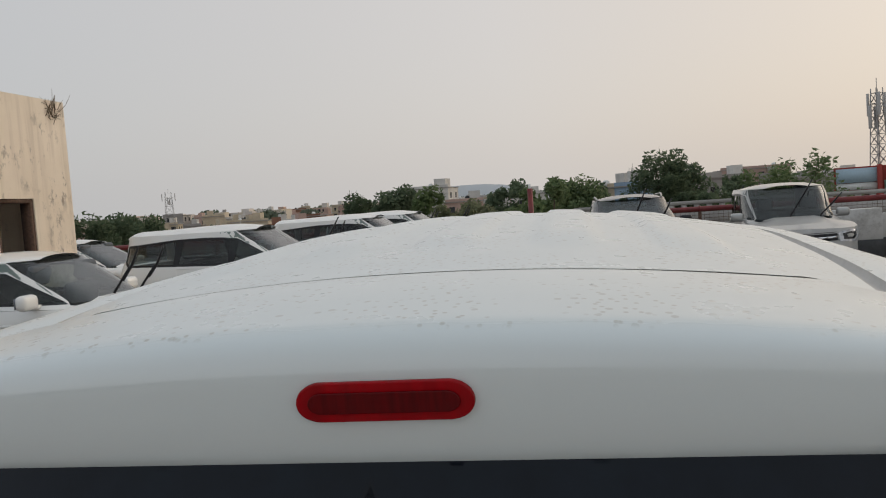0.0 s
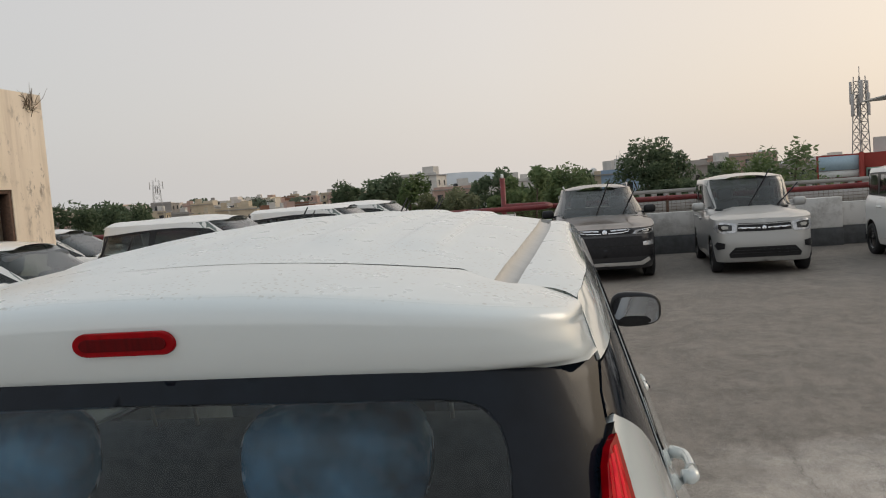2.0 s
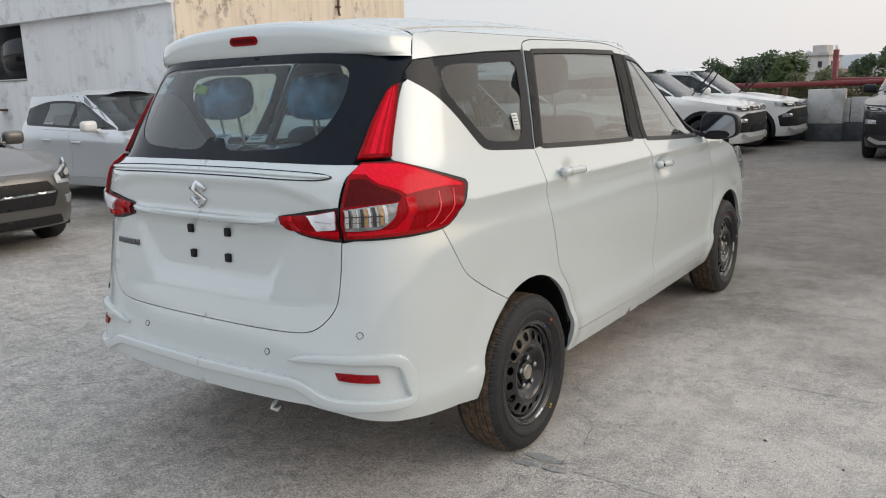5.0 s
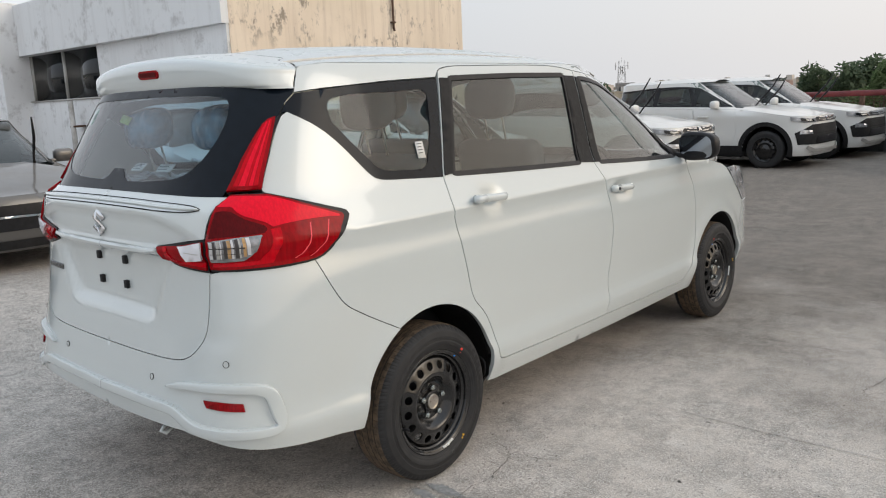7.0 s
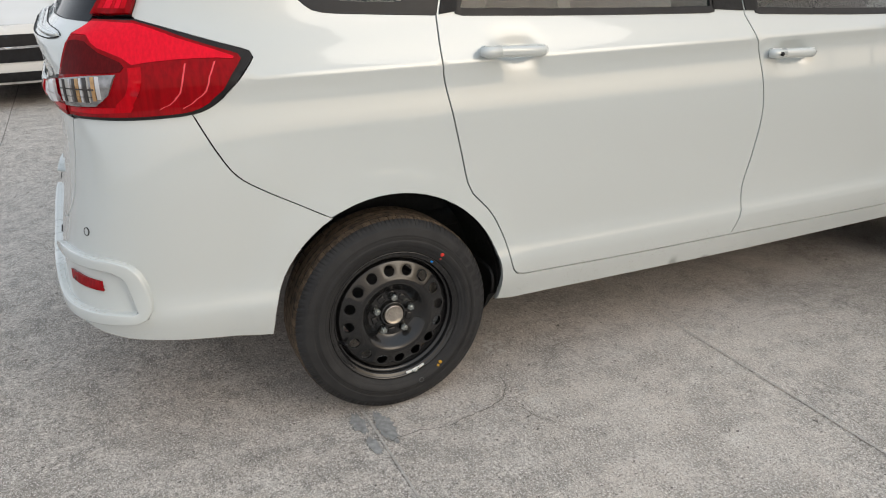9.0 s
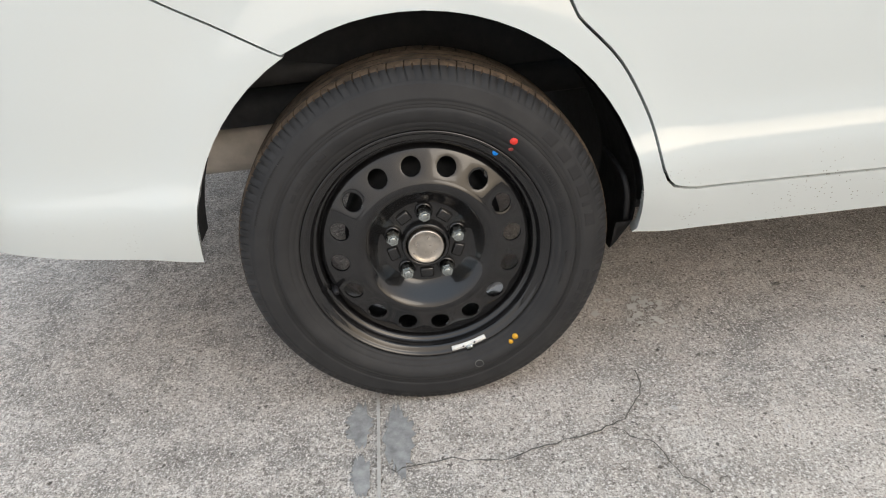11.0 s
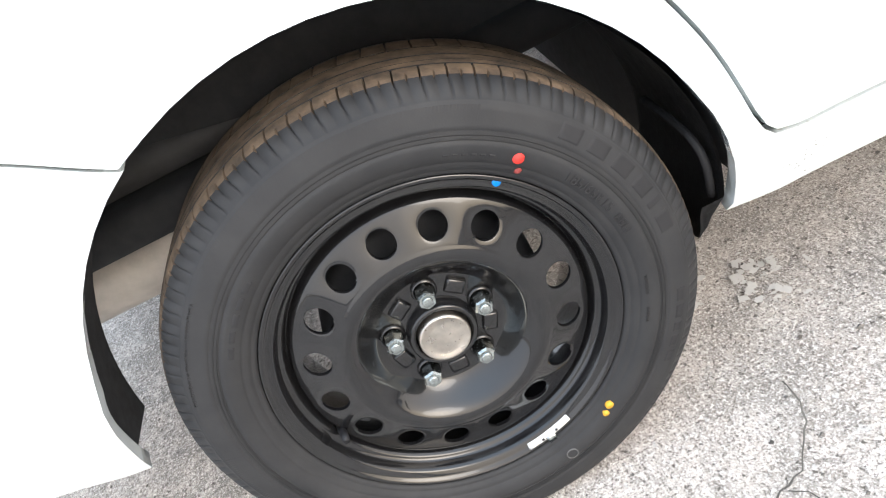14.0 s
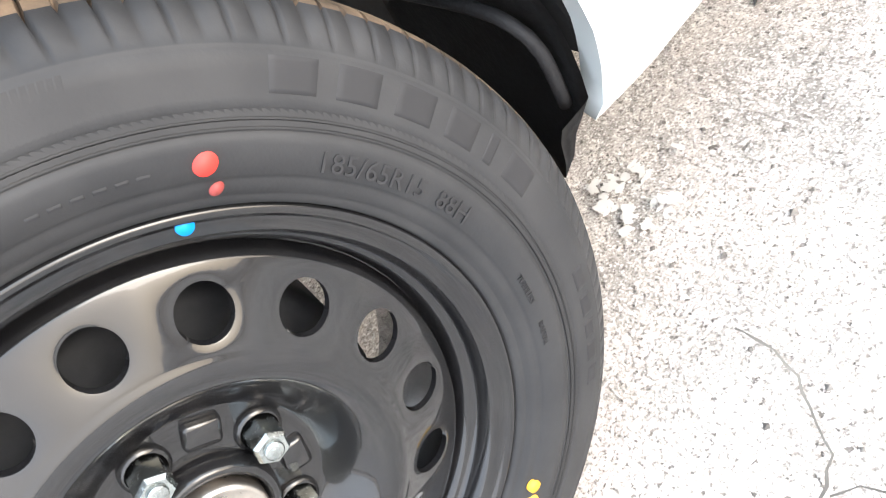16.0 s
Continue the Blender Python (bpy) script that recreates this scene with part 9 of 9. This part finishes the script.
TREES = ((-4.6, 52, 1.05, 2.7, 1, "dark green tree behind the parapet", 30), (-3.6, 45, 0.55, 2.2, 0, "light green tree with bushy crown", 24), (-1.9, 47, 1.05, 2.6, 0, "bushy green tree with a ragged top", 30), (-7.0, 50, -0.2, 2.6, 2, "low shrubby tree with olive leaves", 24),
         (-8.6, 54, -0.5, 2.6, 2, "low shrubby tree with olive leaves", 22), (-10.8, 75, 0.75, 3.0, 0, "fresh green tree with rounded crown", 28), (-12.6, 110, 0.95, 4.5, 1, "dark green tree with spreading crown", 26), (-15.0, 125, 0.7, 5.0, 1, "dark green tree with spreading crown", 26),
         (6.3, 88, 2.05, 4.2, 1, "tall tree with open airy crown", 34), (8.3, 92, 2.15, 4.4, 1, "tall tree with open airy crown", 34), (7.2, 84, 0.6, 3.6, 1, "tall tree with dense crown", 26), (9.6, 70, -0.3, 2.6, 1, "low dark green leafy tree", 22),
         (13.1, 62, 1.10, 3.4, 0, "round green tree in full leaf", 36), (15.4, 64, 1.10, 4.2, 0, "broad green tree in full leaf", 40), (0.6, 95, 0.70, 4.2, 0, "green tree among the houses", 26), (1.7, 120, 0.75, 3.6, 1, "dark tree among the houses", 22), (-0.6, 105, 0.45, 3.4, 1, "dark tree among the houses", 22), (11.0, 140, 0.35, 4.0, 1, "green tree among distant houses", 20),
         (-31.4, 120, 0.75, 5.0, 1, "dark green tree by the houses", 26), (-33.6, 110, 0.25, 5.5, 1, "dark green tree by the houses", 26), (-29.8, 135, 0.55, 5.0, 1, "dark green tree by the houses", 24), (-71.5, 70, 2.3, 5.0, 2, "olive tree beyond the deck", 34), (-75, 75, 1.6, 6.0, 2, "olive tree beyond the deck", 34), (-68, 80, 1.2, 6.0, 2, "olive tree beyond the deck", 30), (-79, 78, 1.3, 6.0, 2, "olive tree beyond the deck", 30))
for k, (az, d, el, sp, mt, lb, lm) in enumerate(TREES):
    tree(az, d, el, sp * (0.72 if d < 60 else 1.0), LEAVES[mt], 900 + k, lb, 1.0, lm, 0.0030 * d + 0.03, 4200)
# distant woods, with the haze put into their lighter leaf colour
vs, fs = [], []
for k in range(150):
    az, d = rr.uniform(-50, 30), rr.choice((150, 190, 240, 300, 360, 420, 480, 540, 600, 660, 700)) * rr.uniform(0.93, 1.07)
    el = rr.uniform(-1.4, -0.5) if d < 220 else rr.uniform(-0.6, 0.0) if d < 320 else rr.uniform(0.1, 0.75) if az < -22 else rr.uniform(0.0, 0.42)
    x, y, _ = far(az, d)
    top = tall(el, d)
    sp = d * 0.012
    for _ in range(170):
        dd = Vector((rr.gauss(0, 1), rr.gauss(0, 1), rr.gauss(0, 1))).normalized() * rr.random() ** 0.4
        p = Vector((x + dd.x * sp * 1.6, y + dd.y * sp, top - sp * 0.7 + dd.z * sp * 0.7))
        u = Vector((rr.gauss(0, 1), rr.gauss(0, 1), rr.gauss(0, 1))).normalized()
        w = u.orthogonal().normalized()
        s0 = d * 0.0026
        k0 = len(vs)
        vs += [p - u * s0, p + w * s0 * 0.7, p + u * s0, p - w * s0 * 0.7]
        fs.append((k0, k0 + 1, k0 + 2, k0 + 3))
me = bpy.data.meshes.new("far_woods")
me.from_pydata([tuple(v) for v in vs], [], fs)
me.materials.append(leaf_mat("haze_pale_far_leaves", (0.11, 0.14, 0.10), (0.19, 0.22, 0.16)))
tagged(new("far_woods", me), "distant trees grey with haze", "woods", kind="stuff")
